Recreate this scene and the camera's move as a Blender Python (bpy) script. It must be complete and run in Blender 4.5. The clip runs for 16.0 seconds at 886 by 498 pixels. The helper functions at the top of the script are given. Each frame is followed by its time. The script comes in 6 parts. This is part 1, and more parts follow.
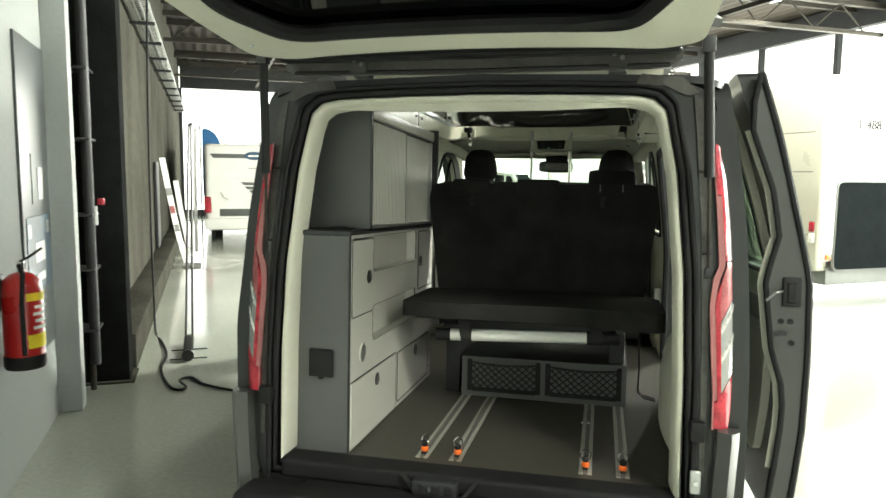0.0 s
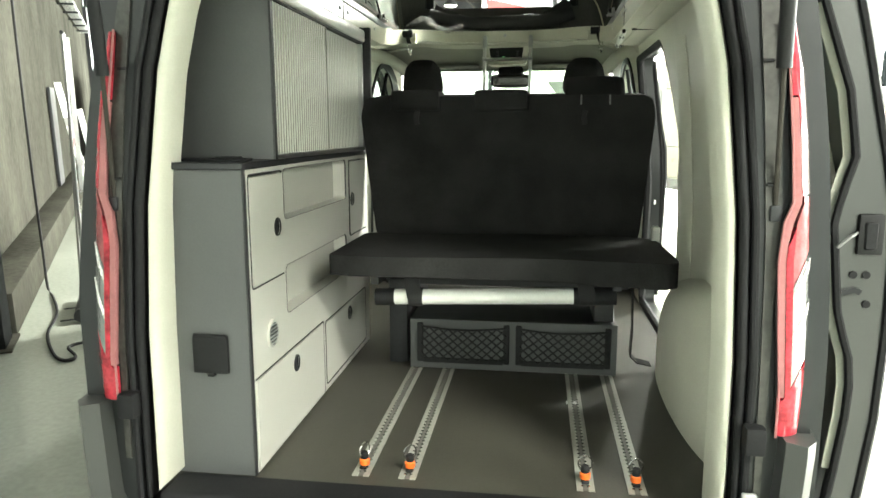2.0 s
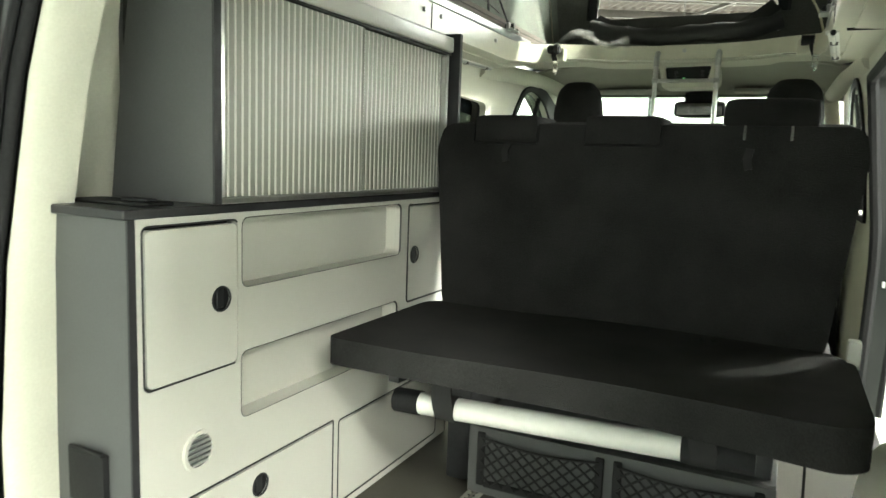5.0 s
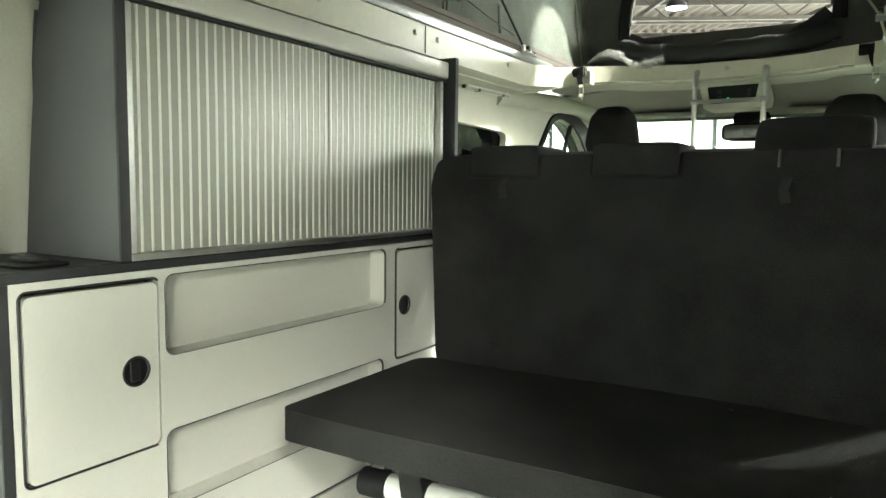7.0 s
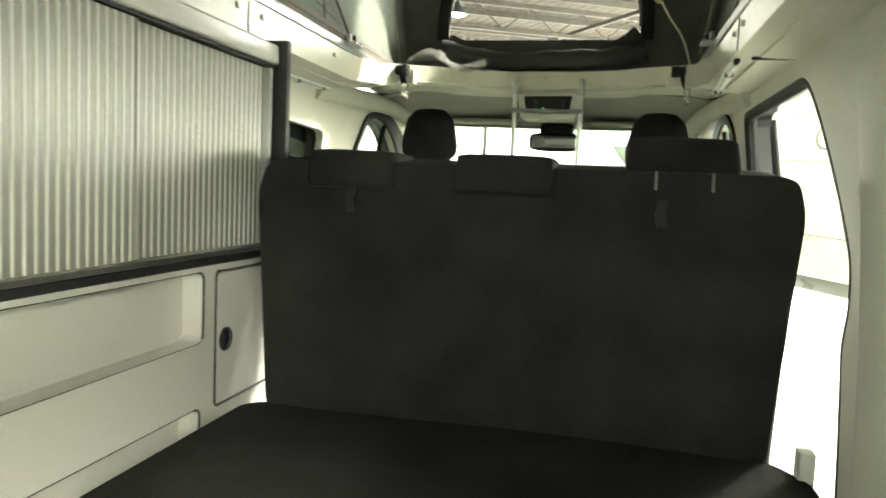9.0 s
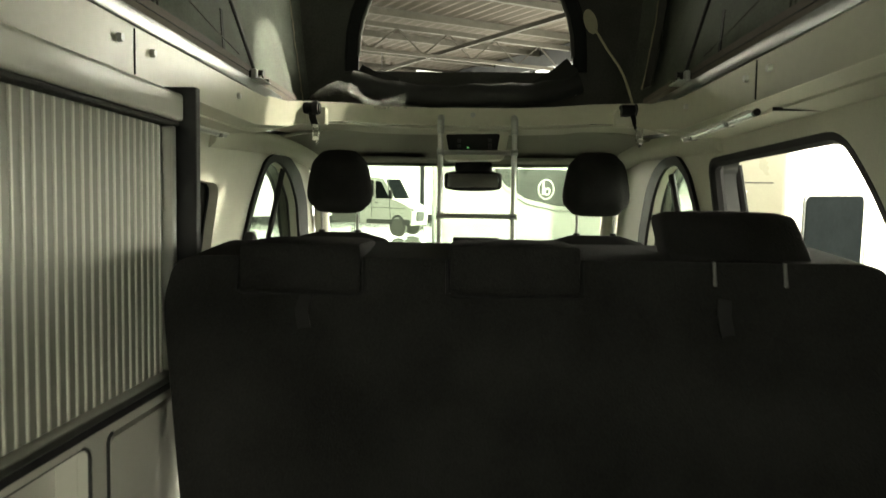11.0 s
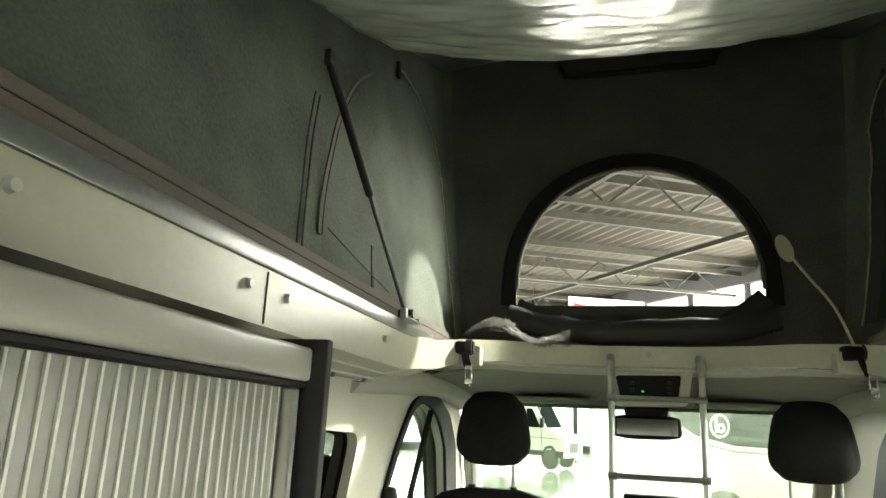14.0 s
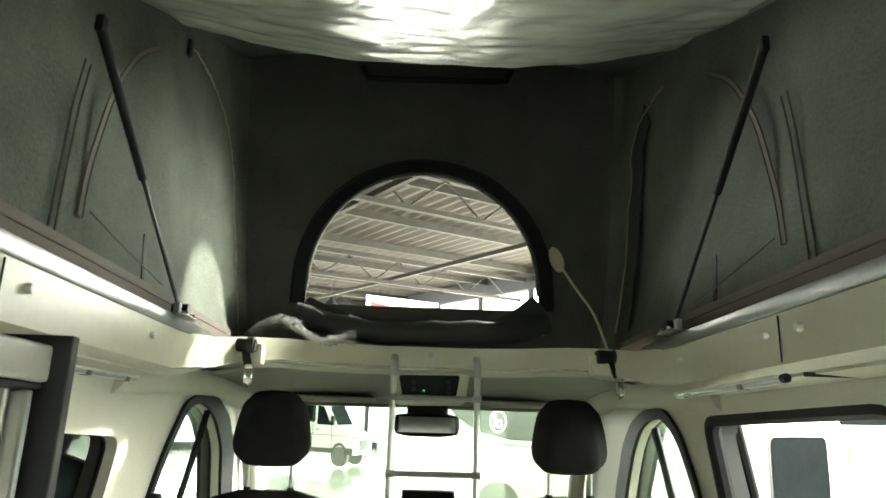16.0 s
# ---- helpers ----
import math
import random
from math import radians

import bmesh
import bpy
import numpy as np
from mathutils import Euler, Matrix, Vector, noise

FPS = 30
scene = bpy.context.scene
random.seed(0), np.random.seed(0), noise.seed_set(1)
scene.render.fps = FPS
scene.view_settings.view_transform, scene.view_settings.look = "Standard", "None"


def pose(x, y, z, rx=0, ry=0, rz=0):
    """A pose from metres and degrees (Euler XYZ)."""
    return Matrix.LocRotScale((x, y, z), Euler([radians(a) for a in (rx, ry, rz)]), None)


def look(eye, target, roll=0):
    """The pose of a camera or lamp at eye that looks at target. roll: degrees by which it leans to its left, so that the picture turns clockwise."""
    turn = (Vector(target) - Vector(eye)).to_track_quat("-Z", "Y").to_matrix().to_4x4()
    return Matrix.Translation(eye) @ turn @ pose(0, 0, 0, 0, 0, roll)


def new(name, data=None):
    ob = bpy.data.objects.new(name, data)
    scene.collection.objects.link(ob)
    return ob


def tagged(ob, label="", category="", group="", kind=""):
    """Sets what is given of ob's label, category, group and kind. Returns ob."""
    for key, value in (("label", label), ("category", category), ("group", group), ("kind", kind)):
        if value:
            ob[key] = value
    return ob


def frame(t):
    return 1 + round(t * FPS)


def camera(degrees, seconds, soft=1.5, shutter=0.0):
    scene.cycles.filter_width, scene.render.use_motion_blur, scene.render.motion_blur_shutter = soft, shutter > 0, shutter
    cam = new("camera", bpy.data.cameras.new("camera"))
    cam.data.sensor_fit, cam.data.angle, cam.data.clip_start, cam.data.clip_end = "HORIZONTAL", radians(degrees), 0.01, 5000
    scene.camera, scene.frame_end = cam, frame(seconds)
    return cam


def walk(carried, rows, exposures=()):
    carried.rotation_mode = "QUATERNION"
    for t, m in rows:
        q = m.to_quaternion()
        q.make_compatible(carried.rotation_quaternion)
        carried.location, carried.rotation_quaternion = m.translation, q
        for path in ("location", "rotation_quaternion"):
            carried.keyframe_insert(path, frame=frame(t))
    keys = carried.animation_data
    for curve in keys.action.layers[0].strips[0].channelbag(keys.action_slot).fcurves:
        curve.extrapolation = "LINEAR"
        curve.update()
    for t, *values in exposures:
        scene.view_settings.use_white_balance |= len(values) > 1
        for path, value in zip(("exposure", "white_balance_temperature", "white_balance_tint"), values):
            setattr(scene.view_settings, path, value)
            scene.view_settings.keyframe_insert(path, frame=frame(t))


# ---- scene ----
cam = camera(64.8, 16.0, 1.5, 0.5)
PATH = [
    (0, (0.463, -0.245, 1.575), (0.022, 1.702, 1.447), 1.1),
    (0.5, (0.375, 0.038, 1.57), (0.0, 1.997, 1.416), 1.4),
    (1, (0.292, 0.302, 1.573), (0.021, 2.268, 1.325), -0.5),
    (1.5, (0.268, 0.481, 1.552), (-0.008, 2.442, 1.267), -0.4),
    (2, (0.282, 0.575, 1.544), (0.015, 2.529, 1.213), -0.0),
    (2.5, (0.334, 0.647, 1.541), (0.029, 2.587, 1.166), 0.3),
    (3, (0.357, 0.754, 1.532), (-0.009, 2.683, 1.152), 1.6),
    (3.5, (0.403, 0.916, 1.528), (-0.073, 2.827, 1.179), 2.3),
    (4, (0.443, 1.094, 1.553), (-0.081, 2.992, 1.203), 2.7),
    (4.2, (0.498, 1.176, 1.563), (-0.118, 3.052, 1.245), 2.4),
    (6.3, (0.606, 1.774, 1.587), (-0.378, 3.501, 1.366), 2.1),
    (6.5, (0.619, 1.788, 1.595), (-0.386, 3.506, 1.393), 1.7),
    (7, (0.631, 1.818, 1.601), (-0.406, 3.519, 1.426), 0.6),
    (7.5, (0.601, 1.841, 1.614), (-0.47, 3.522, 1.453), 0.8),
    (8, (0.496, 1.886, 1.642), (-0.417, 3.66, 1.51), 2.4),
    (8.5, (0.396, 1.937, 1.645), (-0.222, 3.835, 1.507), 3.2),
    (9, (0.347, 2.003, 1.638), (-0.098, 3.945, 1.465), 2.6),
    (9.2, (0.326, 2.054, 1.634), (-0.052, 4.009, 1.449), 1.6),
    (11.3, (0.023, 2.499, 1.808), (-0.035, 4.497, 1.729), 1.1),
    (11.5, (0.038, 2.571, 1.824), (-0.03, 4.57, 1.804), 1.6),
    (12, (0.041, 2.664, 1.85), (-0.008, 4.661, 1.961), 0.7),
    (12.5, (0.017, 2.72, 1.86), (-0.089, 4.702, 2.104), 1.6),
    (13, (-0.005, 2.731, 1.865), (-0.295, 4.671, 2.256), 1.5),
    (13.5, (-0.023, 2.716, 1.867), (-0.446, 4.609, 2.353), 2.2),
    (14, (-0.038, 2.703, 1.872), (-0.53, 4.576, 2.372), 2.6),
    (14.5, (-0.026, 2.709, 1.874), (-0.358, 4.621, 2.361), 3.0),
    (15, (-0.015, 2.711, 1.876), (-0.178, 4.644, 2.365), 3.0),
    (15.5, (-0.004, 2.71, 1.876), (-0.031, 4.648, 2.37), 2.6),
    (16, (-0.002, 2.716, 1.881), (0.063, 4.648, 2.394), 1.7),
]
# The van stands slightly nose-down on the level hall floor.
VAN = Matrix.Translation((0, 2.2, 0)) @ Matrix.Rotation(radians(-2.5), 4, "X") @ Matrix.Translation((0, -2.2, 0))
EXPOSURE = [(0.0, -0.08, 6600, 2), (0.5, 0.05, 6600, 2), (1.0, 0.3, 6500, 2), (1.5, 0.62, 6500, 2), (2.0, 0.87, 6500, 2), (3.0, 0.95, 6500, 2), (3.5, 0.92, 6500, 2), (4.2, 0.86, 6500, 1), (6.5, 1.15, 6500, 2), (7.0, 1.15, 6500, 2), (7.5, 1.05, 6500, 1), (8.0, 0.95, 6550, 0), (9.0, 1.3, 7000, 2), (11.5, -0.25, 7400, 2), (12.5, -0.35, 7400, 2), (13.0, 0.3, 7300, 2), (13.5, 0.62, 7100, 2), (14.5, 0.68, 6750, 2), (16.0, 0.86, 6700, 1)]
walk(cam, [(t, VAN @ look(eye, target, roll)) for t, eye, target, roll in PATH], EXPOSURE)

# ---------------------------------------------------------------- hall axes
HA = radians(31.6)


def hp(u, v, z=0.0):
    """A place in the hall: u along the long wall, v away from it."""
    return Vector((-math.sin(HA) * u + math.cos(HA) * v, math.cos(HA) * u + math.sin(HA) * v, z))


HT = Matrix.Rotation(HA + radians(90), 4, "Z")  # local x runs along u, local y along -v

# ---------------------------------------------------------------- light
world = bpy.data.worlds.new("world")
scene.world = world
world.use_nodes = True
wn = world.node_tree
sky = wn.nodes.new("ShaderNodeTexSky")
sky.sky_type, sky.sun_disc, sky.sun_elevation, sky.sun_rotation = "NISHITA", False, radians(40), radians(120)
wn.links.new(sky.outputs[0], wn.nodes["Background"].inputs[0])
wn.nodes["Background"].inputs[1].default_value = 0.1


def area(name, eye, target, sx, sy, watts, color=(1, 1, 1)):
    d = bpy.data.lights.new(name, "AREA")
    d.shape, d.size, d.size_y, d.energy, d.color = "RECTANGLE", sx, sy, watts, color
    ob = new(name, d)
    ob.matrix_world = look(eye, target)
    return ob


# daylight in the glazed fronts of the hall
# Runs on behind an unseen stretch of the front to brighten the kitchen.
area("daylight_right", hp(6, 14.6, 3.0), hp(6, 0, 2.2), 32, 3.6, 9300, (1, 0.99, 0.93))
area("daylight_far", hp(27.6, 8, 2.6), hp(0, 8, 2.0), 14, 3.6, 2800, (1, 0.99, 0.93))


def bulb(at, watts, radius=0.12):
    d = bpy.data.lights.new("lamp_light", "SPOT")
    d.energy, d.shadow_soft_size, d.color = watts, radius, (1, 0.98, 0.90)
    d.spot_size, d.spot_blend = radians(168), 0.2
    ob = new("lamp_light", d)
    ob.location = at
    return ob


# Third and last are unseen, added to brighten the front motorhome and kitchen.
LAMPS = [((-2.66, 2.89, 5.4), 2000), ((5.26, 7.36, 5.4), 5200), ((7.0, 5.5, 5.3), 650), ((16.4, 6.5, 4.75), 300), ((22.2, 10.5, 4.64), 200), ((11.0, 10.98, 5.17), 300), ((-8.4, 3.2, 5.4), 1800)]
for i, (at, watts) in enumerate(LAMPS):
    bulb(hp(at[0], at[1], at[2] - 0.2), watts, 0.8 if i in (0, 6) else 0.12)

# ---------------------------------------------------------------- materials
MATS = {}


def surface(name, base, rough=0.5, metal=0.0, var=0.12, fine=60.0, coarse=4.0, bump=0.05, coat=0.0, spec=0.5, sheen=0.0, island=0.0, stretch=(1, 1, 1), stain=None):
    """A procedural surface: colour varied at two scales, with fine relief."""
    m = bpy.data.materials.new(name)
    m.use_nodes = True
    n, l = m.node_tree.nodes, m.node_tree.links
    b = n["Principled BSDF"]
    tc = n.new("ShaderNodeTexCoord")
    mp = n.new("ShaderNodeMapping")
    mp.inputs["Scale"].default_value = stretch
    l.new(tc.outputs["Object"], mp.inputs[0])
    f, c = n.new("ShaderNodeTexNoise"), n.new("ShaderNodeTexNoise")
    for node, s, d in ((f, fine, 4), (c, coarse, 5)):
        node.inputs["Scale"].default_value, node.inputs["Detail"].default_value = s, d
        l.new(mp.outputs[0], node.inputs["Vector"])
    mix = n.new("ShaderNodeMath")
    mix.operation = "MULTIPLY_ADD"
    mix.inputs[1].default_value = 0.4
    l.new(f.outputs[0], mix.inputs[0])
    sc = n.new("ShaderNodeMath")
    sc.operation = "MULTIPLY"
    sc.inputs[1].default_value = 0.6
    l.new(c.outputs[0], sc.inputs[0])
    l.new(sc.outputs[0], mix.inputs[2])
    ramp = n.new("ShaderNodeValToRGB")
    lo = [max(0.0, x * (1 - 1.6 * var)) for x in base]
    hi = [min(1.0, x * (1 + 1.6 * var)) for x in base]
    if stain:
        lo = list(stain)
    ramp.color_ramp.elements[0].position, ramp.color_ramp.elements[1].position = 0.33, 0.67
    ramp.color_ramp.elements[0].color, ramp.color_ramp.elements[1].color = (*lo, 1), (*hi, 1)
    l.new(mix.outputs[0], ramp.inputs[0])
    last = ramp.outputs[0]
    if island:
        oi, hs = n.new("ShaderNodeObjectInfo"), n.new("ShaderNodeHueSaturation")
        mr = n.new("ShaderNodeMapRange")
        mr.inputs[3].default_value, mr.inputs[4].default_value = 1 - island, 1 + island
        l.new(oi.outputs["Random"], mr.inputs[0])
        l.new(mr.outputs[0], hs.inputs["Value"])
        l.new(last, hs.inputs["Color"])
        last = hs.outputs[0]
    l.new(last, b.inputs["Base Color"])
    rr = n.new("ShaderNodeMapRange")
    rr.inputs[3].default_value, rr.inputs[4].default_value = max(0.02, rough - 0.08), min(1, rough + 0.08)
    l.new(c.outputs[0], rr.inputs[0])
    l.new(rr.outputs[0], b.inputs["Roughness"])
    b.inputs["Metallic"].default_value = metal
    b.inputs["Coat Weight"].default_value = coat
    b.inputs["Coat Roughness"].default_value = 0.06
    b.inputs["Specular IOR Level"].default_value = spec
    if sheen:
        b.inputs["Sheen Weight"].default_value, b.inputs["Sheen Roughness"].default_value = sheen, 0.5
    if bump:
        bp = n.new("ShaderNodeBump")
        bp.inputs["Strength"].default_value, bp.inputs["Distance"].default_value = min(1, bump * 4), 0.002
        l.new(f.outputs[0], bp.inputs["Height"])
        l.new(bp.outputs[0], b.inputs["Normal"])
    MATS[name] = m
    return m


def glass(name, tint, gloss=0.05, rough=0.02):
    """A thin pane: lets tinted light through and mirrors a little, more at a slant."""
    m = bpy.data.materials.new(name)
    m.use_nodes = True
    n, l = m.node_tree.nodes, m.node_tree.links
    n.remove(n["Principled BSDF"])
    tr, gl, mx, lw = n.new("ShaderNodeBsdfTransparent"), n.new("ShaderNodeBsdfGlossy"), n.new("ShaderNodeMixShader"), n.new("ShaderNodeLayerWeight")
    pw, ad = n.new("ShaderNodeMath"), n.new("ShaderNodeMath")
    pw.operation, ad.operation = "POWER", "MULTIPLY_ADD"
    pw.inputs[1].default_value, ad.inputs[1].default_value, ad.inputs[2].default_value = 4.0, 0.5, gloss
    tr.inputs[0].default_value = (*tint, 1)
    gl.inputs["Roughness"].default_value = rough
    l.new(lw.outputs["Facing"], pw.inputs[0])
    l.new(pw.outputs[0], ad.inputs[0])
    l.new(ad.outputs[0], mx.inputs[0])
    l.new(tr.outputs[0], mx.inputs[1])
    l.new(gl.outputs[0], mx.inputs[2])
    l.new(mx.outputs[0], n["Material Output"].inputs[0])
    return m


def glow(name, color, strength):
    m = bpy.data.materials.new(name)
    m.use_nodes = True
    b = m.node_tree.nodes["Principled BSDF"]
    b.inputs["Base Color"].default_value = (0.8, 0.8, 0.8, 1)
    b.inputs["Emission Color"].default_value = (*color, 1)
    b.inputs["Emission Strength"].default_value = strength
    return m


CREAM = surface("cream_trim", (0.54, 0.535, 0.452), 0.65, var=0.05, fine=180, bump=0.05, spec=0.25)
CREAMPAINT = surface("cream_steel", (0.56, 0.55, 0.44), 0.35, var=0.04, fine=40, bump=0.02)
GREYPAINT = surface("dark_grey_paint", (0.019, 0.0205, 0.021), 0.38, 0.15, var=0.06, fine=300, bump=0.008, coat=0.3, spec=0.35)
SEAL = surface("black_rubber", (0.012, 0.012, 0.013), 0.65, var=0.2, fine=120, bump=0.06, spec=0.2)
BLACKP = surface("black_plastic", (0.010, 0.010, 0.0105), 0.6, var=0.2, fine=150, bump=0.08, spec=0.25)
LAMG = surface("grey_laminate", (0.080, 0.082, 0.082), 0.5, var=0.06, fine=220, bump=0.03)
LAML = surface("pale_laminate", (0.54, 0.53, 0.485), 0.30, var=0.015, fine=150, coarse=0.4, bump=0.006)
EDGE = surface("black_edging", (0.02, 0.02, 0.022), 0.5, var=0.15, bump=0.03)
WORKTOP = surface("black_worktop", (0.022, 0.022, 0.024), 0.35, var=0.2, fine=250, bump=0.03)
ALU = surface("aluminium", (0.62, 0.62, 0.60), 0.32, 1.0, var=0.06, fine=90, bump=0.02, stretch=(1, 1, 0.06))
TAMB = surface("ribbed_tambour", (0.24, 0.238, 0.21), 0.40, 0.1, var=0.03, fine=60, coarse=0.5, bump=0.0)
# Paler than the door ground: the gleam along each rib is coloured in.
RIB = surface("tambour_rib_gleam", (0.58, 0.575, 0.52), 0.38, 0.1, var=0.02, fine=60, coarse=0.5, bump=0.0)
CHROME = surface("chrome", (0.75, 0.75, 0.74), 0.12, 1.0, var=0.03, bump=0.0)
FABRIC = surface("black_fabric", (0.0205, 0.0202, 0.020), 0.95, var=0.3, fine=300, coarse=6, bump=0.3, spec=0.12)
VINYL = surface("dark_vinyl", (0.050, 0.047, 0.037), 0.5, var=0.16, fine=200, coarse=3, bump=0.06)
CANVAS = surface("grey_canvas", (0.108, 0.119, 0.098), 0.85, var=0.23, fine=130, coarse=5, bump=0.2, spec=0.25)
# Same cloth darkened: the shade on front and corners is in its colour.
CANVASD = surface("shaded_canvas_and_stitching", (0.076, 0.077, 0.069), 0.85, var=0.2, fine=130, coarse=5, bump=0.2, spec=0.25)
PLASTW = surface("wrapped_bed_base", (0.46, 0.48, 0.43), 0.24, var=0.1, fine=14, coarse=3, bump=0.2, coat=0.25)
EPOXY = surface("pale_epoxy_floor", (0.40, 0.42, 0.37), 0.16, var=0.09, fine=30, coarse=0.7, bump=0.01, coat=0.3)
CONC = surface("raw_concrete", (0.060, 0.059, 0.050), 0.8, var=0.24, fine=22, coarse=1.1, bump=0.12, stretch=(1, 1, 0.5), spec=0.0)
WHITEW = surface("white_plaster", (0.31, 0.33, 0.32), 0.7, var=0.04, fine=40, coarse=1.0, bump=0.06)
BLACKST = surface("black_steel", (0.02, 0.021, 0.023), 0.5, 0.2, var=0.2, fine=60, bump=0.04)
ROOFM = surface("ribbed_roof_sheet", (0.036, 0.031, 0.026), 0.9, 0.0, var=0.12, fine=20, coarse=0.8, bump=0.03, spec=0.05)
STEEL = surface("grey_truss_steel", (0.038, 0.035, 0.03), 0.85, 0.0, var=0.12, fine=40, bump=0.03, spec=0.08)
GRP = surface("white_coachwork", (0.80, 0.80, 0.76), 0.25, var=0.03, fine=40, bump=0.01, coat=0.5)
GRPB = surface("beige_and_shaded_coachwork", (0.42, 0.41, 0.34), 0.3, var=0.03, fine=40, bump=0.01, coat=0.3)
SWOOSH = surface("dark_grey_decal", (0.10, 0.105, 0.10), 0.3, var=0.06, bump=0.0, coat=0.3)
DARKGL = surface("dark_acrylic_window", (0.010, 0.012, 0.013), 0.3, var=0.1, fine=20, bump=0.0, spec=0.0)
RED = surface("red_enamel", (0.38, 0.012, 0.012), 0.3, var=0.1, fine=60, bump=0.01, coat=0.4)
REDL = surface("red_lens", (0.32, 0.022, 0.035), 0.22, var=0.35, fine=90, coarse=14, bump=0.05, coat=0.5, spec=0.3)
CLEARL = surface("clear_lens", (0.34, 0.335, 0.33), 0.10, 0.6, var=0.06, fine=60, bump=0.02, coat=0.8)
ROSE = surface("rosy_lens", (0.26, 0.07, 0.075), 0.2, var=0.25, fine=90, coarse=12, bump=0.05, coat=0.5, spec=0.3)
PALEL = surface("pale_lens", (0.42, 0.33, 0.33), 0.16, 0.3, var=0.08, fine=60, bump=0.02, coat=0.7)
PINKL = surface("pale_pink_lens", (0.30, 0.12, 0.12), 0.3, var=0.12, fine=80, bump=0.02, coat=0.15, spec=0.3)
ORANGE = surface("orange_plastic", (0.75, 0.14, 0.02), 0.4, var=0.08, bump=0.02)
YELLOW = surface("yellow_label", (0.75, 0.58, 0.03), 0.5, var=0.05, bump=0.0)
WHITEP = surface("white_paper", (0.75, 0.75, 0.73), 0.6, var=0.04, bump=0.01)
TUBEW = surface("white_tube", (0.68, 0.68, 0.64), 0.4, var=0.04, bump=0.01)
BLUE = surface("blue_print", (0.035, 0.075, 0.12), 0.35, var=0.3, fine=12, coarse=2.5, bump=0.0)
GREYPR = surface("grey_print", (0.055, 0.064, 0.066), 0.3, var=0.35, fine=6, coarse=1.6, bump=0.0)
REDB = surface("red_banner", (0.55, 0.03, 0.03), 0.6, var=0.06, bump=0.0)
SILV = surface("silver_trim", (0.45, 0.46, 0.45), 0.4, 0.6, var=0.06, bump=0.01)
POSTM = surface("dull_steel", (0.22, 0.22, 0.215), 0.42, 0.8, var=0.08, bump=0.01)
RAILM = surface("worn_rail_alloy", (0.42, 0.41, 0.37), 0.4, 0.4, var=0.08, fine=120, bump=0.03)
DULL = surface("dull_grey_plastic", (0.19, 0.19, 0.175), 0.6, var=0.06, bump=0.02)
HEM = surface("brown_hem_tape", (0.12, 0.10, 0.085), 0.8, var=0.1, fine=300, bump=0.12)
TRAYM = surface("galvanised_wire", (0.55, 0.56, 0.54), 0.45, 0.3, var=0.08, bump=0.02)
FLAPC = surface("dark_flap_and_fold_shade", (0.03, 0.031, 0.029), 0.8, var=0.2, fine=300, bump=0.12)
MIRR = surface("dim_mirror", (0.13, 0.13, 0.12), 0.08, 1.0, var=0.02, bump=0.0)
WEB = surface("webbing", (0.010, 0.010, 0.010), 0.8, var=0.2, fine=300, bump=0.1)
# Cab and door-edge lining: cream in shade, the shade put into grey.
CABLIN = surface("shaded_cream_lining", (0.31, 0.31, 0.265), 0.85, var=0.06, fine=260, bump=0.1, spec=0.15)
# Body paint again, paler: lamp light on it is put into the colour.
PAINTM = surface("lit_grey_paint", (0.055, 0.057, 0.054), 0.36, 0.25, var=0.05, fine=300, coarse=2, bump=0.006, coat=0.35, spec=0.35)
PAINTL = surface("scuffed_grey_paint", (0.050, 0.049, 0.044), 0.38, 0.15, var=0.3, fine=60, coarse=7, bump=0.03, coat=0.2, spec=0.35)
FLAGB = surface("blue_flag_cloth", (0.04, 0.16, 0.36), 0.7, var=0.1, fine=80, bump=0.05)
RAILB = surface("satin_alloy", (0.27, 0.28, 0.27), 0.32, 0.7, var=0.08, fine=90, coarse=1, bump=0.02)
SLOTM = surface("rail_groove", (0.16, 0.155, 0.14), 0.5, 0.4, var=0.12, fine=120, bump=0.02)
COLM = surface("matt_black_paint", (0.016, 0.017, 0.017), 0.95, var=0.2, fine=60, bump=0.05, spec=0.0)
FRAY = surface("frayed_thread", (0.28, 0.25, 0.18), 0.8, var=0.2, fine=200, bump=0.1)
RIBL = surface("faceted_lens_rib", (0.62, 0.60, 0.58), 0.12, 0.5, var=0.4, fine=260, coarse=60, bump=0.1, coat=0.6)
IVORY = surface("ivory_tag", (0.55, 0.52, 0.36), 0.6, var=0.06, bump=0.02)


def let_light_through(m, share, color):
    """Cloth that lets part of the light through."""
    n, l = m.node_tree.nodes, m.node_tree.links
    t, mx = n.new("ShaderNodeBsdfTranslucent"), n.new("ShaderNodeMixShader")
    t.inputs[0].default_value = (*color, 1)
    mx.inputs[0].default_value = share
    l.new(n["Principled BSDF"].outputs[0], mx.inputs[1])
    l.new(t.outputs[0], mx.inputs[2])
    l.new(mx.outputs[0], n["Material Output"].inputs[0])


let_light_through(CANVAS, 0.02, (0.10, 0.12, 0.10))
GLASSC = glass("clear_glass", (0.70, 0.77, 0.71))
GLASSD = glass("tinted_glass", (0.50, 0.58, 0.53))
GLASSX = glass("privacy_glass", (0.03, 0.035, 0.035))
FILMG = surface("crinkled_film", (0.52, 0.52, 0.49), 0.10, var=0.08, fine=40, bump=0.1, coat=0.3)
fn, fl = FILMG.node_tree.nodes, FILMG.node_tree.links
see, both = fn.new("ShaderNodeBsdfTransparent"), fn.new("ShaderNodeMixShader")
both.inputs[0].default_value = 0.22
fl.new(see.outputs[0], both.inputs[1])
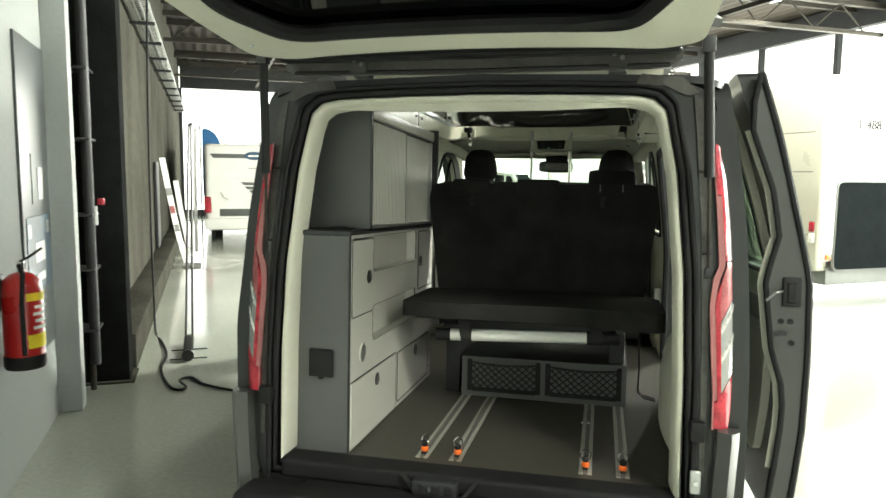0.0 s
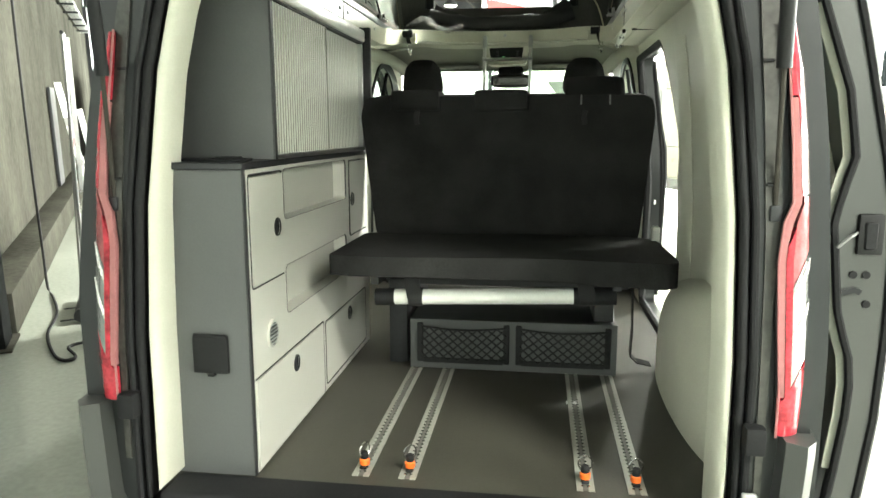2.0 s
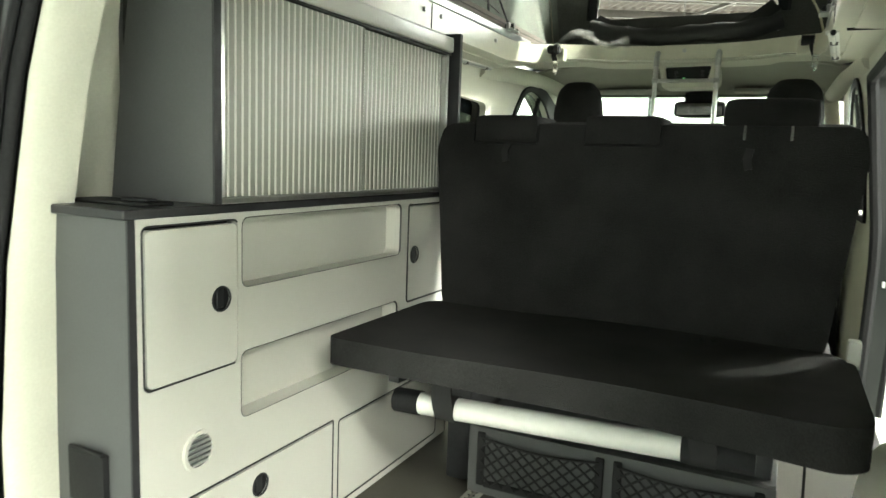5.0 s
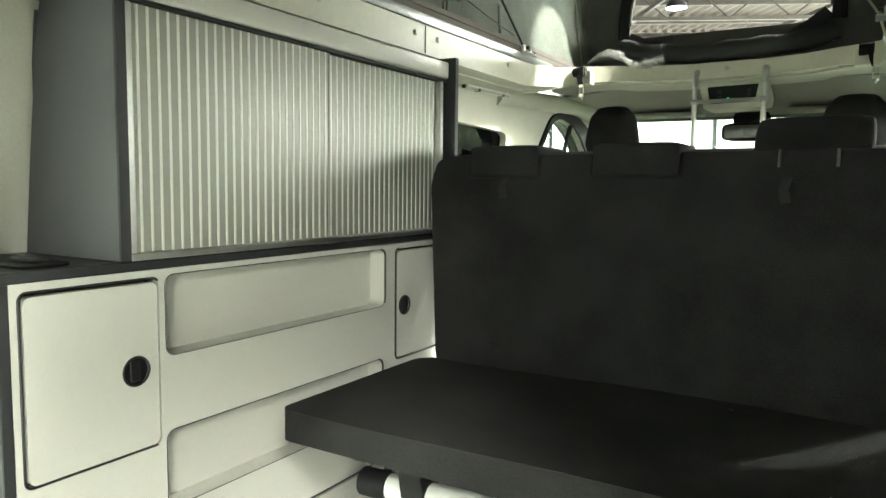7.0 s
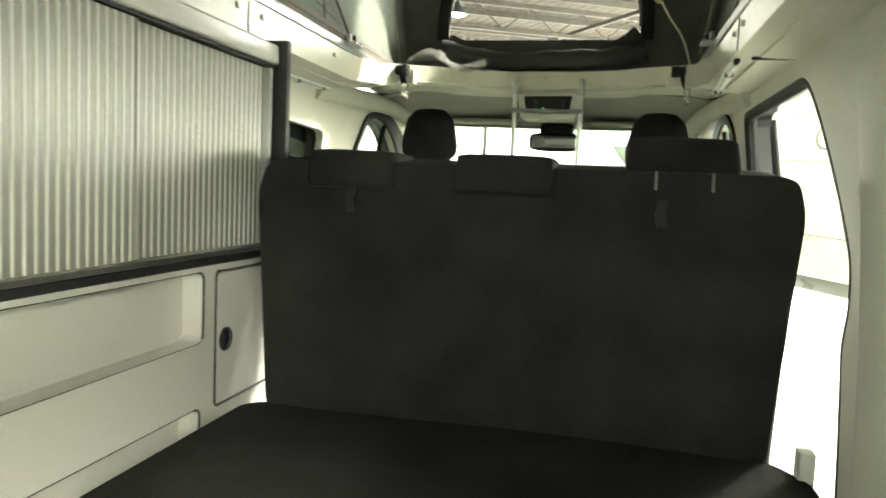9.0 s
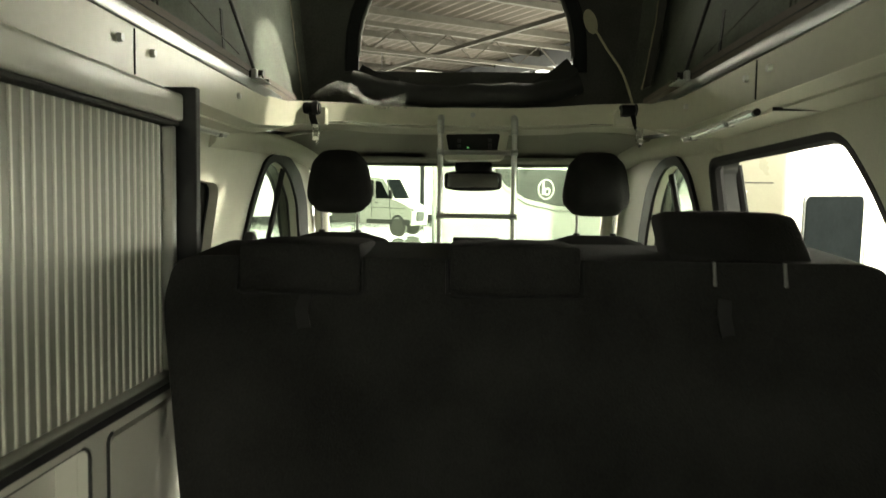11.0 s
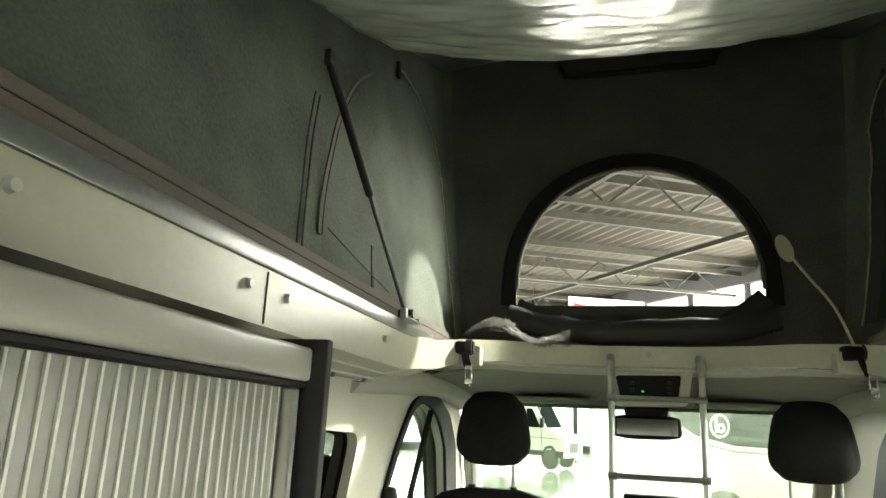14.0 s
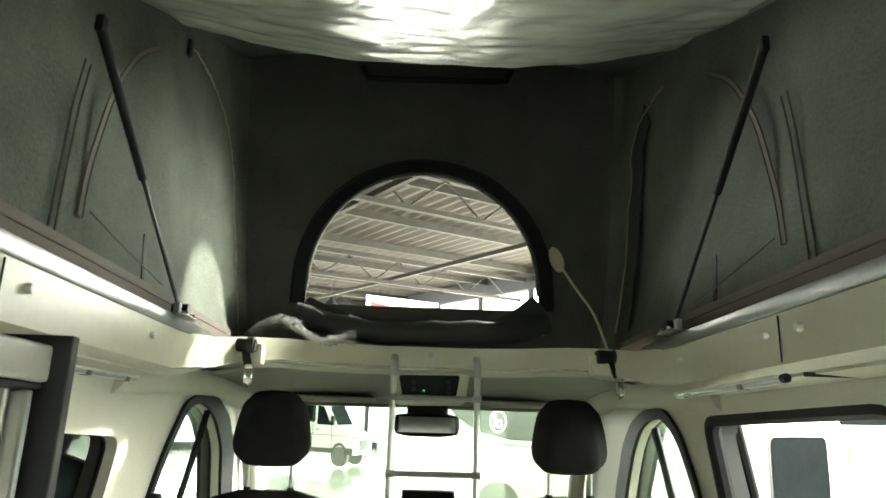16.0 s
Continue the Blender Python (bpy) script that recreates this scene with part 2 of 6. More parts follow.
fl.new(fn["Principled BSDF"].outputs[0], both.inputs[2])
fl.new(both.outputs[0], fn["Material Output"].inputs[0])
SKYG = glow("bright_outdoors", (1, 1, 0.96), 2.5)
LAMPG = glow("lamp_glow", (1, 0.97, 0.9), 30)
LEDG = glow("green_led", (0.1, 1, 0.2), 0.7)

# ---------------------------------------------------------------- mesh helpers


def thing(name, at=(0, 0, 0), van=True, label="", category="", group="", kind=""):
    ob = new(name)
    ob.empty_display_size = 0.1
    ob.matrix_world = (VAN if van else Matrix.Identity(4)) @ Matrix.Translation(at)
    ob["at"] = list(at)
    tagged(ob, label, category, group, kind)
    return ob


def root_of(ob):
    while ob.parent:
        ob = ob.parent
    return ob


def part(name, bm, material, parent, label="", smooth=True, angle=40):
    """One mesh under a thing or a part; bm is in the frame of the thing's surroundings."""
    at = Vector(root_of(parent).get("at", (0, 0, 0)))
    bm.transform(Matrix.Translation(-at))
    bmesh.ops.recalc_face_normals(bm, faces=bm.faces)
    me = bpy.data.meshes.new(name)
    bm.to_mesh(me)
    bm.free()
    me.materials.append(material)
    if smooth:
        me.shade_smooth()
        me.set_sharp_from_angle(angle=radians(angle))
    ob = new(name, me)
    ob.parent = parent
    if label:
        ob["label"] = label
    return ob


def solid(name, bm, material, label="", category="", group="", kind="", m=None, smooth=True):
    """A top-level thing that is one mesh; the mesh is in world places unless m is given."""
    bmesh.ops.recalc_face_normals(bm, faces=bm.faces)
    me = bpy.data.meshes.new(name)
    if m is None:
        c = sum((v.co for v in bm.verts), Vector()) / max(1, len(bm.verts))
        c.z = min(v.co.z for v in bm.verts)
        bm.transform(Matrix.Translation(-c))
        m = Matrix.Translation(c)
    bm.to_mesh(me)
    bm.free()
    me.materials.append(material)
    if smooth:
        me.shade_smooth()
        me.set_sharp_from_angle(angle=radians(40))
    ob = new(name, me)
    ob.matrix_world = m
    return tagged(ob, label, category, group, kind)


def join(*bms):
    out = bms[0]
    for b in bms[1:]:
        me = bpy.data.meshes.new("tmp")
        b.to_mesh(me)
        b.free()
        out.from_mesh(me)
        bpy.data.meshes.remove(me)
    return out


def box(lo, hi, bev=0.0, seg=2):
    bm = bmesh.new()
    bmesh.ops.create_cube(bm, size=1)
    lo, hi = Vector(lo), Vector(hi)
    for v in bm.verts:
        v.co = Vector([lo[i] + (v.co[i] + 0.5) * (hi[i] - lo[i]) for i in range(3)])
    if bev:
        bmesh.ops.bevel(bm, geom=bm.edges[:], offset=bev, segments=seg, affect="EDGES", profile=0.6)
    return bm


def moved(bm, m):
    bm.transform(m)
    return bm


def sweep(points, r, n=8, closed=False, sx=1.0):
    """A round bar along points; r a number or one per point."""
    pts = [Vector(p) for p in points]
    rs = r if isinstance(r, (list, tuple)) else [r] * len(pts)
    bm = bmesh.new()
    rings, ref = [], None
    for i, p in enumerate(pts):
        a = pts[(i - 1) % len(pts)] if (i or closed) else p
        b = pts[(i + 1) % len(pts)] if (i < len(pts) - 1 or closed) else p
        d = (b - a).normalized()
        if ref is None:
            ref = d.orthogonal().normalized()
        ref = (ref - d * ref.dot(d)).normalized()
        s = d.cross(ref)
        rings.append([bm.verts.new(p + rs[i] * (ref * math.cos(k * 2 * math.pi / n) * sx + s * math.sin(k * 2 * math.pi / n))) for k in range(n)])
    for a, b in zip(rings, rings[1:] + ([rings[0]] if closed else [])):
        for k in range(n):
            bm.faces.new((a[k], a[(k + 1) % n], b[(k + 1) % n], b[k]))
    if not closed:
        bm.faces.new(rings[0][::-1])
        bm.faces.new(rings[-1])
    return bm


def strip(points, across, w, t):
    """A flat bar of width w along points, lying across the given direction."""
    pts = [Vector(p) for p in points]
    bm = bmesh.new()
    rows = []
    for i, p in enumerate(pts):
        d = (pts[min(i + 1, len(pts) - 1)] - pts[max(i - 1, 0)]).normalized()
        s = Vector(across[i] if isinstance(across, list) else across)
        s = (s - d * s.dot(d)).normalized()
        nrm = d.cross(s)
        rows.append([bm.verts.new(p + s * a * w / 2 + nrm * b * t / 2) for a, b in ((-1, -1), (1, -1), (1, 1), (-1, 1))])
    for a, b in zip(rows, rows[1:]):
        for k in range(4):
            bm.faces.new((a[k], a[(k + 1) % 4], b[(k + 1) % 4], b[k]))
    bm.faces.new(rows[0][::-1])
    bm.faces.new(rows[-1])
    return bm


def rrect(x0, y0, x1, y1, r, n=5):
    if not isinstance(r, (tuple, list)):
        r = (r, r, r, r)
    out = []
    for (cx, cy, a0), q in zip(((x0, y0, 180), (x1, y0, 270), (x1, y1, 0), (x0, y1, 90)), r):
        sx, sy = (1 if cx == x0 else -1), (1 if cy == y0 else -1)
        for k in range(n + 1):
            a = radians(a0 + 90 * k / n)
            out.append((cx + sx * q + q * math.cos(a), cy + sy * q + q * math.sin(a)))
    return out


def rounded(poly, r, n=4):
    """A polygon with its corners rounded by about r."""
    out = []
    m = len(poly)
    for i in range(m):
        p, a, b = Vector(poly[i]), Vector(poly[i - 1]), Vector(poly[(i + 1) % m])
        q = min(r, (a - p).length * 0.45, (b - p).length * 0.45)
        s, e = p + (a - p).normalized() * q, p + (b - p).normalized() * q
        for k in range(n + 1):
            t = k / n
            out.append(tuple(s * (1 - t) ** 2 + p * 2 * t * (1 - t) + e * t * t))
    return out


def plate(outer, holes, w0, w1, to3, vcuts=(), ucuts=()):
    """A plate with holes: loops in (u, v), from depth w0 to w1, mapped to space by to3(u, v, w)."""
    bm = bmesh.new()
    loops = []
    for lp in [outer, *holes]:
        vs = [bm.verts.new((p[0], p[1], 0)) for p in lp]
        loops.append(vs)
        for i in range(len(vs)):
            bm.edges.new((vs[i], vs[(i + 1) % len(vs)]))
    bmesh.ops.triangle_fill(bm, use_beauty=True, use_dissolve=False, edges=bm.edges[:])
    faces = bm.faces[:]
    twin = {v: bm.verts.new((v.co.x, v.co.y, 1)) for v in bm.verts[:]}
    for f in faces:
        bm.faces.new([twin[v] for v in reversed(f.verts)])
    for vs in loops:
        for i in range(len(vs)):
            a, b = vs[i], vs[(i + 1) % len(vs)]
            bm.faces.new((a, b, twin[b], twin[a]))
    for axis, cuts in (((0, 1, 0), vcuts), ((1, 0, 0), ucuts)):
        for c in cuts:
            bmesh.ops.bisect_plane(bm, geom=bm.verts[:] + bm.edges[:] + bm.faces[:], plane_co=Vector(axis) * c, plane_no=axis)
    for v in bm.verts:
        v.co = Vector(to3(v.co.x, v.co.y, w0 + (w1 - w0) * v.co.z))
    return bm


def shell(f, nu, nv, th):
    """A curved sheet f(u, v), 0 to 1 each, with a thickness."""
    bm = bmesh.new()
    P = [[Vector(f(i / nu, j / nv)) for j in range(nv + 1)] for i in range(nu + 1)]

    def nrm(i, j):
        a = P[min(i + 1, nu)][j] - P[max(i - 1, 0)][j]
        b = P[i][min(j + 1, nv)] - P[i][max(j - 1, 0)]
        c = a.cross(b)
        return c.normalized() if c.length > 1e-9 else Vector((0, 0, 1))
    A = [[bm.verts.new(P[i][j]) for j in range(nv + 1)] for i in range(nu + 1)]
    B = [[bm.verts.new(P[i][j] - nrm(i, j) * th) for j in range(nv + 1)] for i in range(nu + 1)]
    for i in range(nu):
        for j in range(nv):
            bm.faces.new((A[i][j], A[i + 1][j], A[i + 1][j + 1], A[i][j + 1]))
            bm.faces.new((B[i][j + 1], B[i + 1][j + 1], B[i + 1][j], B[i][j]))
    rim = [(i, 0) for i in range(nu)] + [(nu, j) for j in range(nv)] + [(i, nv) for i in range(nu, 0, -1)] + [(0, j) for j in range(nv, 0, -1)]
    for k in range(len(rim)):
        (i, j), (p, q) = rim[k], rim[(k + 1) % len(rim)]
        bm.faces.new((A[i][j], B[i][j], B[p][q], A[p][q]))
    return bm


def loft(rings, caps=True, closed=True):
    bm = bmesh.new()
    R = [[bm.verts.new(p) for p in r] for r in rings]
    n = len(R[0])
    for a, b in zip(R, R[1:]):
        for k in range(n if closed else n - 1):
            bm.faces.new((a[k], a[(k + 1) % n], b[(k + 1) % n], b[k]))
    if caps:
        bm.faces.new(R[0][::-1])
        bm.faces.new(R[-1])
    return bm


def pillow(lo, hi, r=0.03, puff=0.01, cut=4):
    """A stuffed block: rounded edges, faces swelling a little."""
    lo, hi = Vector(lo), Vector(hi)
    bm = bmesh.new()
    bmesh.ops.create_cube(bm, size=2)
    bmesh.ops.subdivide_edges(bm, edges=bm.edges[:], cuts=cut, use_grid_fill=True)
    c, h = (lo + hi) / 2, (hi - lo) / 2
    for v in bm.verts:
        p = Vector([v.co[i] * h[i] for i in range(3)])
        q = Vector([max(-h[i] + r, min(h[i] - r, p[i])) for i in range(3)])
        d = p - q
        if d.length > 1e-9:
            p = q + d.normalized() * min(r, d.length)
        s = [1 - v.co[i] ** 2 for i in range(3)]
        for i in range(3):
            j, k = (i + 1) % 3, (i + 2) % 3
            if abs(v.co[i]) > 0.99:
                p[i] += math.copysign(puff * max(0, s[j]) * max(0, s[k]), v.co[i])
        v.co = c + p
    return bm


def text_mesh(s, size, m, depth=0.002):
    cu = bpy.data.curves.new("txt", "FONT")
    cu.body, cu.size, cu.extrude, cu.align_x, cu.align_y = s, size, depth, "CENTER", "CENTER"
    ob = bpy.data.objects.new("txt", cu)
    scene.collection.objects.link(ob)
    me = ob.to_mesh()
    bm = bmesh.new()
    bm.from_mesh(me)
    ob.to_mesh_clear()
    bpy.data.objects.remove(ob)
    bpy.data.curves.remove(cu)
    bm.transform(m)
    return bm

# ================================================================ THE HALL
def hbox(u0, v0, z0, u1, v1, z1, bev=0.0, seg=2):
    bm = box((u0, v0, z0), (u1, v1, z1), bev, seg)
    for v in bm.verts:
        v.co = hp(*v.co)
    return bm


def structure(name, bm, mat, label="", category=""):
    return solid(name, bm, mat, label, category or name.rstrip("_0123456789"), kind="structure")


structure("floor", hbox(-12, -3, -0.2, 30, 17, 0), EPOXY, "pale grey-green glossy epoxy hall floor", "floor")
# long concrete wall with its low ledge, white wall in front of it nearer by
wall_c = thing("wall_concrete", hp(15, -0.5), False, "dark raw concrete hall wall with panel joints", "wall", kind="structure")
for k in range(7):
    u0 = 5.9 + k * 3.3
    part("panel", hbox(u0 + 0.006, -0.85, 0, u0 + 3.294, -0.56, 5.75, 0.008, 1), CONC, wall_c)
part("backing", hbox(4.5, -1.05, 0, 29, -0.86, 5.75), CONC, wall_c)
structure("ledge", hbox(5.95, -0.56, 0, 24.5, -0.285, 0.31, 0.015), CONC, "low concrete ledge along the wall foot", "ledge")
wall_w = structure("wall_white", hbox(-9, -1.05, 0, 4.93, -0.70, 4.4, 0.01), WHITEW, "white plastered wall ending at a pipe niche", "wall")
structure("wall_pier", hbox(4.935, -0.72, 0, 5.08, -0.55, 4.4, 0.01), WHITEW, "white plastered wall end", "wall")
structure("wall_rear_upper", hbox(-9, -1.05, 4.4, 4.93, -0.70, 5.75), CONC, "dark concrete upper wall", "wall")
structure("niche", hbox(4.935, -1.05, 0, 5.9, -0.725, 5.75), CONC, "dark recess behind the pipes", "wall")
col = thing("column", hp(5.85, -0.35), False, "black painted steel column", "column", kind="structure")
part("shaft", hbox(5.6, -0.72, 0.0, 5.9, -0.31, 5.75, 0.01), COLM, col)
part("foot_plate", hbox(5.55, -0.72, 0.0, 5.95, -0.27, 0.015), CONC, col)
pipe = thing("wall_pipe", hp(5.35, -0.5), False, "dark vertical pipes with a red valve in the niche", "pipe")
part("pipe", sweep([hp(5.25, -0.50, 0.25), hp(5.25, -0.50, 5.7)], 0.035, 12), BLACKST, pipe)
part("pipe", sweep([hp(5.45, -0.55, 0.0), hp(5.45, -0.55, 5.7)], 0.022, 10), STEEL, pipe)
for z in (0.5, 0.95, 1.35, 1.9, 2.4, 3.0):
    part("clip", hbox(5.20, -0.72, z, 5.49, -0.47, z + 0.018, 0.004), BLACKST, pipe)
valve = part("valve", sweep([hp(5.36, -0.48, 1.28), hp(5.36, -0.48, 1.42)], 0.02, 12), SILV, pipe)
part("valve_handle", hbox(5.335, -0.46, 1.43, 5.385, -0.41, 1.48, 0.01), REDL, valve, "red valve handle")
# roof
roofbm = shell(lambda a, b: hp(-12 + 42 * a, -1 + 19 * b, 5.75 + 0.05 * (1 if int(b * 240) % 4 < 2 else 0)), 1, 240, 0.03)
structure("ceiling", roofbm, ROOFM, "ribbed metal sheet hall roof", "ceiling")
tr = thing("roof_trusses", hp(8, 8, 5.2), False, "grey steel roof trusses and purlins", "trusses", kind="structure")
for k in range(16):
    u = -10 + 2.5 * k
    part("purlin", hbox(u, -0.6, 5.56, u + 0.09, 17, 5.73), STEEL, tr)
for k in range(6):
    u = -8.0 + 6.5 * k
    bm = hbox(u, -0.6, 5.40, u + 0.14, 14.8, 5.52)
    bm = join(bm, hbox(u, -0.6, 4.80, u + 0.12, 14.6, 4.88))
    for j in range(10):
        v0 = -0.4 + 1.45 * j
        bm = join(bm, sweep([hp(u + 0.06, v0, 4.85), hp(u + 0.06, v0 + 0.72, 5.42)], 0.02, 6), sweep([hp(u + 0.06, v0 + 0.72, 5.42), hp(u + 0.06, v0 + 1.45, 4.85)], 0.02, 6))
    part("truss", bm, STEEL, tr, smooth=False)
for k in range(3):
    v = 2.2 + 4.0 * k
    part("tie_beam", hbox(-11, v, 4.89, 27.8, v + 0.08, 4.98), STEEL, tr)
structure("wall_rear", hbox(-12.2, -1.2, 0, -11.9, 17.2, 5.75), WHITEW, "plain hall wall", "wall")


def facade(name, along_u, fixed, a0, a1, zt, label, pane=2.4):
    """A glazed front: mullions, transom, sill and header, open to the bright outdoors."""
    th = thing(name, hp(*((a0, fixed) if along_u else (fixed, a0))), False, label, "window", kind="structure")

    def bar(n, s0, s1, z0, z1, d=0.07, mat=BLACKST):
        b = hbox(s0, fixed - d, z0, s1, fixed + d, z1) if along_u else hbox(fixed - d, s0, z0, fixed + d, s1, z1)
        part(n, b, mat, th, smooth=False)
    bar("sill", a0, a1, 0, 0.25, 0.1)
    bar("header", a0, a1, zt, 5.75, 0.12, BLACKST)
    n = int((a1 - a0) / pane)
    for i in range(n + 1):
        s = a0 + (a1 - a0) * i / n
        bar("mullion", s - 0.06, s + 0.06, 0.25, zt)
    return th


# Glazing below u = -1 is unseen, added to let more daylight in.
facade("window_front", True, 15.0, -11.9, 28, 5.2, "tall glazed shopfront with dark mullions, its rear stretch added unseen")
facade("window_far", False, 28.0, -0.5, 15.0, 4.8, "glazed hall end with dark mullions", 2.6)
structure("backdrop_front", hbox(-12, 16.4, 0.0, 29, 16.6, 5.75), SKYG, "bright overexposed daylight outside", "backdrop")
structure("backdrop_far", hbox(29.2, -1, 0.0, 29.4, 16.4, 5.75), SKYG, "bright overexposed daylight outside", "backdrop")

# ---- things on and along the wall
post = thing("wall_poster", hp(4.3, -0.69, 0.58), False, "tall grey and blue printed panel on the wall", "poster")
part("board", hbox(4.14, -0.70, 0.55, 4.88, -0.685, 2.46, 0.003, 1), GREYPR, post)
part("print_bonnet", hbox(4.200, -0.685, 0.95, 4.803, -0.681, 1.40), BLUE, post, "blue vehicle shape in the print")
part("print_panel", hbox(4.386, -0.685, 1.48, 4.502, -0.681, 1.78), SWOOSH, post)
part("print_panel", hbox(4.548, -0.685, 1.5, 4.687, -0.681, 1.7), SILV, post)
part("print_grille", hbox(4.386, -0.681, 1.12, 4.641, -0.678, 1.24), SILV, post)
part("print_plate", hbox(4.409, -0.681, 1.0, 4.618, -0.678, 1.05), SILV, post)
part("print_lamp", hbox(4.223, -0.681, 1.28, 4.293, -0.678, 1.36), SILV, post)
part("print_lamp", hbox(4.710, -0.681, 1.28, 4.780, -0.678, 1.36), SILV, post)


def extinguisher():
    c = (3.60, -0.59)
    e = thing("fire_extinguisher", hp(*c, 0.68), False, "red fire extinguisher with yellow labels hung on the white wall", "fire extinguisher")
    prof = [(0.0, 0.68), (0.09, 0.68), (0.096, 0.695), (0.096, 0.75), (0.092, 0.755), (0.093, 1.08), (0.083, 1.13), (0.05, 1.16), (0.02, 1.17)]
    part("cylinder", loft([[hp(c[0] + r * math.cos(k * math.pi / 12), c[1] + r * math.sin(k * math.pi / 12), z) for k in range(24)] for r, z in prof[3:]]), RED, e)
    part("base", loft([[hp(c[0] + r * math.cos(k * math.pi / 12), c[1] + r * math.sin(k * math.pi / 12), z) for k in range(24)] for r, z in prof[1:4]]), BLACKP, e, "black plastic base")
    part("valve", sweep([hp(*c, 1.165), hp(*c, 1.225)], 0.018, 10), CHROME, e)
    part("lever", strip([hp(c[0] - 0.02, c[1], 1.225), hp(c[0] - 0.01, c[1] + 0.04, 1.245), hp(c[0], c[1] + 0.1, 1.29)], hp(1, 0), 0.022, 0.012), BLACKP, e)
    part("hose", sweep([hp(c[0] - 0.03, c[1], 1.205), hp(c[0] - 0.10, c[1] + 0.03, 1.17), hp(c[0] - 0.105, c[1] + 0.02, 1.02), hp(c[0] - 0.10, c[1] + 0.02, 0.85), hp(c[0] - 0.095, c[1] + 0.02, 0.76)], 0.012, 8), SEAL, e)

    def wrap(n, z0, z1, a0, a1, mat, r=0.0945):
        part(n, shell(lambda a, b: hp(c[0] + r * math.cos(a0 + (a1 - a0) * a), c[1] + r * math.sin(a0 + (a1 - a0) * a), z0 + (z1 - z0) * b), 10, 1, 0.001), mat, e)
    wrap("label", 1.03, 1.07, 1.2, 2.75, YELLOW)
    wrap("label", 0.79, 0.86, 1.2, 2.75, YELLOW)
    for i, z in enumerate((1.0, 0.965, 0.93, 0.895)):
        wrap("printed_bar", z - 0.01, z + 0.006, 1.4, 2.35 + 0.1 * (i % 2), WHITEP)
    part("bracket", hbox(3.56, -0.70, 0.98, 3.64, -0.675, 1.16, 0.004), BLACKST, e)


extinguisher()

tray = thing("cable_tray", hp(14, -0.3, 3.6), False, "pale wire cable tray along the wall", "cable tray")
for dv in (-0.5, -0.43, -0.36, -0.29):
    part("wire", sweep([hp(6.2, dv, 3.62 + (0.06 if dv in (-0.5, -0.29) else 0)), hp(24, dv, 3.62 + (0.06 if dv in (-0.5, -0.29) else 0))], 0.009, 5), TRAYM, tray)
bm = bmesh.new()
for k in range(180):
    u = 6.2 + 0.1 * k
    bm = join(bm, sweep([hp(u, -0.52, 3.7), hp(u, -0.5, 3.61), hp(u, -0.29, 3.61), hp(u, -0.28, 3.7)], 0.006, 4))
part("cross_wire", bm, TRAYM, tray)["kind"] = "stuff"
for k in range(12):
    part("bracket", hbox(6.6 + 1.5 * k, -0.56, 3.56, 6.64 + 1.5 * k, -0.26, 3.6), BLACKST, tray)
part("cable", sweep([hp(6.2, -0.4, 3.65), hp(24, -0.4, 3.65)], 0.03, 8), BLACKP, tray)


a_board = thing("sign_board", hp(13.1, -0.05), False, "narrow white printed sign board leaning by the wall", "board", group="boards leaning on the wall")
lean_pts = [hp(13.1, -0.05, 0.03), hp(13.13, -0.16, 0.45), hp(13.15, -0.252, 0.914), hp(13.22, -0.345, 1.45), hp(13.30, -0.425, 1.93)]
part("board", strip(lean_pts, hp(0.35, 1), 0.10, 0.018), WHITEP, a_board)
for k, (q, w, mat) in enumerate(((0.30, 0.09, SILV), (0.60, 0.08, SWOOSH), (0.93, 0.085, ROSE), (1.25, 0.10, DULL))):
    at = [p + hp(-0.012, 0.0) for p in lean_pts]
    i = 0 if q < 0.45 else 1
    f0 = (q - (0.03, 0.45)[i]) / (0.42, 0.464)[i] if q < 0.914 else None
    a0 = at[i].lerp(at[i + 1], f0) if f0 is not None else at[2].lerp(at[3], (q - 0.914) / 0.536)
    d = (at[3] - at[1]).normalized()
    part("print_band", strip([a0, a0 + d * 0.07, a0 + d * 0.14], hp(0.35, 1), w, 0.006), mat, a_board)
part("foot", hbox(12.55, -0.12, 0.0, 13.05, 0.2, 0.035, 0.01), DULL, a_board, "flat grey foot")
b_board = thing("sign_board", hp(16.4, -0.09), False, "plain narrow white board leaning by the wall", "board", group="boards leaning on the wall")
part("board", strip([hp(16.4, -0.09, 0.0), hp(16.2, -0.22, 0.8), hp(16.0, -0.31, 1.49)], hp(0.35, 1), 0.11, 0.018), WHITEP, b_board)
d_board = thing("dark_panel", hp(12.9, -0.5), False, "dark narrow panel standing against the concrete wall", "panel", group="boards leaning on the wall")
part("board", hbox(12.85, -0.545, 0.33, 13.6, -0.5, 1.85, 0.006), BLACKST, d_board)

bs = thing("banner_stand", hp(6.4, 0.12), False, "slim grey roll-up banner stand with two poles", "banner stand")
part("base", hbox(6.08, 0.075, 0.015, 6.72, 0.165, 0.11, 0.03, 3), BLACKP, bs)
part("end_cap", sweep([hp(6.04, 0.12, 0.065), hp(6.085, 0.12, 0.065)], 0.052, 14), BLACKST, bs)
for u, v0, v1, h in ((6.10, 0.16, 0.20, 2.08), (6.68, 0.09, 0.17, 2.11)):
    part("pole", sweep([hp(u, v0, 0.1), hp(u, v1, h)], 0.011, 8), POSTM, bs)
part("top_bar", sweep([hp(6.06, 0.20, 2.09), hp(6.72, 0.172, 2.12)], 0.014, 8), BLACKST, bs)
part("edge_strip", strip([hp(6.10, 0.215, 0.98), hp(6.10, 0.228, 2.06)], hp(0, 1), 0.03, 0.004), WHITEP, bs, "white banner edge")
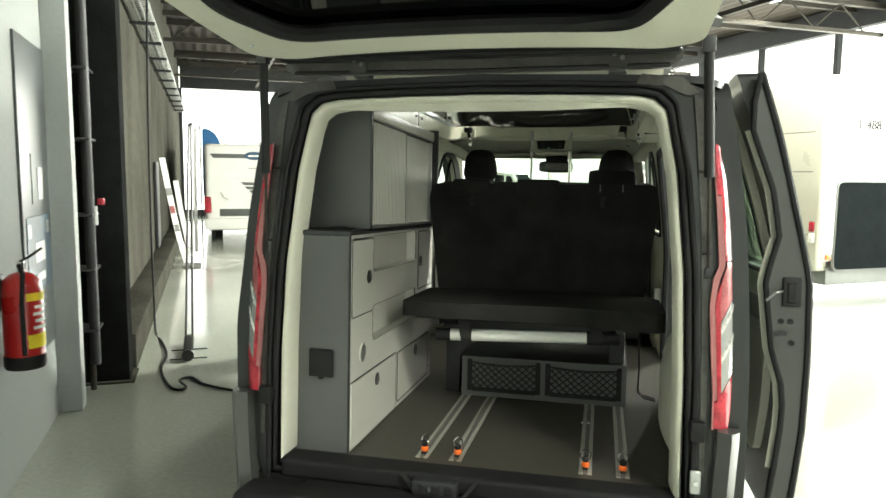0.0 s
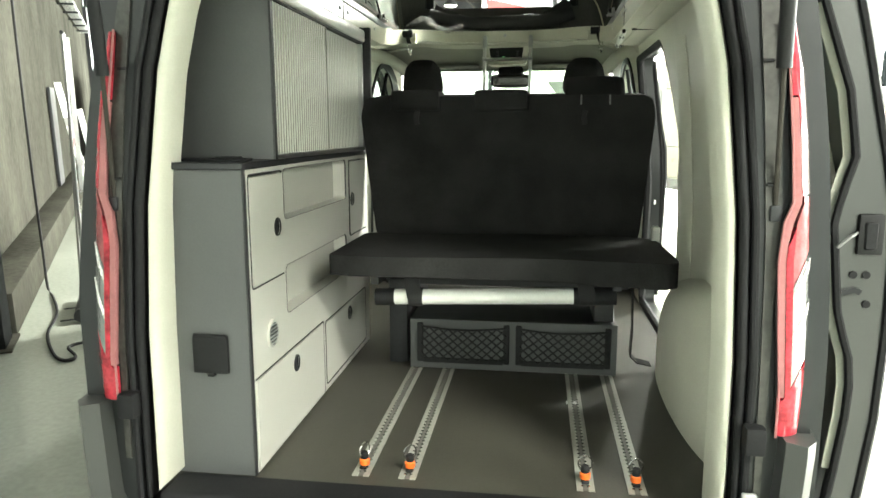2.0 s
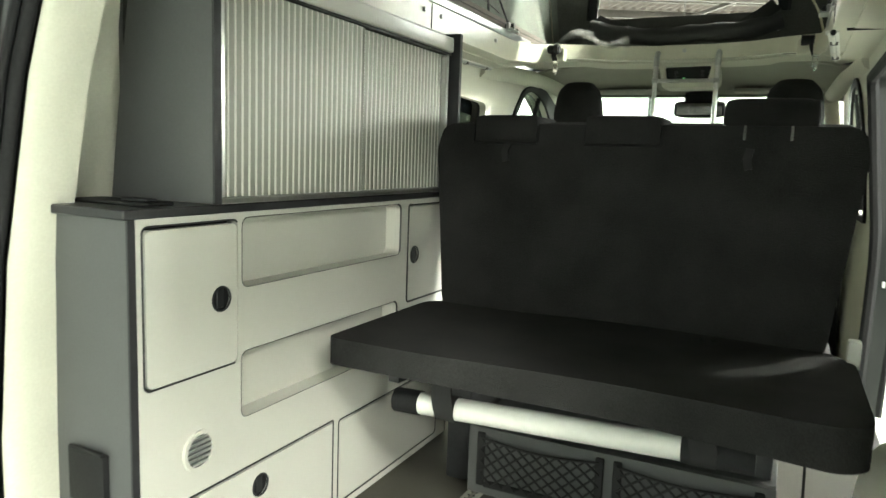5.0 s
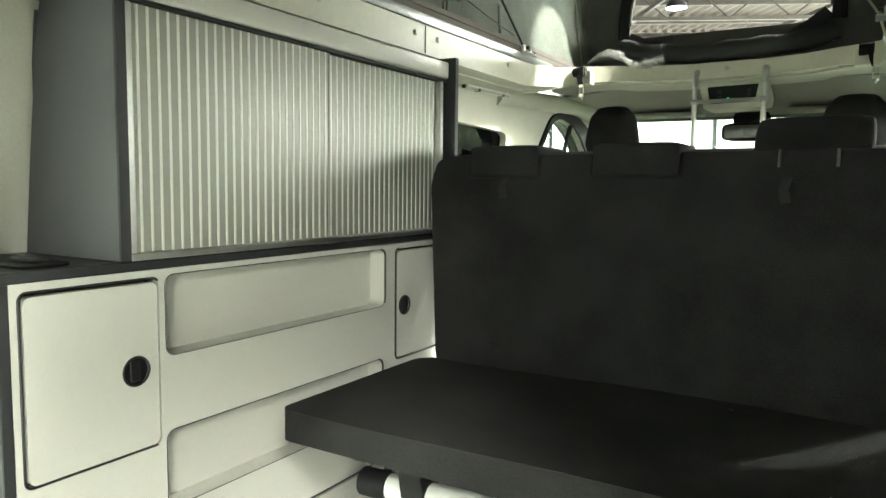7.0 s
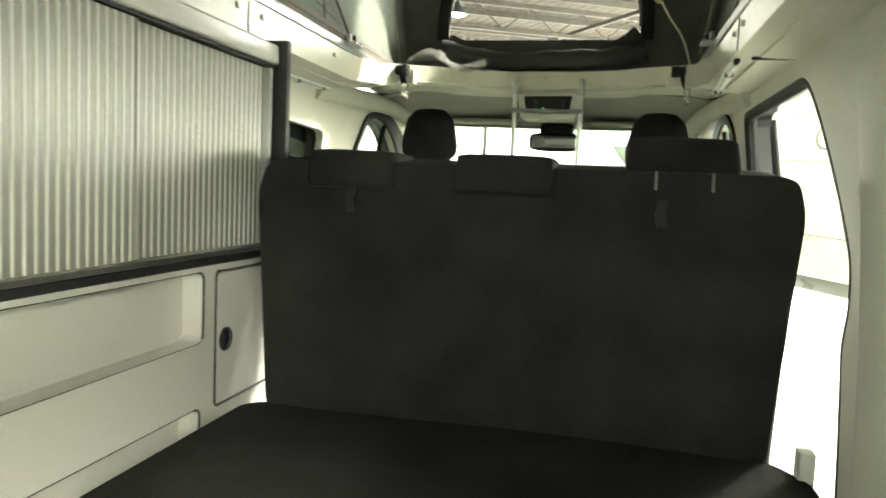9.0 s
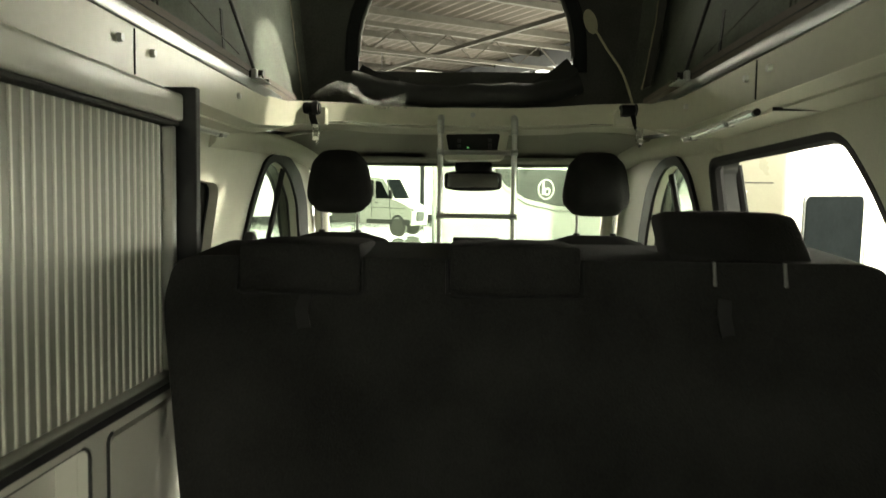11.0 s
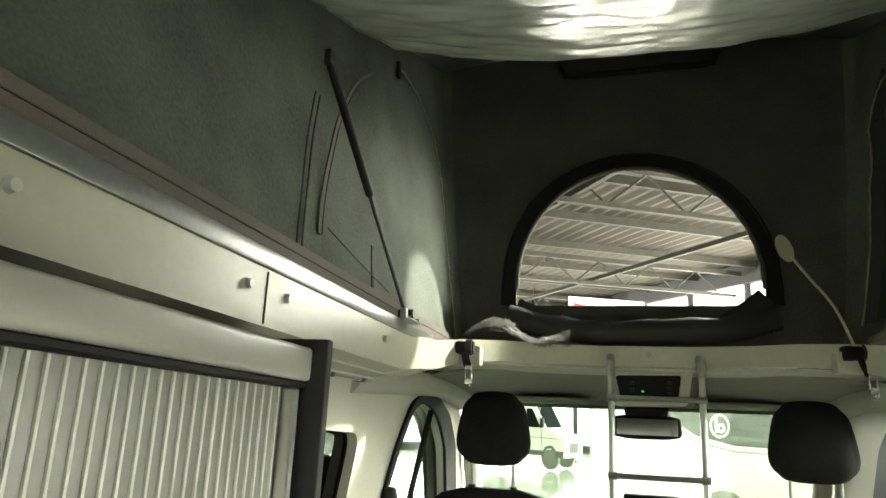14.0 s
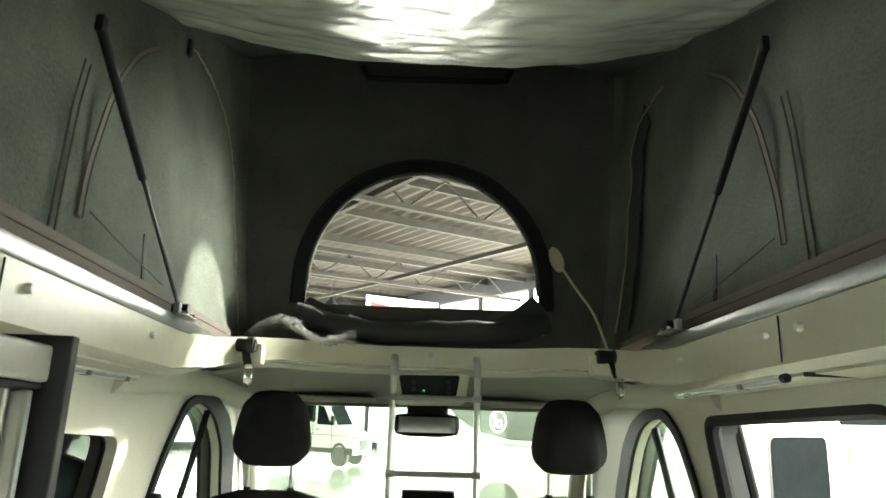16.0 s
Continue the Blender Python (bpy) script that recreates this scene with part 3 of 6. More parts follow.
for u in (6.15, 6.49):
    part("foot", sweep([hp(u, -0.035, 0.012), hp(u, 0.282, 0.012)], 0.006, 6), BLACKST, bs)

cab_pts = [hp(7.4, -0.20, 3.6), hp(7.4, -0.229, 2.29), hp(7.4, -0.238, 1.2), hp(7.4, -0.235, 0.35), hp(7.3, -0.22, 0.014), hp(6.91, -0.143, 0.012), hp(6.37, -0.072, 0.012), hp(5.85, -0.09, 0.012), hp(5.37, -0.012, 0.012), hp(5.215, 0.061, 0.012),
           hp(5.26, 0.123, 0.012), hp(5.446, 0.069, 0.02), hp(5.54, 0.144, 0.012), hp(5.45, 0.195, 0.012), hp(5.3, 0.26, 0.012), hp(5.05, 0.5, 0.012), hp(4.75, 1.0, 0.012)]


def smoothed(pts, n=5):
    out = []
    for i in range(len(pts) - 1):
        p0, p1, p2, p3 = pts[max(i - 1, 0)], pts[i], pts[i + 1], pts[min(i + 2, len(pts) - 1)]
        for k in range(n):
            t = k / n
            out.append(0.5 * ((2 * p1) + (p2 - p0) * t + (2 * p0 - 5 * p1 + 4 * p2 - p3) * t * t + (3 * p1 - p0 - 3 * p2 + p3) * t ** 3))
    return out + [pts[-1]]


solid("power_cable", sweep(smoothed(cab_pts), 0.011, 6), SEAL, "black power cable hanging and curled on the floor", "cable")


# ---- other vehicles in the hall
def motorhome_far():
    m = thing("motorhome", hp(18, 1.6), False, "white motorhome with dark stripes and a red tail lamp", "motorhome")
    u = 17.3
    part("body", hbox(u, 0.30, 0.5, u + 6.0, 2.55, 2.36, 0.12, 4), GRP, m)
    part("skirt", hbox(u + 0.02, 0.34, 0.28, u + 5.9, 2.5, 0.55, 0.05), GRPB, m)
    part("bumper", hbox(u - 0.08, 0.28, 0.3, u + 0.1, 2.56, 0.56, 0.05), GRP, m)
    part("panel_joint", hbox(u - 0.012, 0.62, 0.62, u + 0.01, 2.4, 0.80, 0.01), SWOOSH, m)
    for z, v0 in ((1.78, 0.7), (1.1, 0.75)):
        part("grab_rail", sweep([hp(u - 0.03, v0 + 0.6, z), hp(u - 0.03, v0 + 1.3, z)], 0.015, 6), SILV, m)
    part("stripe", plate([(0.42, 2.12), (1.3, 2.12), (1.3, 2.02), (0.5, 2.02)], [], 0, 0.006, lambda a, b, w: hp(u - 0.004 - w, a, b)), SWOOSH, m)
    for z, a0 in ((1.45, 1.12), (1.345, 1.2), (1.25, 1.3)):
        part("stripe", plate([(a0, z), (1.95, z - 0.03), (1.95, z - 0.10), (a0 + 0.08, z - 0.075)], [], 0, 0.006, lambda a, b, w: hp(u - 0.004 - w, a, b)), SWOOSH, m)
    part("stripe", plate([(0.9, 1.535), (1.9, 1.515), (1.9, 1.50)], [], 0, 0.006, lambda a, b, w: hp(u - 0.004 - w, a, b)), SWOOSH, m)
    part("handle", sweep([hp(u - 0.03, 0.66, 1.2), hp(u - 0.045, 0.72, 1.08), hp(u - 0.03, 0.82, 1.03)], 0.016, 6), GRPB, m)
    part("badge_rim", plate([(1.45 + 0.27 * math.cos(k * math.pi / 12), 2.08 + 0.125 * math.sin(k * math.pi / 12)) for k in range(24)], [], 0, 0.006, lambda a, b, w: hp(u - 0.003 - w, a, b)), WHITEP, m)
    part("badge", plate([(1.45 + 0.24 * math.cos(k * math.pi / 12), 2.08 + 0.10 * math.sin(k * math.pi / 12)) for k in range(24)], [], 0, 0.008, lambda a, b, w: hp(u - 0.006 - w, a, b)), BLUE, m, "blue oval badge")
    part("lettering_bar", hbox(u - 0.022, 1.30, 2.055, u - 0.015, 1.62, 2.10), WHITEP, m)
    part("tail_lamp", hbox(u - 0.03, 0.27, 0.7, u + 0.1, 0.44, 1.1, 0.04), REDL, m)
    for v in (0.6, 2.25):
        part("wheel", sweep([hp(u + 1.0, v - 0.1, 0.32), hp(u + 1.0, v + 0.1, 0.32)], 0.32, 20), SEAL, m)
    part("jockey_wheel", sweep([hp(u + 0.25, 0.42, 0.14), hp(u + 0.25, 0.52, 0.14)], 0.14, 14), SEAL, m)
    part("roof_box", hbox(u + 0.3, 1.6, 2.34, u + 1.0, 2.3, 2.46, 0.03), GRP, m)


motorhome_far()
flag = thing("beach_flag", hp(20.5, 0.1), False, "blue feather flag on a pole", "flag")
part("pole", sweep([hp(20.5, 0.2, 0), hp(20.5, 0.2, 3.0)], 0.02, 6), BLACKST, flag)
part("cloth", plate(rounded([(0.1, 0.9), (0.6, 1.0), (0.65, 2.4), (0.45, 2.8), (0.1, 2.95)], 0.2), [], 0, 0.006, lambda a, b, w: hp(20.5 - w, a + 0.15, b)), FLAGB, flag)
part("emblem", plate([(0.62 + 0.17 * math.cos(k * math.pi / 10), 2.2 + 0.10 * math.sin(k * math.pi / 10)) for k in range(20)], [], 0, 0.004, lambda a, b, w: hp(20.488 - w, a, b)), WHITEP, flag)


def motorhome_side():
    """Stands across the hall: long white side towards the van, shaded end to its left."""
    m = thing("motorhome", hp(7.3, 11), False, "white coachbuilt motorhome with dark windows and model lettering", "motorhome")
    u, v = 6.3, 7.62
    part("body", hbox(u, v, 0.62, u + 2.25, v + 6.4, 2.95, 0.1, 4), GRP, m)
    # White end out of the light; its shade is put into the beige.
    part("end_cap", hbox(u + 0.06, v - 0.05, 0.5, u + 2.2, v + 0.14, 2.9, 0.05, 3), GRPB, m, "end cap with its shade painted beige")
    part("skirt", hbox(u + 0.05, v + 0.1, 0.32, u + 2.2, v + 6.2, 0.66, 0.03), SWOOSH, m)

    def pane(n, a0, a1, z0, z1, mat, r=0.07, off=0.0):
        part(n, plate(rrect(a0, z0, a1, z1, r), [], 0, 0.03, lambda a, b, w: hp(u - off - w + 0.01, a, b)), mat, m)
    pane("window_frame", v + 0.13, v + 1.14, 0.5, 1.66, SWOOSH, 0.09)
    pane("window", v + 0.15, v + 1.12, 0.53, 1.63, DARKGL, 0.08, 0.01)
    pane("door", v + 1.2, v + 1.95, 0.45, 1.62, SILV, 0.1)
    pane("door_panel", v + 1.215, v + 1.935, 0.465, 1.605, GRP, 0.09, 0.012)
    pane("window", v + 1.45, v + 2.5, 1.75, 2.2, DARKGL, 0.06, 0.01)
    pane("door_sticker", v + 1.5, v + 1.62, 1.35, 1.55, YELLOW, 0.01, 0.03)
    pane("window", v + 2.6, v + 3.9, 1.25, 1.95, DARKGL, 0.08, 0.01)
    pane("stripe", v + 0.12, v + 6.0, 0.68, 0.74, SWOOSH, 0.02)
    bm = text_mesh("T 488", 0.17, Matrix.Identity(4), 0.004)
    for q in bm.verts:
        q.co = hp(u - 0.006 - q.co.z, v + 0.60 + q.co.x, 2.34 + q.co.y)
    part("lettering", bm, BLACKP, m, "dark model lettering")
    part("red_mark", hbox(u - 0.01, v + 0.24, 2.28, u + 0.005, v + 0.28, 2.40), REDL, m)
    part("round_badge", plate([(1.1 + 0.13 * math.cos(k * math.pi / 12), 2.0 + 0.13 * math.sin(k * math.pi / 12)) for k in range(24)], [[(1.1 + 0.1 * math.cos(k * math.pi / 12), 2.0 + 0.1 * math.sin(k * math.pi / 12)) for k in range(24)]], 0, 0.012, lambda a, b, w: hp(u + a, v - 0.048 - w, b)), SWOOSH, m)
    part("tail_lamp", hbox(u + 0.12, v - 0.075, 1.0, u + 0.2, v - 0.04, 1.13, 0.02), REDL, m)
    part("tail_lamp", hbox(u + 0.12, v - 0.075, 0.86, u + 0.2, v - 0.04, 0.985, 0.02), TUBEW, m)
    part("marker_lamp", hbox(u - 0.012, v + 0.03, 0.66, u + 0.01, v + 0.09, 0.72, 0.008), ORANGE, m)
    for z in (0.95, 1.75, 2.25):
        part("panel_joint", hbox(u + 0.2, v - 0.054, z, u + 2.1, v - 0.049, z + 0.012), SWOOSH, m)
    part("grab_handle", sweep([hp(u + 0.5, v - 0.06, 1.45), hp(u + 0.5, v - 0.10, 1.5), hp(u + 0.5, v - 0.10, 1.62), hp(u + 0.5, v - 0.06, 1.67)], 0.014, 6), SILV, m)
    part("number_lamp", hbox(u + 0.9, v - 0.08, 2.5, u + 1.3, v - 0.04, 2.6, 0.02), SILV, m)
    for a in (2.7, 5.2):
        part("wheel", sweep([hp(u + 0.25, v + a, 0.34), hp(u + 0.02, v + a, 0.34)], 0.34, 20), SEAL, m)


motorhome_side()


def motorhome_front():
    """Seen through the windscreen, its side towards the van with a dark sweep."""
    m = thing("motorhome", hp(11.3, 6.5), False, "white motorhome with a sweeping dark grey decal", "motorhome")
    u = 10.1
    plan = rounded([(u, 5.68), (u, 9.6), (u + 2.2, 9.6), (u + 2.2, 7.25), (u + 1.3, 6.6)], 0.15)
    part("body", loft([[hp(u + 1.1 + (a - u - 1.1) * k, 7.6 + (b - 7.6) * k, z) for a, b in plan] for z, k in ((0.6, 0.99), (0.7, 1.0), (2.75, 1.0), (2.86, 0.98), (2.9, 0.93))]), GRP, m)
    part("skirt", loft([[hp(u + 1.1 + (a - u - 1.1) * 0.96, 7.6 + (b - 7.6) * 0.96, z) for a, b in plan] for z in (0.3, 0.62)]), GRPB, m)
    pts = [(6.66, 1.90), (6.85, 1.68), (7.2, 1.49), (7.75, 1.38), (9.5, 1.28), (9.5, 1.90)]
    part("decal", plate(pts, [], 0, 0.006, lambda a, b, w: hp(u - 0.003 - w, a, b)), SWOOSH, m)
    part("decal_line", sweep([hp(u - 0.01, a, b - 0.07) for a, b in pts[:5]], 0.012, 5), SILV, m)
    part("round_badge", plate([(7.55 + 0.15 * math.cos(k * math.pi / 12), 1.62 + 0.15 * math.sin(k * math.pi / 12)) for k in range(24)], [[(7.55 + 0.125 * math.cos(k * math.pi / 12), 1.62 + 0.125 * math.sin(k * math.pi / 12)) for k in range(24)]], 0, 0.012, lambda a, b, w: hp(u - 0.008 - w, a, b)), WHITEP, m, "white ring badge")
    part("badge_stem", hbox(u - 0.02, 7.48, 1.54, u - 0.008, 7.52, 1.72), WHITEP, m)
    part("badge_bowl", plate([(7.57 + 0.06 * math.cos(k * math.pi / 8), 1.59 + 0.06 * math.sin(k * math.pi / 8)) for k in range(16)], [[(7.57 + 0.03 * math.cos(k * math.pi / 8), 1.59 + 0.03 * math.sin(k * math.pi / 8)) for k in range(16)]], 0, 0.012, lambda a, b, w: hp(u - 0.008 - w, a, b)), WHITEP, m)
    part("window", plate(rrect(9.0, 0.95, 9.5, 1.3, 0.06), [], 0, 0.02, lambda a, b, w: hp(u - 0.002 - w, a, b)), DARKGL, m)
    part("wheel", sweep([hp(u + 0.25, 7.55, 0.42), hp(u - 0.02, 7.55, 0.42)], 0.42, 22), DULL, m)
    part("wheel_hub", sweep([hp(u - 0.01, 7.55, 0.42), hp(u - 0.04, 7.55, 0.42)], 0.2, 16), SILV, m)


motorhome_front()


def van_cab():
    """A white cab far ahead, seen three-quarter from the side."""
    m = thing("motorhome", hp(20.2, 10.6), False, "white motorhome cab with dark windows", "motorhome")
    f, n = (-0.83, 0.55), (0.55, 0.83)

    def C(x, y, z):
        x, y, z = (x + 2.9) * 0.62 - 1.849, y * 0.5, z * 0.86
        return hp(20.17 + x * f[0] + y * n[0], 10.57 + x * f[1] + y * n[1], z)

    def slab(poly, y0, y1):
        return loft([[C(x, y0, z) for x, z in poly], [C(x, y1, z) for x, z in poly]])
    part("cab", slab([(0, 0.42), (0.05, 0.9), (-0.25, 1.1), (-0.95, 1.28), (-1.55, 2.0), (-2.9, 2.12), (-2.9, 0.42)], 0, 1.95), GRP, m, smooth=False)
    part("body", slab([(-2.95, 0.45), (-2.95, 1.75), (-4.6, 1.75), (-4.6, 0.45)], 0.05, 2.0), DULL, m, "grey body", smooth=False)
    part("side_window", slab([(-1.22, 1.32), (-1.66, 1.9), (-1.98, 1.92), (-1.98, 1.32)], -0.012, 0.02), DARKGL, m)
    part("side_window", slab([(-2.1, 1.40), (-2.1, 1.94), (-2.7, 1.97), (-2.7, 1.40)], -0.012, 0.02), DARKGL, m)
    part("windscreen", loft([[C(-0.97, 0.15, 1.32), C(-1.5, 0.2, 1.97), C(-1.5, 1.75, 1.97), C(-0.97, 1.8, 1.32)], [C(-0.94, 0.15, 1.33), C(-1.47, 0.2, 1.98), C(-1.47, 1.75, 1.98), C(-0.94, 1.8, 1.33)]]), DARKGL, m)
    part("cab_sill", slab([(-0.08, 0.40), (-0.05, 0.62), (-0.42, 0.62), (-0.50, 0.45)], -0.03, 0.03), SWOOSH, m, "grey lower cladding")
    part("cab_sill", slab([(-1.08, 0.45), (-1.12, 0.60), (-2.5, 0.60), (-2.5, 0.45)], -0.03, 0.03), SWOOSH, m, "grey lower cladding")
    part("wheel_arch", loft([[C(-0.75 + r * math.cos(q), yy, 0.36 + r * math.sin(q)) for r, q in [(0.42, k * math.pi / 10) for k in range(11)] + [(0.33, (10 - k) * math.pi / 10) for k in range(11)]] for yy in (-0.03, 0.02)]), SWOOSH, m)
    for x0, x1 in ((-1.15, -1.30), (-2.22, -2.22)):
        part("door_gap", slab([(x0, 0.62), (x0 + 0.025, 0.62), (x1 + 0.025, 1.95), (x1, 1.95)], -0.014, 0.02), SWOOSH, m)
    part("crease", slab([(-0.35, 0.98), (-0.35, 1.0), (-2.4, 1.02), (-2.4, 1.0)], -0.012, 0.02), SWOOSH, m)
    part("door_handle", slab([(-2.0, 1.15), (-2.0, 1.19), (-1.86, 1.19), (-1.86, 1.15)], -0.03, 0.0), SWOOSH, m)
    part("mirror", slab([(-1.0, 1.32), (-1.0, 1.62), (-1.15, 1.62), (-1.15, 1.32)], -0.25, -0.06), BLACKP, m)
    part("grille", slab([(0.02, 0.55), (0.06, 0.88), (0.075, 0.88), (0.04, 0.55)], 0.5, 1.45), SWOOSH, m)
    for y in (0.06, 1.6):
        part("headlamp", slab([(0.0, 0.86), (-0.3, 1.02), (-0.28, 1.09), (0.06, 0.95)], y, y + 0.28), CLEARL, m)
    for y in (-0.01, 1.74):
        part("wheel", sweep([C(-0.75, y, 0.34), C(-0.75, y + 0.22, 0.34)], 0.27, 20), DULL, m)


van_cab()
ban = thing("red_white_banner", hp(16, 9.4, 3.6), False, "white hanging banner with a red stripe", "banner")
part("cloth", hbox(16.0, 8.5, 3.55, 16.02, 10.4, 4.12, 0.004, 1), WHITEP, ban)
part("stripe", plate([(8.65, 3.72), (10.1, 3.72), (9.6, 3.86), (8.6, 3.98)], [], 0, 0.006, lambda a, b, w: hp(15.99 - w, a, b)), REDB, ban)


def hall_lamp(u, v, z):
    l = thing("high_bay_lamp", hp(u, v, z), False, "bright round hanging lamp, one of the hall's and the added fill lamps", "lamp", group="hall lamps")
    part("housing", loft([[hp(u + r * math.cos(k * math.pi / 8), v + r * math.sin(k * math.pi / 8), zz) for k in range(16)] for r, zz in ((0.22, z), (0.2, z + 0.08), (0.08, z + 0.2), (0.05, z + 0.3))]), BLACKST, l)
    part("diffuser", loft([[hp(u + r * math.cos(k * math.pi / 8), v + r * math.sin(k * math.pi / 8), zz) for k in range(16)] for r, zz in ((0.2, z - 0.004), (0.05, z - 0.05))]), LAMPG, l, "glowing diffuser")
    part("rod", sweep([hp(u, v, z + 0.28), hp(u, v, 5.76)], 0.01, 6), BLACKST, l)


# Also hangs a housing on the two added fill lamps.
for a, w in LAMPS:
    hall_lamp(*a)

# ================================================================ THE VAN
van = thing("camper_van", (0, 4, 0.2), True, "dark grey camper van with tailgate and sliding door open", "van")


def xin(y, z):
    """Half width of the inner lining."""
    t = max(0.0, (z - 0.9) / 1.1)
    return 0.865 - 0.085 * t ** 2.2


def side_map(s, x0):
    return lambda y, z, w: (s * (xin(y, z) + w) + x0, y, z)


CX = 0.015
ZC = (0.8, 1.0, 1.2, 1.4, 1.55, 1.7, 1.8, 1.9, 2.0)
slide_hole = rounded([(3.68, 0.56), (4.72, 0.56), (4.62, 1.3), (4.70, 1.945), (3.89, 1.95), (3.81, 1.855), (3.70, 1.68), (3.615, 1.52), (3.635, 1.41), (3.672, 1.33), (3.662, 1.15), (3.64, 0.9)], 0.07)
qwin = rounded([(2.46, 1.54), (2.67, 1.54), (2.94, 1.81), (2.92, 1.86), (2.52, 1.86)], 0.03)
lwin = rounded([(4.02, 1.35), (4.66, 1.35), (4.70, 1.85), (4.02, 1.87)], 0.06)
dwin_r = rounded([(4.77, 1.40), (5.75, 1.40), (5.64, 1.55), (5.534, 1.687), (5.368, 1.838), (5.25, 1.91), (5.13, 1.946), (4.985, 1.95), (4.898, 1.89), (4.832, 1.741)], 0.05)
dwin_l = rounded([(4.96, 1.40), (6.02, 1.40), (5.92, 1.53), (5.844, 1.646), (5.731, 1.80), (5.57, 1.895), (5.433, 1.946), (5.284, 1.966), (5.167, 1.943), (5.08, 1.80), (5.04, 1.70)], 0.05)
dseal_r = rounded([(4.74, 1.375), (5.90, 1.375), (5.77, 1.55), (5.655, 1.70), (5.47, 1.865), (5.31, 1.945), (5.15, 1.982), (4.965, 1.983), (4.865, 1.91), (4.80, 1.745)], 0.05)
dseal_l = rounded([(4.93, 1.375), (6.22, 1.375), (6.12, 1.53), (6.03, 1.66), (5.92, 1.81), (5.72, 1.93), (5.50, 1.992), (5.275, 2.0), (5.135, 1.965), (5.045, 1.81), (5.005, 1.70)], 0.05)


def side(s, holes_in, holes_out, name):
    y1 = 6.75
    prof = [(2.365, 0.45), (y1, 0.45), (y1, 1.3), (6.45, 1.42), (5.95, 1.96), (5.7, 2.03), (2.46, 2.03), (2.41, 1.5), (2.365, 1.0)]
    part("side_lining", plate(rounded(prof, 0.05), holes_in, 0.0, 0.03, side_map(s, CX), ZC), CREAM, van, "cream moulded side lining")
    out = [(2.27, 0.30), (6.95, 0.30), (6.95, 1.1), (6.55, 1.38), (6.0, 1.98), (5.7, 2.04), (2.38, 2.03), (2.31, 1.5), (2.27, 1.0)]
    part("side_panel", plate(rounded(out, 0.08), holes_out, 0.034, 0.09, side_map(s, CX), ZC), GREYPAINT, van, "dark grey metallic side panel")


def grow(loop, d):
    c = (sum(p[0] for p in loop) / len(loop), sum(p[1] for p in loop) / len(loop))
    return [(c[0] + (p[0] - c[0]) * (1 + d / 0.5), c[1] + (p[1] - c[1]) * (1 + d / 0.4)) for p in loop]


side(1, [slide_hole, qwin, dwin_r], [slide_hole, qwin, dwin_r], "right")
side(-1, [lwin, dwin_l], [lwin, dwin_l], "left")
# glazing in the sides
part("quarter_window", plate(grow(qwin, -0.004), [], 0.006, 0.012, side_map(1, CX), ZC), GLASSX, van, "dark privacy glass")
part("side_window", plate(grow(lwin, 0.02), [], 0.035, 0.041, side_map(-1, CX - 0.002), ZC), GLASSX, van, "dark privacy glass")
for s, w, seal in ((1, dwin_r, dseal_r), (-1, dwin_l, dseal_l)):
    p = part("door_window", plate(grow(w, 0.02), [], 0.036, 0.041, side_map(s, CX + 0.002 * s), ZC), GLASSC, van)
    p.visible_shadow = False
    part("window_seal", plate(seal, [w], -0.014, -0.002, side_map(s, CX), ZC), SEAL, van, "black window frame")
    div = [(5.005, 1.42), (5.054, 1.703), (5.106, 1.92)] if s > 0 else [(5.29, 1.42), (5.348, 1.638), (5.437, 1.94)]
    part("window_divider", sweep([(s * xin(0, z) + CX, y, z) for y, z in div], 0.013, 6), BLACKP, van)
sl_loop = [(xin(p[0], p[1]) + CX + 0.02, p[0], p[1]) for p in slide_hole]
part("door_seal", sweep(sl_loop, 0.022, 8, closed=True), SEAL, van, "black rubber door seal")
def door_bulge(y, z, w):
    """The front door swells outwards at the waist."""
    a = xin(0, z) + CX + 0.092
    b = a + 0.006 + (0.975 - a) * (1 - max(0.0, min(1.0, (z - 1.40) / 0.2)))
    return (a + (b - a) * w, y, z)


pil = [(4.727, 0.6), (4.80, 0.6), (4.80, 1.95), (4.707, 1.93), (4.627, 1.3)]
part("b_pillar_edge", plate(pil, [], 0.0, 1.0, door_bulge, ZC + (1.45, 1.5, 1.6)), GREYPAINT, van, "dark grey door pillar")
part("door_seal", sweep([door_bulge(y - 0.004, z, 1.0) for y, z in ((4.725, 0.6), (4.68, 0.95), (4.627, 1.3), (4.645, 1.45), (4.66, 1.6), (4.705, 1.93))], 0.012, 8), SEAL, van)
part("door_seal", sweep([door_bulge(y - 0.004, z, 0.25) for y, z in ((4.725, 0.6), (4.68, 0.95), (4.627, 1.3), (4.645, 1.45), (4.66, 1.6), (4.705, 1.93))], 0.010, 8), SEAL, van)
part("pillar_sticker", box((0.93, 4.628, 1.14), (0.94, 4.632, 1.165)), WHITEP, van)
for s in (-1, 1):
    part("roof_side_trim", sweep([(CX + s * 0.80, 4.55, 2.00), (CX + s * 0.79, 5.1, 2.025), (CX + s * 0.775, 5.5, 2.04), (CX + s * 0.735, 5.9, 2.0)], 0.045, 10), CREAM, van, "cream roof edge moulding")
# load floor
part("load_floor", box((-0.86, 2.36, 0.50), (0.89, 5.05, 0.557), 0.004, 1), VINYL, van, "dark vinyl load floor")
part("floor_pan", box((-0.9, 2.25, 0.36), (0.93, 6.9, 0.498)), BLACKP, van)
part("sill_trim", box((-0.74, 2.24, 0.49), (0.77, 2.372, 0.563), 0.02, 4), SEAL, van, "black plastic loading sill")
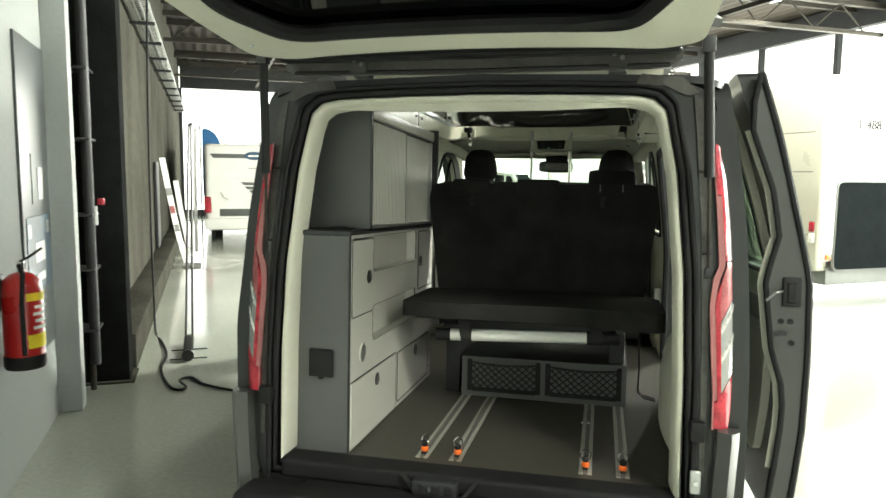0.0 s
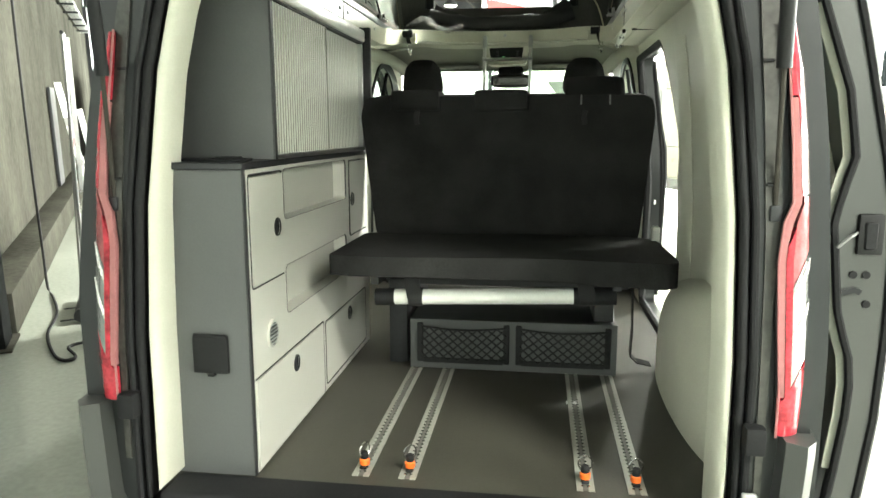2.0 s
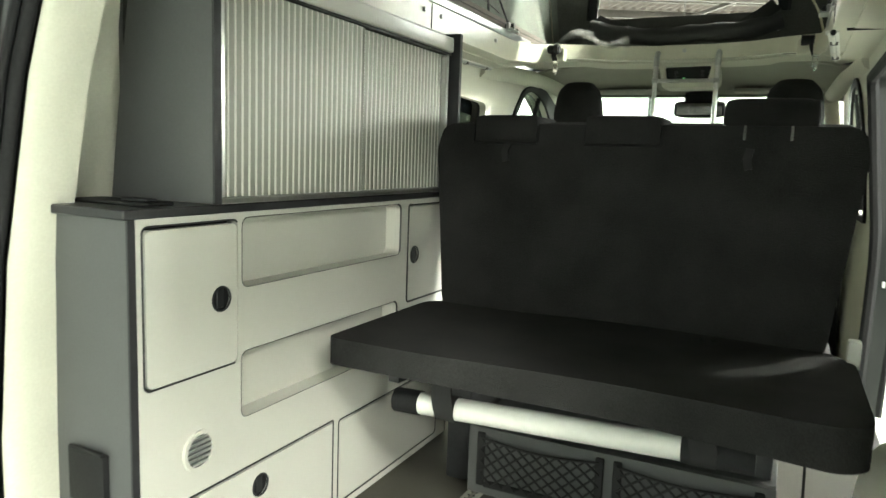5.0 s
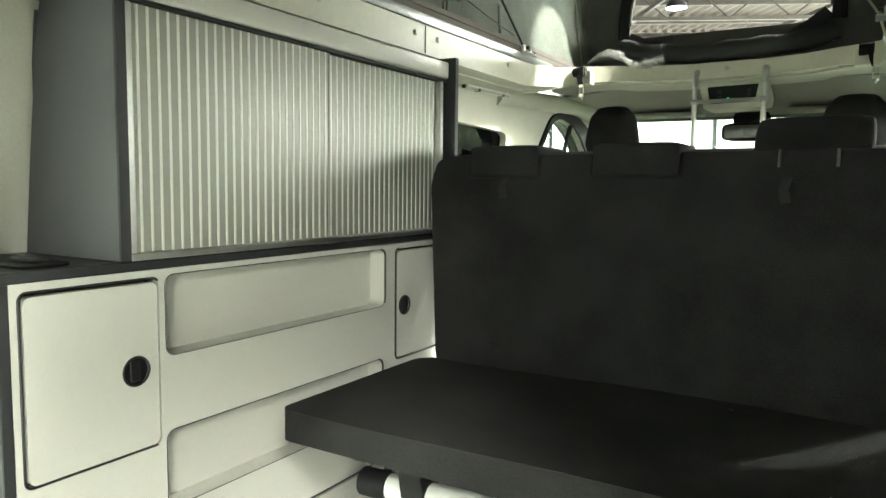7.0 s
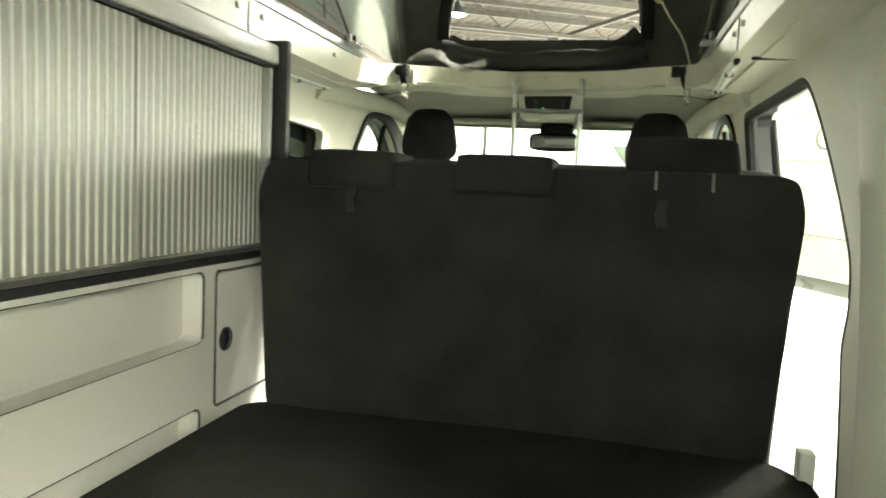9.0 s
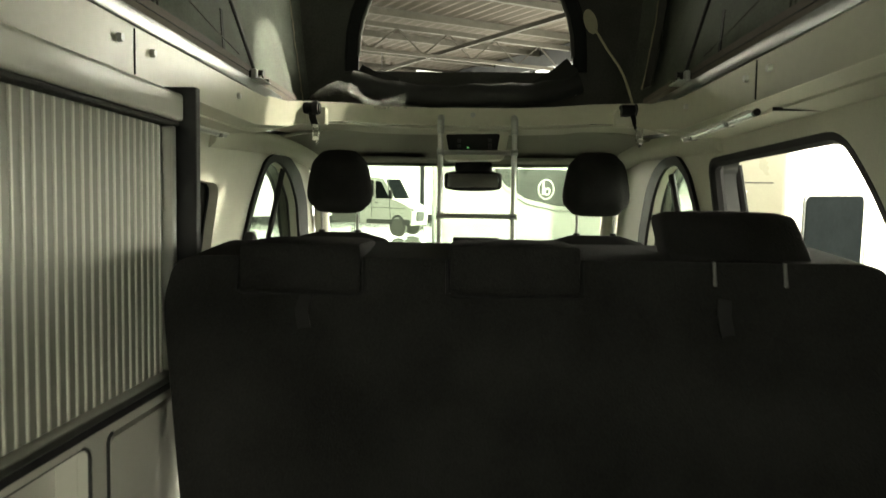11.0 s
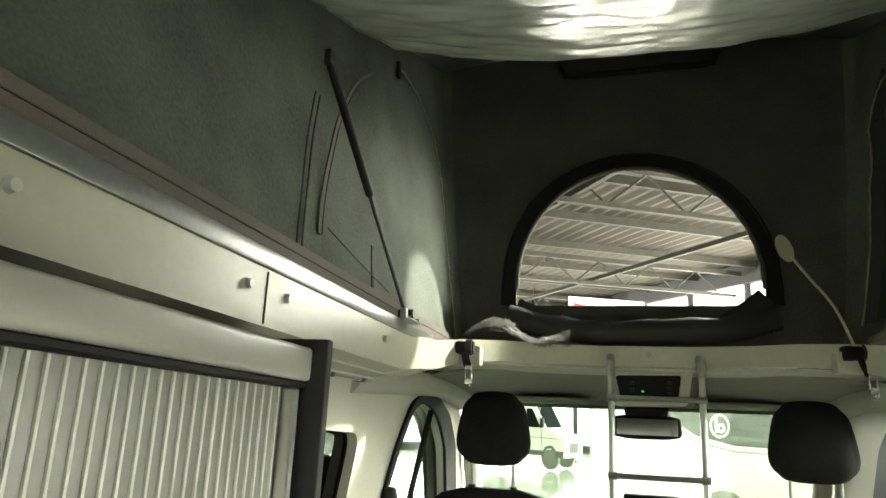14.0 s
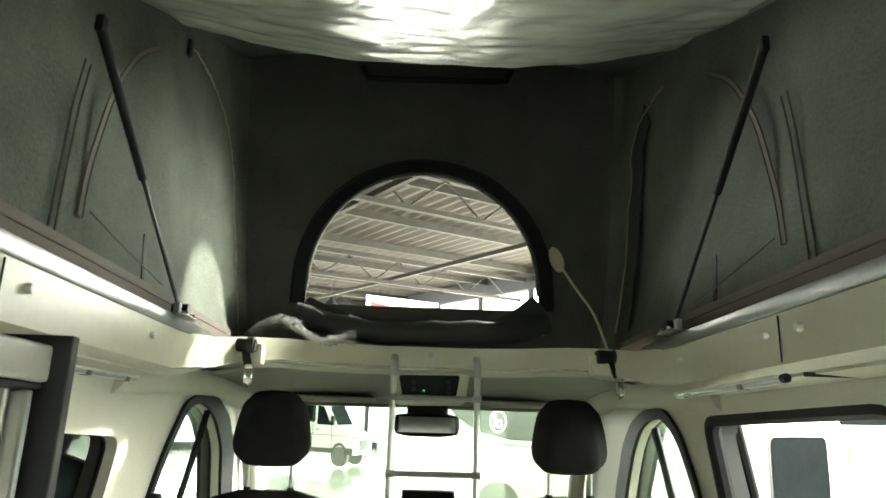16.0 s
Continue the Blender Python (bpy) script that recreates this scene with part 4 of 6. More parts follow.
lat = part("latch", box((-0.19, 2.19, 0.50), (-0.02, 2.243, 0.555), 0.008), BLACKST, van)
for x in (-0.165, -0.115, -0.065):
    part("latch_slot", box((x, 2.183, 0.51), (x + 0.03, 2.192, 0.545), 0.004, 1), SEAL, lat)
part("latch_plate", box((-0.128, 2.184, 0.52), (-0.12, 2.19, 0.535)), POSTM, lat)
for x in (-0.24, 0.05):
    part("sill_rib", strip([(x, 2.236, 0.558), (x + (0.07 if x < 0 else -0.05), 2.20, 0.50)], (1, 0, 0), 0.014, 0.012), BLACKP, van)

# right wheel arch cover
def arch(s):
    def f(a, b):
        y = 2.56 + 1.06 * a
        e = math.sin(math.pi * min(1, max(0, a))) ** 0.45
        top = 0.557 + 0.46 * e
        ang = b * math.pi / 2
        xw = 0.868 - 0.118 * e ** 0.6 * math.cos(ang) ** 0.5
        z = 0.557 + (top - 0.557) * math.sin(ang) ** 0.55
        return (s * xw + CX, y, z)
    return shell(f, 28, 14, 0.006)


part("wheel_arch_cover", arch(1), CREAM, van, "cream plastic wheel arch cover")
# upright rib pressed into the right lining
part("lining_rib", shell(lambda a, b: (xin(0, 0.95 + 0.95 * b) + CX - 0.03 * math.sin(math.pi * a) ** 0.7 * (1 - 0.3 * b), 3.36 + 0.17 * a, 0.95 + 0.95 * b), 10, 12, 0.004), CREAM, van)

# ---- rear opening
XC = 0.004


def opening(g=0.0, zb=0.56):
    """The rear opening seen from behind, grown by g."""
    half = [(0.745 + g, zb - g), (0.742 + g, 1.0), (0.730 + g, 1.35), (0.698 + g, 1.7), (0.668 + g, 1.86)]
    cor = [(0.668 + g, 1.86), (0.655 + g, 1.915 + g * 0.5), (0.615 + g * 0.8, 1.950 + g * 0.9), (0.55 + g * 0.5, 1.962 + g)]
    top = [(0.3, 1.972 + g), (0.0, 1.976 + g)]
    r = half + cor[1:] + top
    left = [(-x - 0.003, z) for x, z in reversed(r[:-1])]
    return [(XC + x, z) for x, z in r + left]


def xz(u, v, w):
    return (u, w, v)


def lean(u, v, w):
    """The rear face leans forward towards the roof."""
    return (u, w + 0.09 * max(0.0, (v - 1.0)) ** 1.5, v)


rear_prof = [(0.80, 0.45), (0.93, 0.75), (0.935, 1.1), (0.90, 1.5), (0.855, 1.85), (0.80, 1.99), (0.6, 2.045), (0.0, 2.06)]
rear_out = [(XC + x, z) for x, z in rear_prof] + [(XC - x, z) for x, z in reversed(rear_prof[:-1])]
def band_sweep(sections):
    """A moulding that runs up one side of the opening, over the top and down the other."""
    bm = bmesh.new()
    L = [[bm.verts.new(lean(u, z, y)) for u, z in opening(g, 0.56)] for g, y in sections]
    for p, q in zip(L, L[1:] + [L[0]]):
        for i in range(len(p) - 1):
            bm.faces.new((p[i], p[i + 1], q[i + 1], q[i]))
    for e in (0, -1):
        bm.faces.new([r[e] for r in L])
    return bm


part("rear_frame", plate(rounded(rear_out, 0.05), [opening(0.048, 0.5)], 2.245, 2.29, lean, ZC), GREYPAINT, van, "dark grey rear door frame")
part("rear_channel", band_sweep([(0.052, 2.292), (0.045, 2.30), (0.03, 2.30), (0.016, 2.32), (0.016, 2.36), (0.052, 2.36)]), BLACKP, van, "black channel round the opening")
part("rear_seal", sweep([lean(u, z, 2.262) for u, z in opening(0.030, 0.545)], 0.013, 10, closed=True), SEAL, van, "black rubber tailgate seal")
part("rear_seal", sweep([lean(u, z, 2.247) for u, z in opening(0.050, 0.545)], 0.009, 8), SEAL, van)
for s in (-1, 1):
    pil_ = [(0.812, 0.66), (0.828, 0.66), (0.826, 1.30), (0.834, 1.36), (0.822, 1.62), (0.806, 1.84), (0.782, 1.955), (0.757, 1.972), (0.768, 1.84), (0.785, 1.60), (0.800, 1.30)]
    pl = part("pillar_panel", plate([(XC + s * x, z) for x, z in pil_], [], 2.238, 2.244, lean, ZC), PAINTL, van, "scuffed painted pillar")
    for z, x in ((1.70, 0.787), (1.42, 0.808)):
        part("clip", box((XC + s * x - 0.013, 2.230 + 0.09 * (z - 1.0) ** 1.5, z), (XC + s * x + 0.013, 2.239 + 0.09 * (z - 1.0) ** 1.5, z + 0.008), 0.002, 1), BLACKP, pl)
    part("corner_panel", plate([(XC + s * x, z) for x, z in ((0.56, 2.012), (0.66, 2.002), (0.735, 1.965), (0.775, 1.975), (0.72, 2.03), (0.58, 2.048))], [], 2.238, 2.244, lean, ZC), PAINTL, van, "scuffed painted roof corner")
part("rear_trim", band_sweep([(0.016, 2.282), (0.008, 2.270), (-0.004, 2.272), (-0.012, 2.285), (-0.017, 2.32), (-0.018, 2.375), (-0.010, 2.376), (0.010, 2.30)]), CREAM, van, "cream trim round the rear opening", angle=60)
part("header_trim", plate(rounded([(XC - 0.60, 1.966), (XC - 0.585, 1.940), (XC - 0.3, 1.930), (XC, 1.927), (XC + 0.3, 1.930), (XC + 0.585, 1.940), (XC + 0.60, 1.966)], 0.015), [], 2.30, 2.312, lean), CREAM, van, "cream header trim")
part("rear_bumper", box((-0.86, 2.06, 0.33), (0.885, 2.24, 0.488), 0.04, 4), BLACKP, van, "black plastic rear bumper")
part("bumper_step", box((-0.62, 2.07, 0.478), (0.66, 2.235, 0.5), 0.008), BLACKP, van)
for s in (-1, 1):
    x0 = XC + s * 0.905
    part("bumper_corner", loft([[(XC + s * (w - 0.07), 2.19, z), (XC + s * (w - 0.03), 2.165, z), (XC + s * w, 2.20, z), (XC + s * (w + 0.02), 2.32, z), (XC + s * (w + 0.01), 2.5, z), (XC + s * (w - 0.07), 2.5, z)] for z, w in ((0.34, 0.88), (0.42, 0.905), (0.6, 0.92), (0.80, 0.93), (0.835, 0.93))]), PAINTM, van)
    part("rubber_stop", box((XC + s * 0.80 - 0.024, 2.205, 0.785), (XC + s * 0.80 + 0.024, 2.25, 0.855), 0.01, 2), SEAL, van)
    if s < 0:
        continue
    b = part("striker_plate", box((XC + s * 0.80 - 0.018, 2.222, 0.60), (XC + s * 0.80 + 0.018, 2.236, 0.68), 0.003, 1), SILV, van)
    part("bolt", sweep([(XC + s * 0.80, 2.224, 0.64), (XC + s * 0.80, 2.214, 0.64)], 0.008, 8), CHROME, b)


def tail_lamp(s):
    def P(x, z, y):
        return (0.014 + s * x, y + 0.09 * max(0.0, z - 1.0) ** 1.5 + 0.0, z)
    zs = [0.832, 0.95, 1.1, 1.25, 1.34, 1.385, 1.53, 1.68, 1.80]
    xi = [0.838, 0.837, 0.826, 0.818, 0.826, 0.843, 0.835, 0.822, 0.812]
    xo = [0.905, 0.908, 0.908, 0.902, 0.897, 0.893, 0.882, 0.865, 0.838]
    yo = 2.218

    def wrap(f):
        """The lens wraps round the corner of the body."""
        return 0.042 * max(0.0, f) ** 2.2 - 0.004 * math.sin(math.pi * max(0.0, min(1.0, f)))

    def seg(i0, i1, f0, f1, y0, y1):
        rings = []
        fs = [f0 + (f1 - f0) * k / 5 for k in range(6)]
        for i in range(i0, i1 + 1):
            front = [P(xi[i] + (xo[i] - xi[i]) * f, zs[i], y0 + wrap(f)) for f in fs]
            rings.append([P(xi[i] + (xo[i] - xi[i]) * f0, zs[i], y1 + wrap(f0))] + front + [P(xi[i] + (xo[i] - xi[i]) * f1, zs[i], y1 + wrap(f1))])
        return loft(rings)
    body = part("tail_lamp", seg(0, 8, -0.06, 1.02, yo + 0.02, yo + 0.07), BLACKP, van, "tall tail lamp with red and clear lenses")

    def at_z(arr, z):
        for i in range(len(zs) - 1):
            if z <= zs[i + 1] or i == len(zs) - 2:
                return arr[i] + (arr[i + 1] - arr[i]) * (z - zs[i]) / (zs[i + 1] - zs[i])

    def lens(n, poly, mat, label="", out=0.0):
        def M(f, z, w):
            a, b = at_z(xi, z), at_z(xo, z)
            return P(a + (b - a) * f, z, yo + wrap(f) - out + (0.034 + out) * w)
        return part(n, plate(poly, [], 0.0, 1.0, M, [0.95, 1.1, 1.25, 1.34, 1.385, 1.53, 1.68], [0.25, 0.5, 0.75]), mat, body, label)
    lens("reflector_lens", [(0.0, 0.836), (0.74, 0.836), (0.80, 0.90), (0.82, 1.015), (0.10, 0.925), (0.0, 0.925)], REDL, "red lower lens")
    lens("corner_lens", [(0.745, 0.838), (0.99, 0.905), (0.99, 1.04), (0.825, 1.018), (0.805, 0.90)], ROSE, "pale pink corner lens")
    lens("inner_lens", [(0.0, 0.93), (0.13, 0.932), (0.15, 1.29), (0.32, 1.40), (0.28, 1.62), (0.0, 1.62), (0.0, 1.385), (0.0, 1.30)], PINKL, "pale pink inner lens")
    lens("red_lens", [(0.135, 0.934), (0.32, 0.955), (0.34, 1.19), (0.34, 1.33), (0.155, 1.285)], REDL, "red light bar", 0.002)
    lens("clear_lens", [(0.325, 0.957), (0.945, 1.04), (0.945, 1.285), (0.345, 1.19)], CLEARL, "clear ribbed lens")
    lens("middle_lens", [(0.345, 1.195), (0.945, 1.29), (0.945, 1.40), (0.45, 1.40), (0.345, 1.34)], ROSE, "rosy middle lens")
    lens("upper_lens", [(0.325, 1.40), (0.58, 1.405), (0.56, 1.60), (0.55, 1.74), (0.92, 1.79), (0.10, 1.795), (0.02, 1.74), (0.0, 1.625), (0.285, 1.625)], REDL, "red upper lens", 0.002)
    lens("clear_lens", [(0.585, 1.405), (0.925, 1.405), (0.92, 1.77), (0.66, 1.735), (0.555, 1.73), (0.565, 1.60)], PALEL, "pale upper lens")
    lens("rim_lens", [(0.95, 1.045), (1.0, 1.045), (1.0, 1.76), (0.93, 1.77), (0.95, 1.40)], REDL, "thin red rim", 0.002)
    for z0 in (1.07, 1.165):
        for k in range(9):
            f0 = 0.36 + 0.062 * k
            zz = z0 + 0.155 * (f0 - 0.36)
            a, b = at_z(xi, zz), at_z(xo, zz)
            part("lens_rib", sweep([P(a + (b - a) * f0, zz - 0.012, yo + wrap(f0) + 0.001), P(a + (b - a) * (f0 + 0.012), zz + 0.016, yo + wrap(f0) + 0.001)], 0.0026, 5), RIBL, body)
    part("lens_rim", sweep([P(xi[i] - 0.003, zs[i], yo) for i in range(9)], 0.003, 6), PINKL, body)
    part("wing_corner", loft([[P(xo[i] - 0.01, zs[i], 2.285), P(xo[i] + 0.006, zs[i], 2.30), P(xo[i] + 0.012, zs[i], 2.40), P(xo[i] - 0.01, zs[i], 2.42)] for i in range(9)]), GREYPAINT, van)


tail_lamp(1)
tail_lamp(-1)

# ---- tailgate, swung up
def tg(u, v, w):
    """u across, v metres from the hinge, w above the inner face."""
    return (XC + u, 2.20 - v * 0.985, 2.065 + 0.10 * v + w + 0.05 * (v - 0.55) ** 2)


def tgw(v):
    return 0.72 + 0.05 * min(1, v / 0.6) - 0.06 * max(0, v - 0.7)


VS = [0.0, 0.1, 0.3, 0.6, 0.9, 1.2, 1.35]
tg_out = [(tgw(v), v) for v in VS] + [(-tgw(v), v) for v in reversed(VS)]
gl = rounded([(0.54, 0.335), (0.64, 0.62), (0.60, 0.90), (-0.60, 0.90), (-0.64, 0.62), (-0.54, 0.335), (-0.28, 0.365), (0.0, 0.374), (0.28, 0.365)], 0.09)
gate = part("tailgate", plate(rounded(tg_out, 0.06), [grow(gl, 0.03)], 0.03, 0.07, tg, [0.2, 0.4, 0.6, 0.8, 1.0, 1.2]), GREYPAINT, van, "open dark grey tailgate")
band = rounded([(0.62, 0.135), (0.74, 0.2), (0.74, 1.2), (-0.74, 1.2), (-0.74, 0.2), (-0.62, 0.135), (-0.46, 0.172), (-0.22, 0.198), (0.0, 0.205), (0.22, 0.198), (0.46, 0.172)], 0.06)
part("inner_trim", plate(band, [gl], -0.015, 0.03, tg, [0.3, 0.45, 0.6, 0.75, 0.9]), CREAM, gate, "cream tailgate trim")
part("glass", plate(grow(gl, 0.045), [], 0.031, 0.037, tg, [0.4, 0.6, 0.8]), GLASSX, gate, "dark rear window")
part("glass_seal", sweep([tg(u, v, 0.004) for u, v in grow(gl, -0.008)], 0.026, 8, closed=True), SEAL, gate)
flange = [(-0.70, 2.062), (-0.66, 2.040), (-0.3, 2.034), (0.0, 2.032), (0.3, 2.034), (0.66, 2.040), (0.70, 2.062), (0.70, 2.106), (0.3, 2.110), (0.0, 2.112), (-0.3, 2.110), (-0.70, 2.106)]
part("gate_edge", plate([(XC + u, v) for u, v in flange], [], 2.178, 2.196, xz), PAINTL, gate, "scuffed painted hinge flange")
part("gate_edge", plate(rounded([(0.69, 0.0), (0.69, 0.088), (-0.69, 0.088), (-0.69, 0.0)], 0.02), [], 0.0, 0.029, tg), GREYPAINT, gate)
part("gate_gasket", plate(rounded([(0.70, 0.092), (0.72, 0.26), (-0.72, 0.26), (-0.70, 0.092)], 0.03), [], 0.0, 0.029, tg, (), (-0.4, 0.0, 0.4)), SEAL, gate, "black gasket band")
part("gate_gasket", sweep([tg(-0.68, 0.098, -0.002), tg(0.68, 0.098, -0.002)], 0.011, 8), SEAL, gate)
part("gate_rib", sweep([(XC - 0.66, 2.178, 2.046), (XC, 2.178, 2.041), (XC + 0.66, 2.178, 2.046)], 0.007, 6), BLACKP, gate)
part("trim_screw", sweep([tg(-0.68, 0.32, -0.02), tg(-0.68, 0.32, -0.012)], 0.008, 8), SILV, gate)
for u in (-0.413, 0.495):
    h = part("hinge", plate(rrect(XC + u - 0.030, 2.040, XC + u + 0.030, 2.100, 0.006), [], 2.168, 2.1775, xz), PAINTL, van, "painted hinge plate")
    for du in (-0.013, 0.013):
        part("bolt", sweep([(XC + u + du, 2.168, 2.076 - du * 0.5), (XC + u + du, 2.160, 2.076 - du * 0.5)], 0.0085, 6), POSTM, h)
    part("hinge_arm", box((XC + u - 0.03, 2.2, 2.03), (XC + u + 0.03, 2.26, 2.07), 0.006), GREYPAINT, van)
for s in (-1, 1):
    top, mid, low = Vector((XC + s * 0.775, 2.15, 2.095)), Vector((XC + s * 0.803, 2.228, 1.682)), Vector((XC + s * 0.818, 2.262, 1.362))
    g = part("gas_strut", sweep([top, mid], 0.0165, 12), BLACKP, van, "black tailgate gas strut")
    part("rod", sweep([mid, low], 0.006, 8), STEEL, g)
    part("ball_joint", box(low - Vector((0.013, 0.012, 0.022)), low + Vector((0.013, 0.03, 0.016)), 0.006), BLACKST, g)
    part("socket", box(top - Vector((0.02, 0.02, 0.02)), top + Vector((0.02, 0.02, 0.03)), 0.006), BLACKST, g)

# ---- sliding door, pushed back along the right side
def sdoor():
    edge_out = [(0.40, 1.19), (0.50, 1.202), (0.76, 1.228), (1.02, 1.235), (1.315, 1.23), (1.48, 1.194), (1.83, 1.11), (2.09, 1.03), (2.15, 1.01)]
    edge_in = [(0.42, 1.10), (0.60, 1.125), (0.80, 1.145), (0.907, 1.143), (1.053, 1.097), (1.307, 1.066), (1.40, 1.085), (1.477, 1.107), (1.644, 1.08), (1.872, 0.998), (2.0, 1.0), (2.09, 1.022)]

    def along(tab, z):
        for (z0, a), (z1, b) in zip(tab, tab[1:]):
            if z <= z1:
                return a + (b - a) * max(0.0, z - z0) / (z1 - z0)
        return tab[-1][1]

    def M(y, z, w):
        return (along(edge_out, z) - 0.112 + w, y, z)
    o = rounded([(2.585, 0.42), (3.66, 0.42), (3.70, 1.2), (3.66, 2.06), (2.585, 2.09), (2.57, 1.7), (2.565, 1.3), (2.565, 0.9)], 0.03)
    win = rounded([(2.70, 1.33), (3.54, 1.33), (3.52, 1.88), (2.86, 1.92), (2.76, 1.65)], 0.07)
    low = rounded([(2.74, 0.60), (3.50, 0.60), (3.52, 1.10), (2.70, 1.10)], 0.06)
    d = part("sliding_door", plate(o, [win], 0.02, 0.11, M, ZC), GREYPAINT, van, "open sliding door in dark grey")
    part("inner_trim", plate(rounded([(2.66, 1.22), (3.58, 1.22), (3.57, 1.95), (2.82, 1.99), (2.71, 1.65)], 0.08), [win], -0.012, 0.019, M, ZC), CREAM, d, "cream window surround")
    part("door_lining", plate(low, [], -0.012, 0.019, M, ZC), CREAM, d, "cream door lining")
    part("window_gasket", sweep([M(y, z, -0.008) for y, z in win], 0.010, 6, closed=True), SEAL, d)
    part("door_glass", plate(grow(win, 0.02), [], 0.05, 0.056, M, ZC), GLASSD, d, "tinted door window")
    zz = [0.43, 0.6, 0.76, 0.85, 0.93, 1.0, 1.06, 1.15, 1.24, 1.30, 1.35, 1.42, 1.48, 1.56, 1.65, 1.76, 1.87, 1.98, 2.08]
    part("rear_edge", loft([[(along(edge_in, z), 2.548, z), (along(edge_out, z), 2.552, z), (along(edge_out, z), 2.562, z), (along(edge_in, z), 2.562, z)] for z in zz]), PAINTM, d, "dark grey door edge")
    part("edge_seal", sweep([(along(edge_in, z), 2.548, z) for z in zz], 0.010, 6), SEAL, d, "black door seal")
    part("edge_seal", sweep([(along(edge_out, z) - 0.012, 2.55, z) for z in zz], 0.012, 6), SEAL, d)
    part("edge_trim", strip([(along(edge_in, z) - 0.017, 2.566, z) for z in zz[1:-2]], (1, 0, 0), 0.020, 0.006), CABLIN, d, "cream lining edge, its shade put into the colour")
    lk = part("lock", box((1.125, 2.536, 1.22), (1.19, 2.56, 1.33), 0.008), BLACKP, d)
    part("lock_slot", box((1.14, 2.53, 1.235), (1.172, 2.538, 1.31), 0.004, 1), SEAL, lk)
    part("lock_pin", sweep([(1.13, 2.55, 1.28), (1.09, 2.50, 1.275), (1.06, 2.50, 1.245)], 0.005, 6), POSTM, lk)
    for x, z in ((1.125, 1.165), (1.158, 1.165), (1.165, 1.085)):
        part("plug", sweep([(x, 2.556, z), (x, 2.544, z)], 0.0105, 10), SEAL, d)
    part("catch", strip([(1.10, 2.546, 1.115), (1.13, 2.542, 1.125), (1.145, 2.54, 1.118)], (0, 0, 1), 0.016, 0.008), BLACKST, d)


sdoor()
# ---- cab shell: bonnet, windscreen, dash
ws = lambda a, b: (CX + (a - 0.5) * 2 * (0.80 - 0.12 * b), 6.72 - 0.80 * b - 0.10 * (2 * a - 1) ** 2 * (1 - 0.3 * b), 1.36 + 0.64 * b)
part("windscreen", shell(ws, 14, 8, 0.005), GLASSC, van, "clear windscreen").visible_shadow = False
part("roof_front", shell(lambda a, b: (CX + (a - 0.5) * 1.66, 5.3 + 0.68 * b, 2.118 - 0.09 * b ** 2 - 0.06 * (2 * a - 1) ** 4), 12, 6, 0.012), CABLIN, van, "fabric headliner over the cab, its shade put into the grey")
part("roof_skin_front", shell(lambda a, b: (CX + (a - 0.5) * 1.74, 5.38 + 0.65 * b, 2.15 - 0.09 * b ** 2 - 0.07 * (2 * a - 1) ** 4), 12, 6, 0.012), GREYPAINT, van)
part("header_visor_panel", shell(lambda a, b: (CX + (a - 0.5) * 1.5, 5.93 + 0.03 * b - 0.05 * (2 * a - 1) ** 2, 2.055 - 0.06 * b), 12, 3, 0.012), CABLIN, van)
for x in (-0.42, 0.46):
    part("sun_visor", pillow((CX + x - 0.23, 5.80, 2.005), (CX + x + 0.23, 5.95, 2.03), 0.01, 0.003), CABLIN, van, "sun visor folded up, shade put into its grey")
for s in (-1, 1):
    part("a_pillar", sweep([(CX + s * 0.83, 6.62, 1.36), (CX + s * 0.78, 6.2, 1.72), (CX + s * 0.72, 5.9, 1.98)], 0.04, 10), CREAM, van)
part("dashboard", loft([[(CX + x, 6.15, 1.05), (CX + x, 6.12, 1.42), (CX + x, 6.25, 1.475), (CX + x, 6.72, 1.37), (CX + x, 6.8, 1.05)] for x in (-0.8, -0.3, 0.3, 0.8)]), BLACKP, van, "black dashboard")
part("bonnet", shell(lambda a, b: (CX + (a - 0.5) * 1.7, 6.7 + 0.6 * b, 1.34 - 0.25 * b ** 1.4 - 0.05 * (2 * a - 1) ** 2), 8, 6, 0.01), GREYPAINT, van)
part("front_end", box((CX - 0.9, 6.85, 0.35), (CX + 0.9, 7.3, 1.12), 0.08, 3), GREYPAINT, van)
for s in (-1, 1):
    for y, zc in ((3.08, 0.385), (6.05, 0.515)):
        w = part("wheel", sweep([(CX + s * 0.76, y, zc - 0.03), (CX + s * 0.93, y, zc - 0.03)], 0.33, 24), SEAL, van)
        part("rim", sweep([(CX + s * 0.92, y, zc - 0.03), (CX + s * 0.938, y, zc - 0.03)], 0.2, 18), SILV, w)
tabl = part("dash_screen", box((CX - 0.06, 6.18, 1.44), (CX + 0.19, 6.215, 1.625), 0.012, 3), BLACKP, van, "black dashboard screen")
part("steering_wheel", sweep([(CX - 0.45 + 0.19 * math.cos(k * math.pi / 12), 5.93 - 0.09 * math.sin(k * math.pi / 12), 1.43 + 0.17 * math.sin(k * math.pi / 12)) for k in range(24)], 0.016, 8, closed=True), BLACKP, van)
# rear-view mirror and overhead console
mir = part("rear_view_mirror", pillow((CX - 0.10, 5.91, 1.872), (CX + 0.185, 5.95, 1.968), 0.025, 0.004), BLACKP, van, "rear-view mirror")
part("mirror_glass", box((CX - 0.085, 5.904, 1.884), (CX + 0.17, 5.909, 1.956), 0.002, 1), MIRR, mir)
part("mirror_stem", sweep([(CX + 0.045, 5.94, 1.95), (CX + 0.045, 5.97, 2.02)], 0.014, 8), BLACKP, mir)
outer_c = rounded([(-0.098, 2.112), (-0.071, 1.982), (0.184, 1.988), (0.204, 2.116)], 0.02)
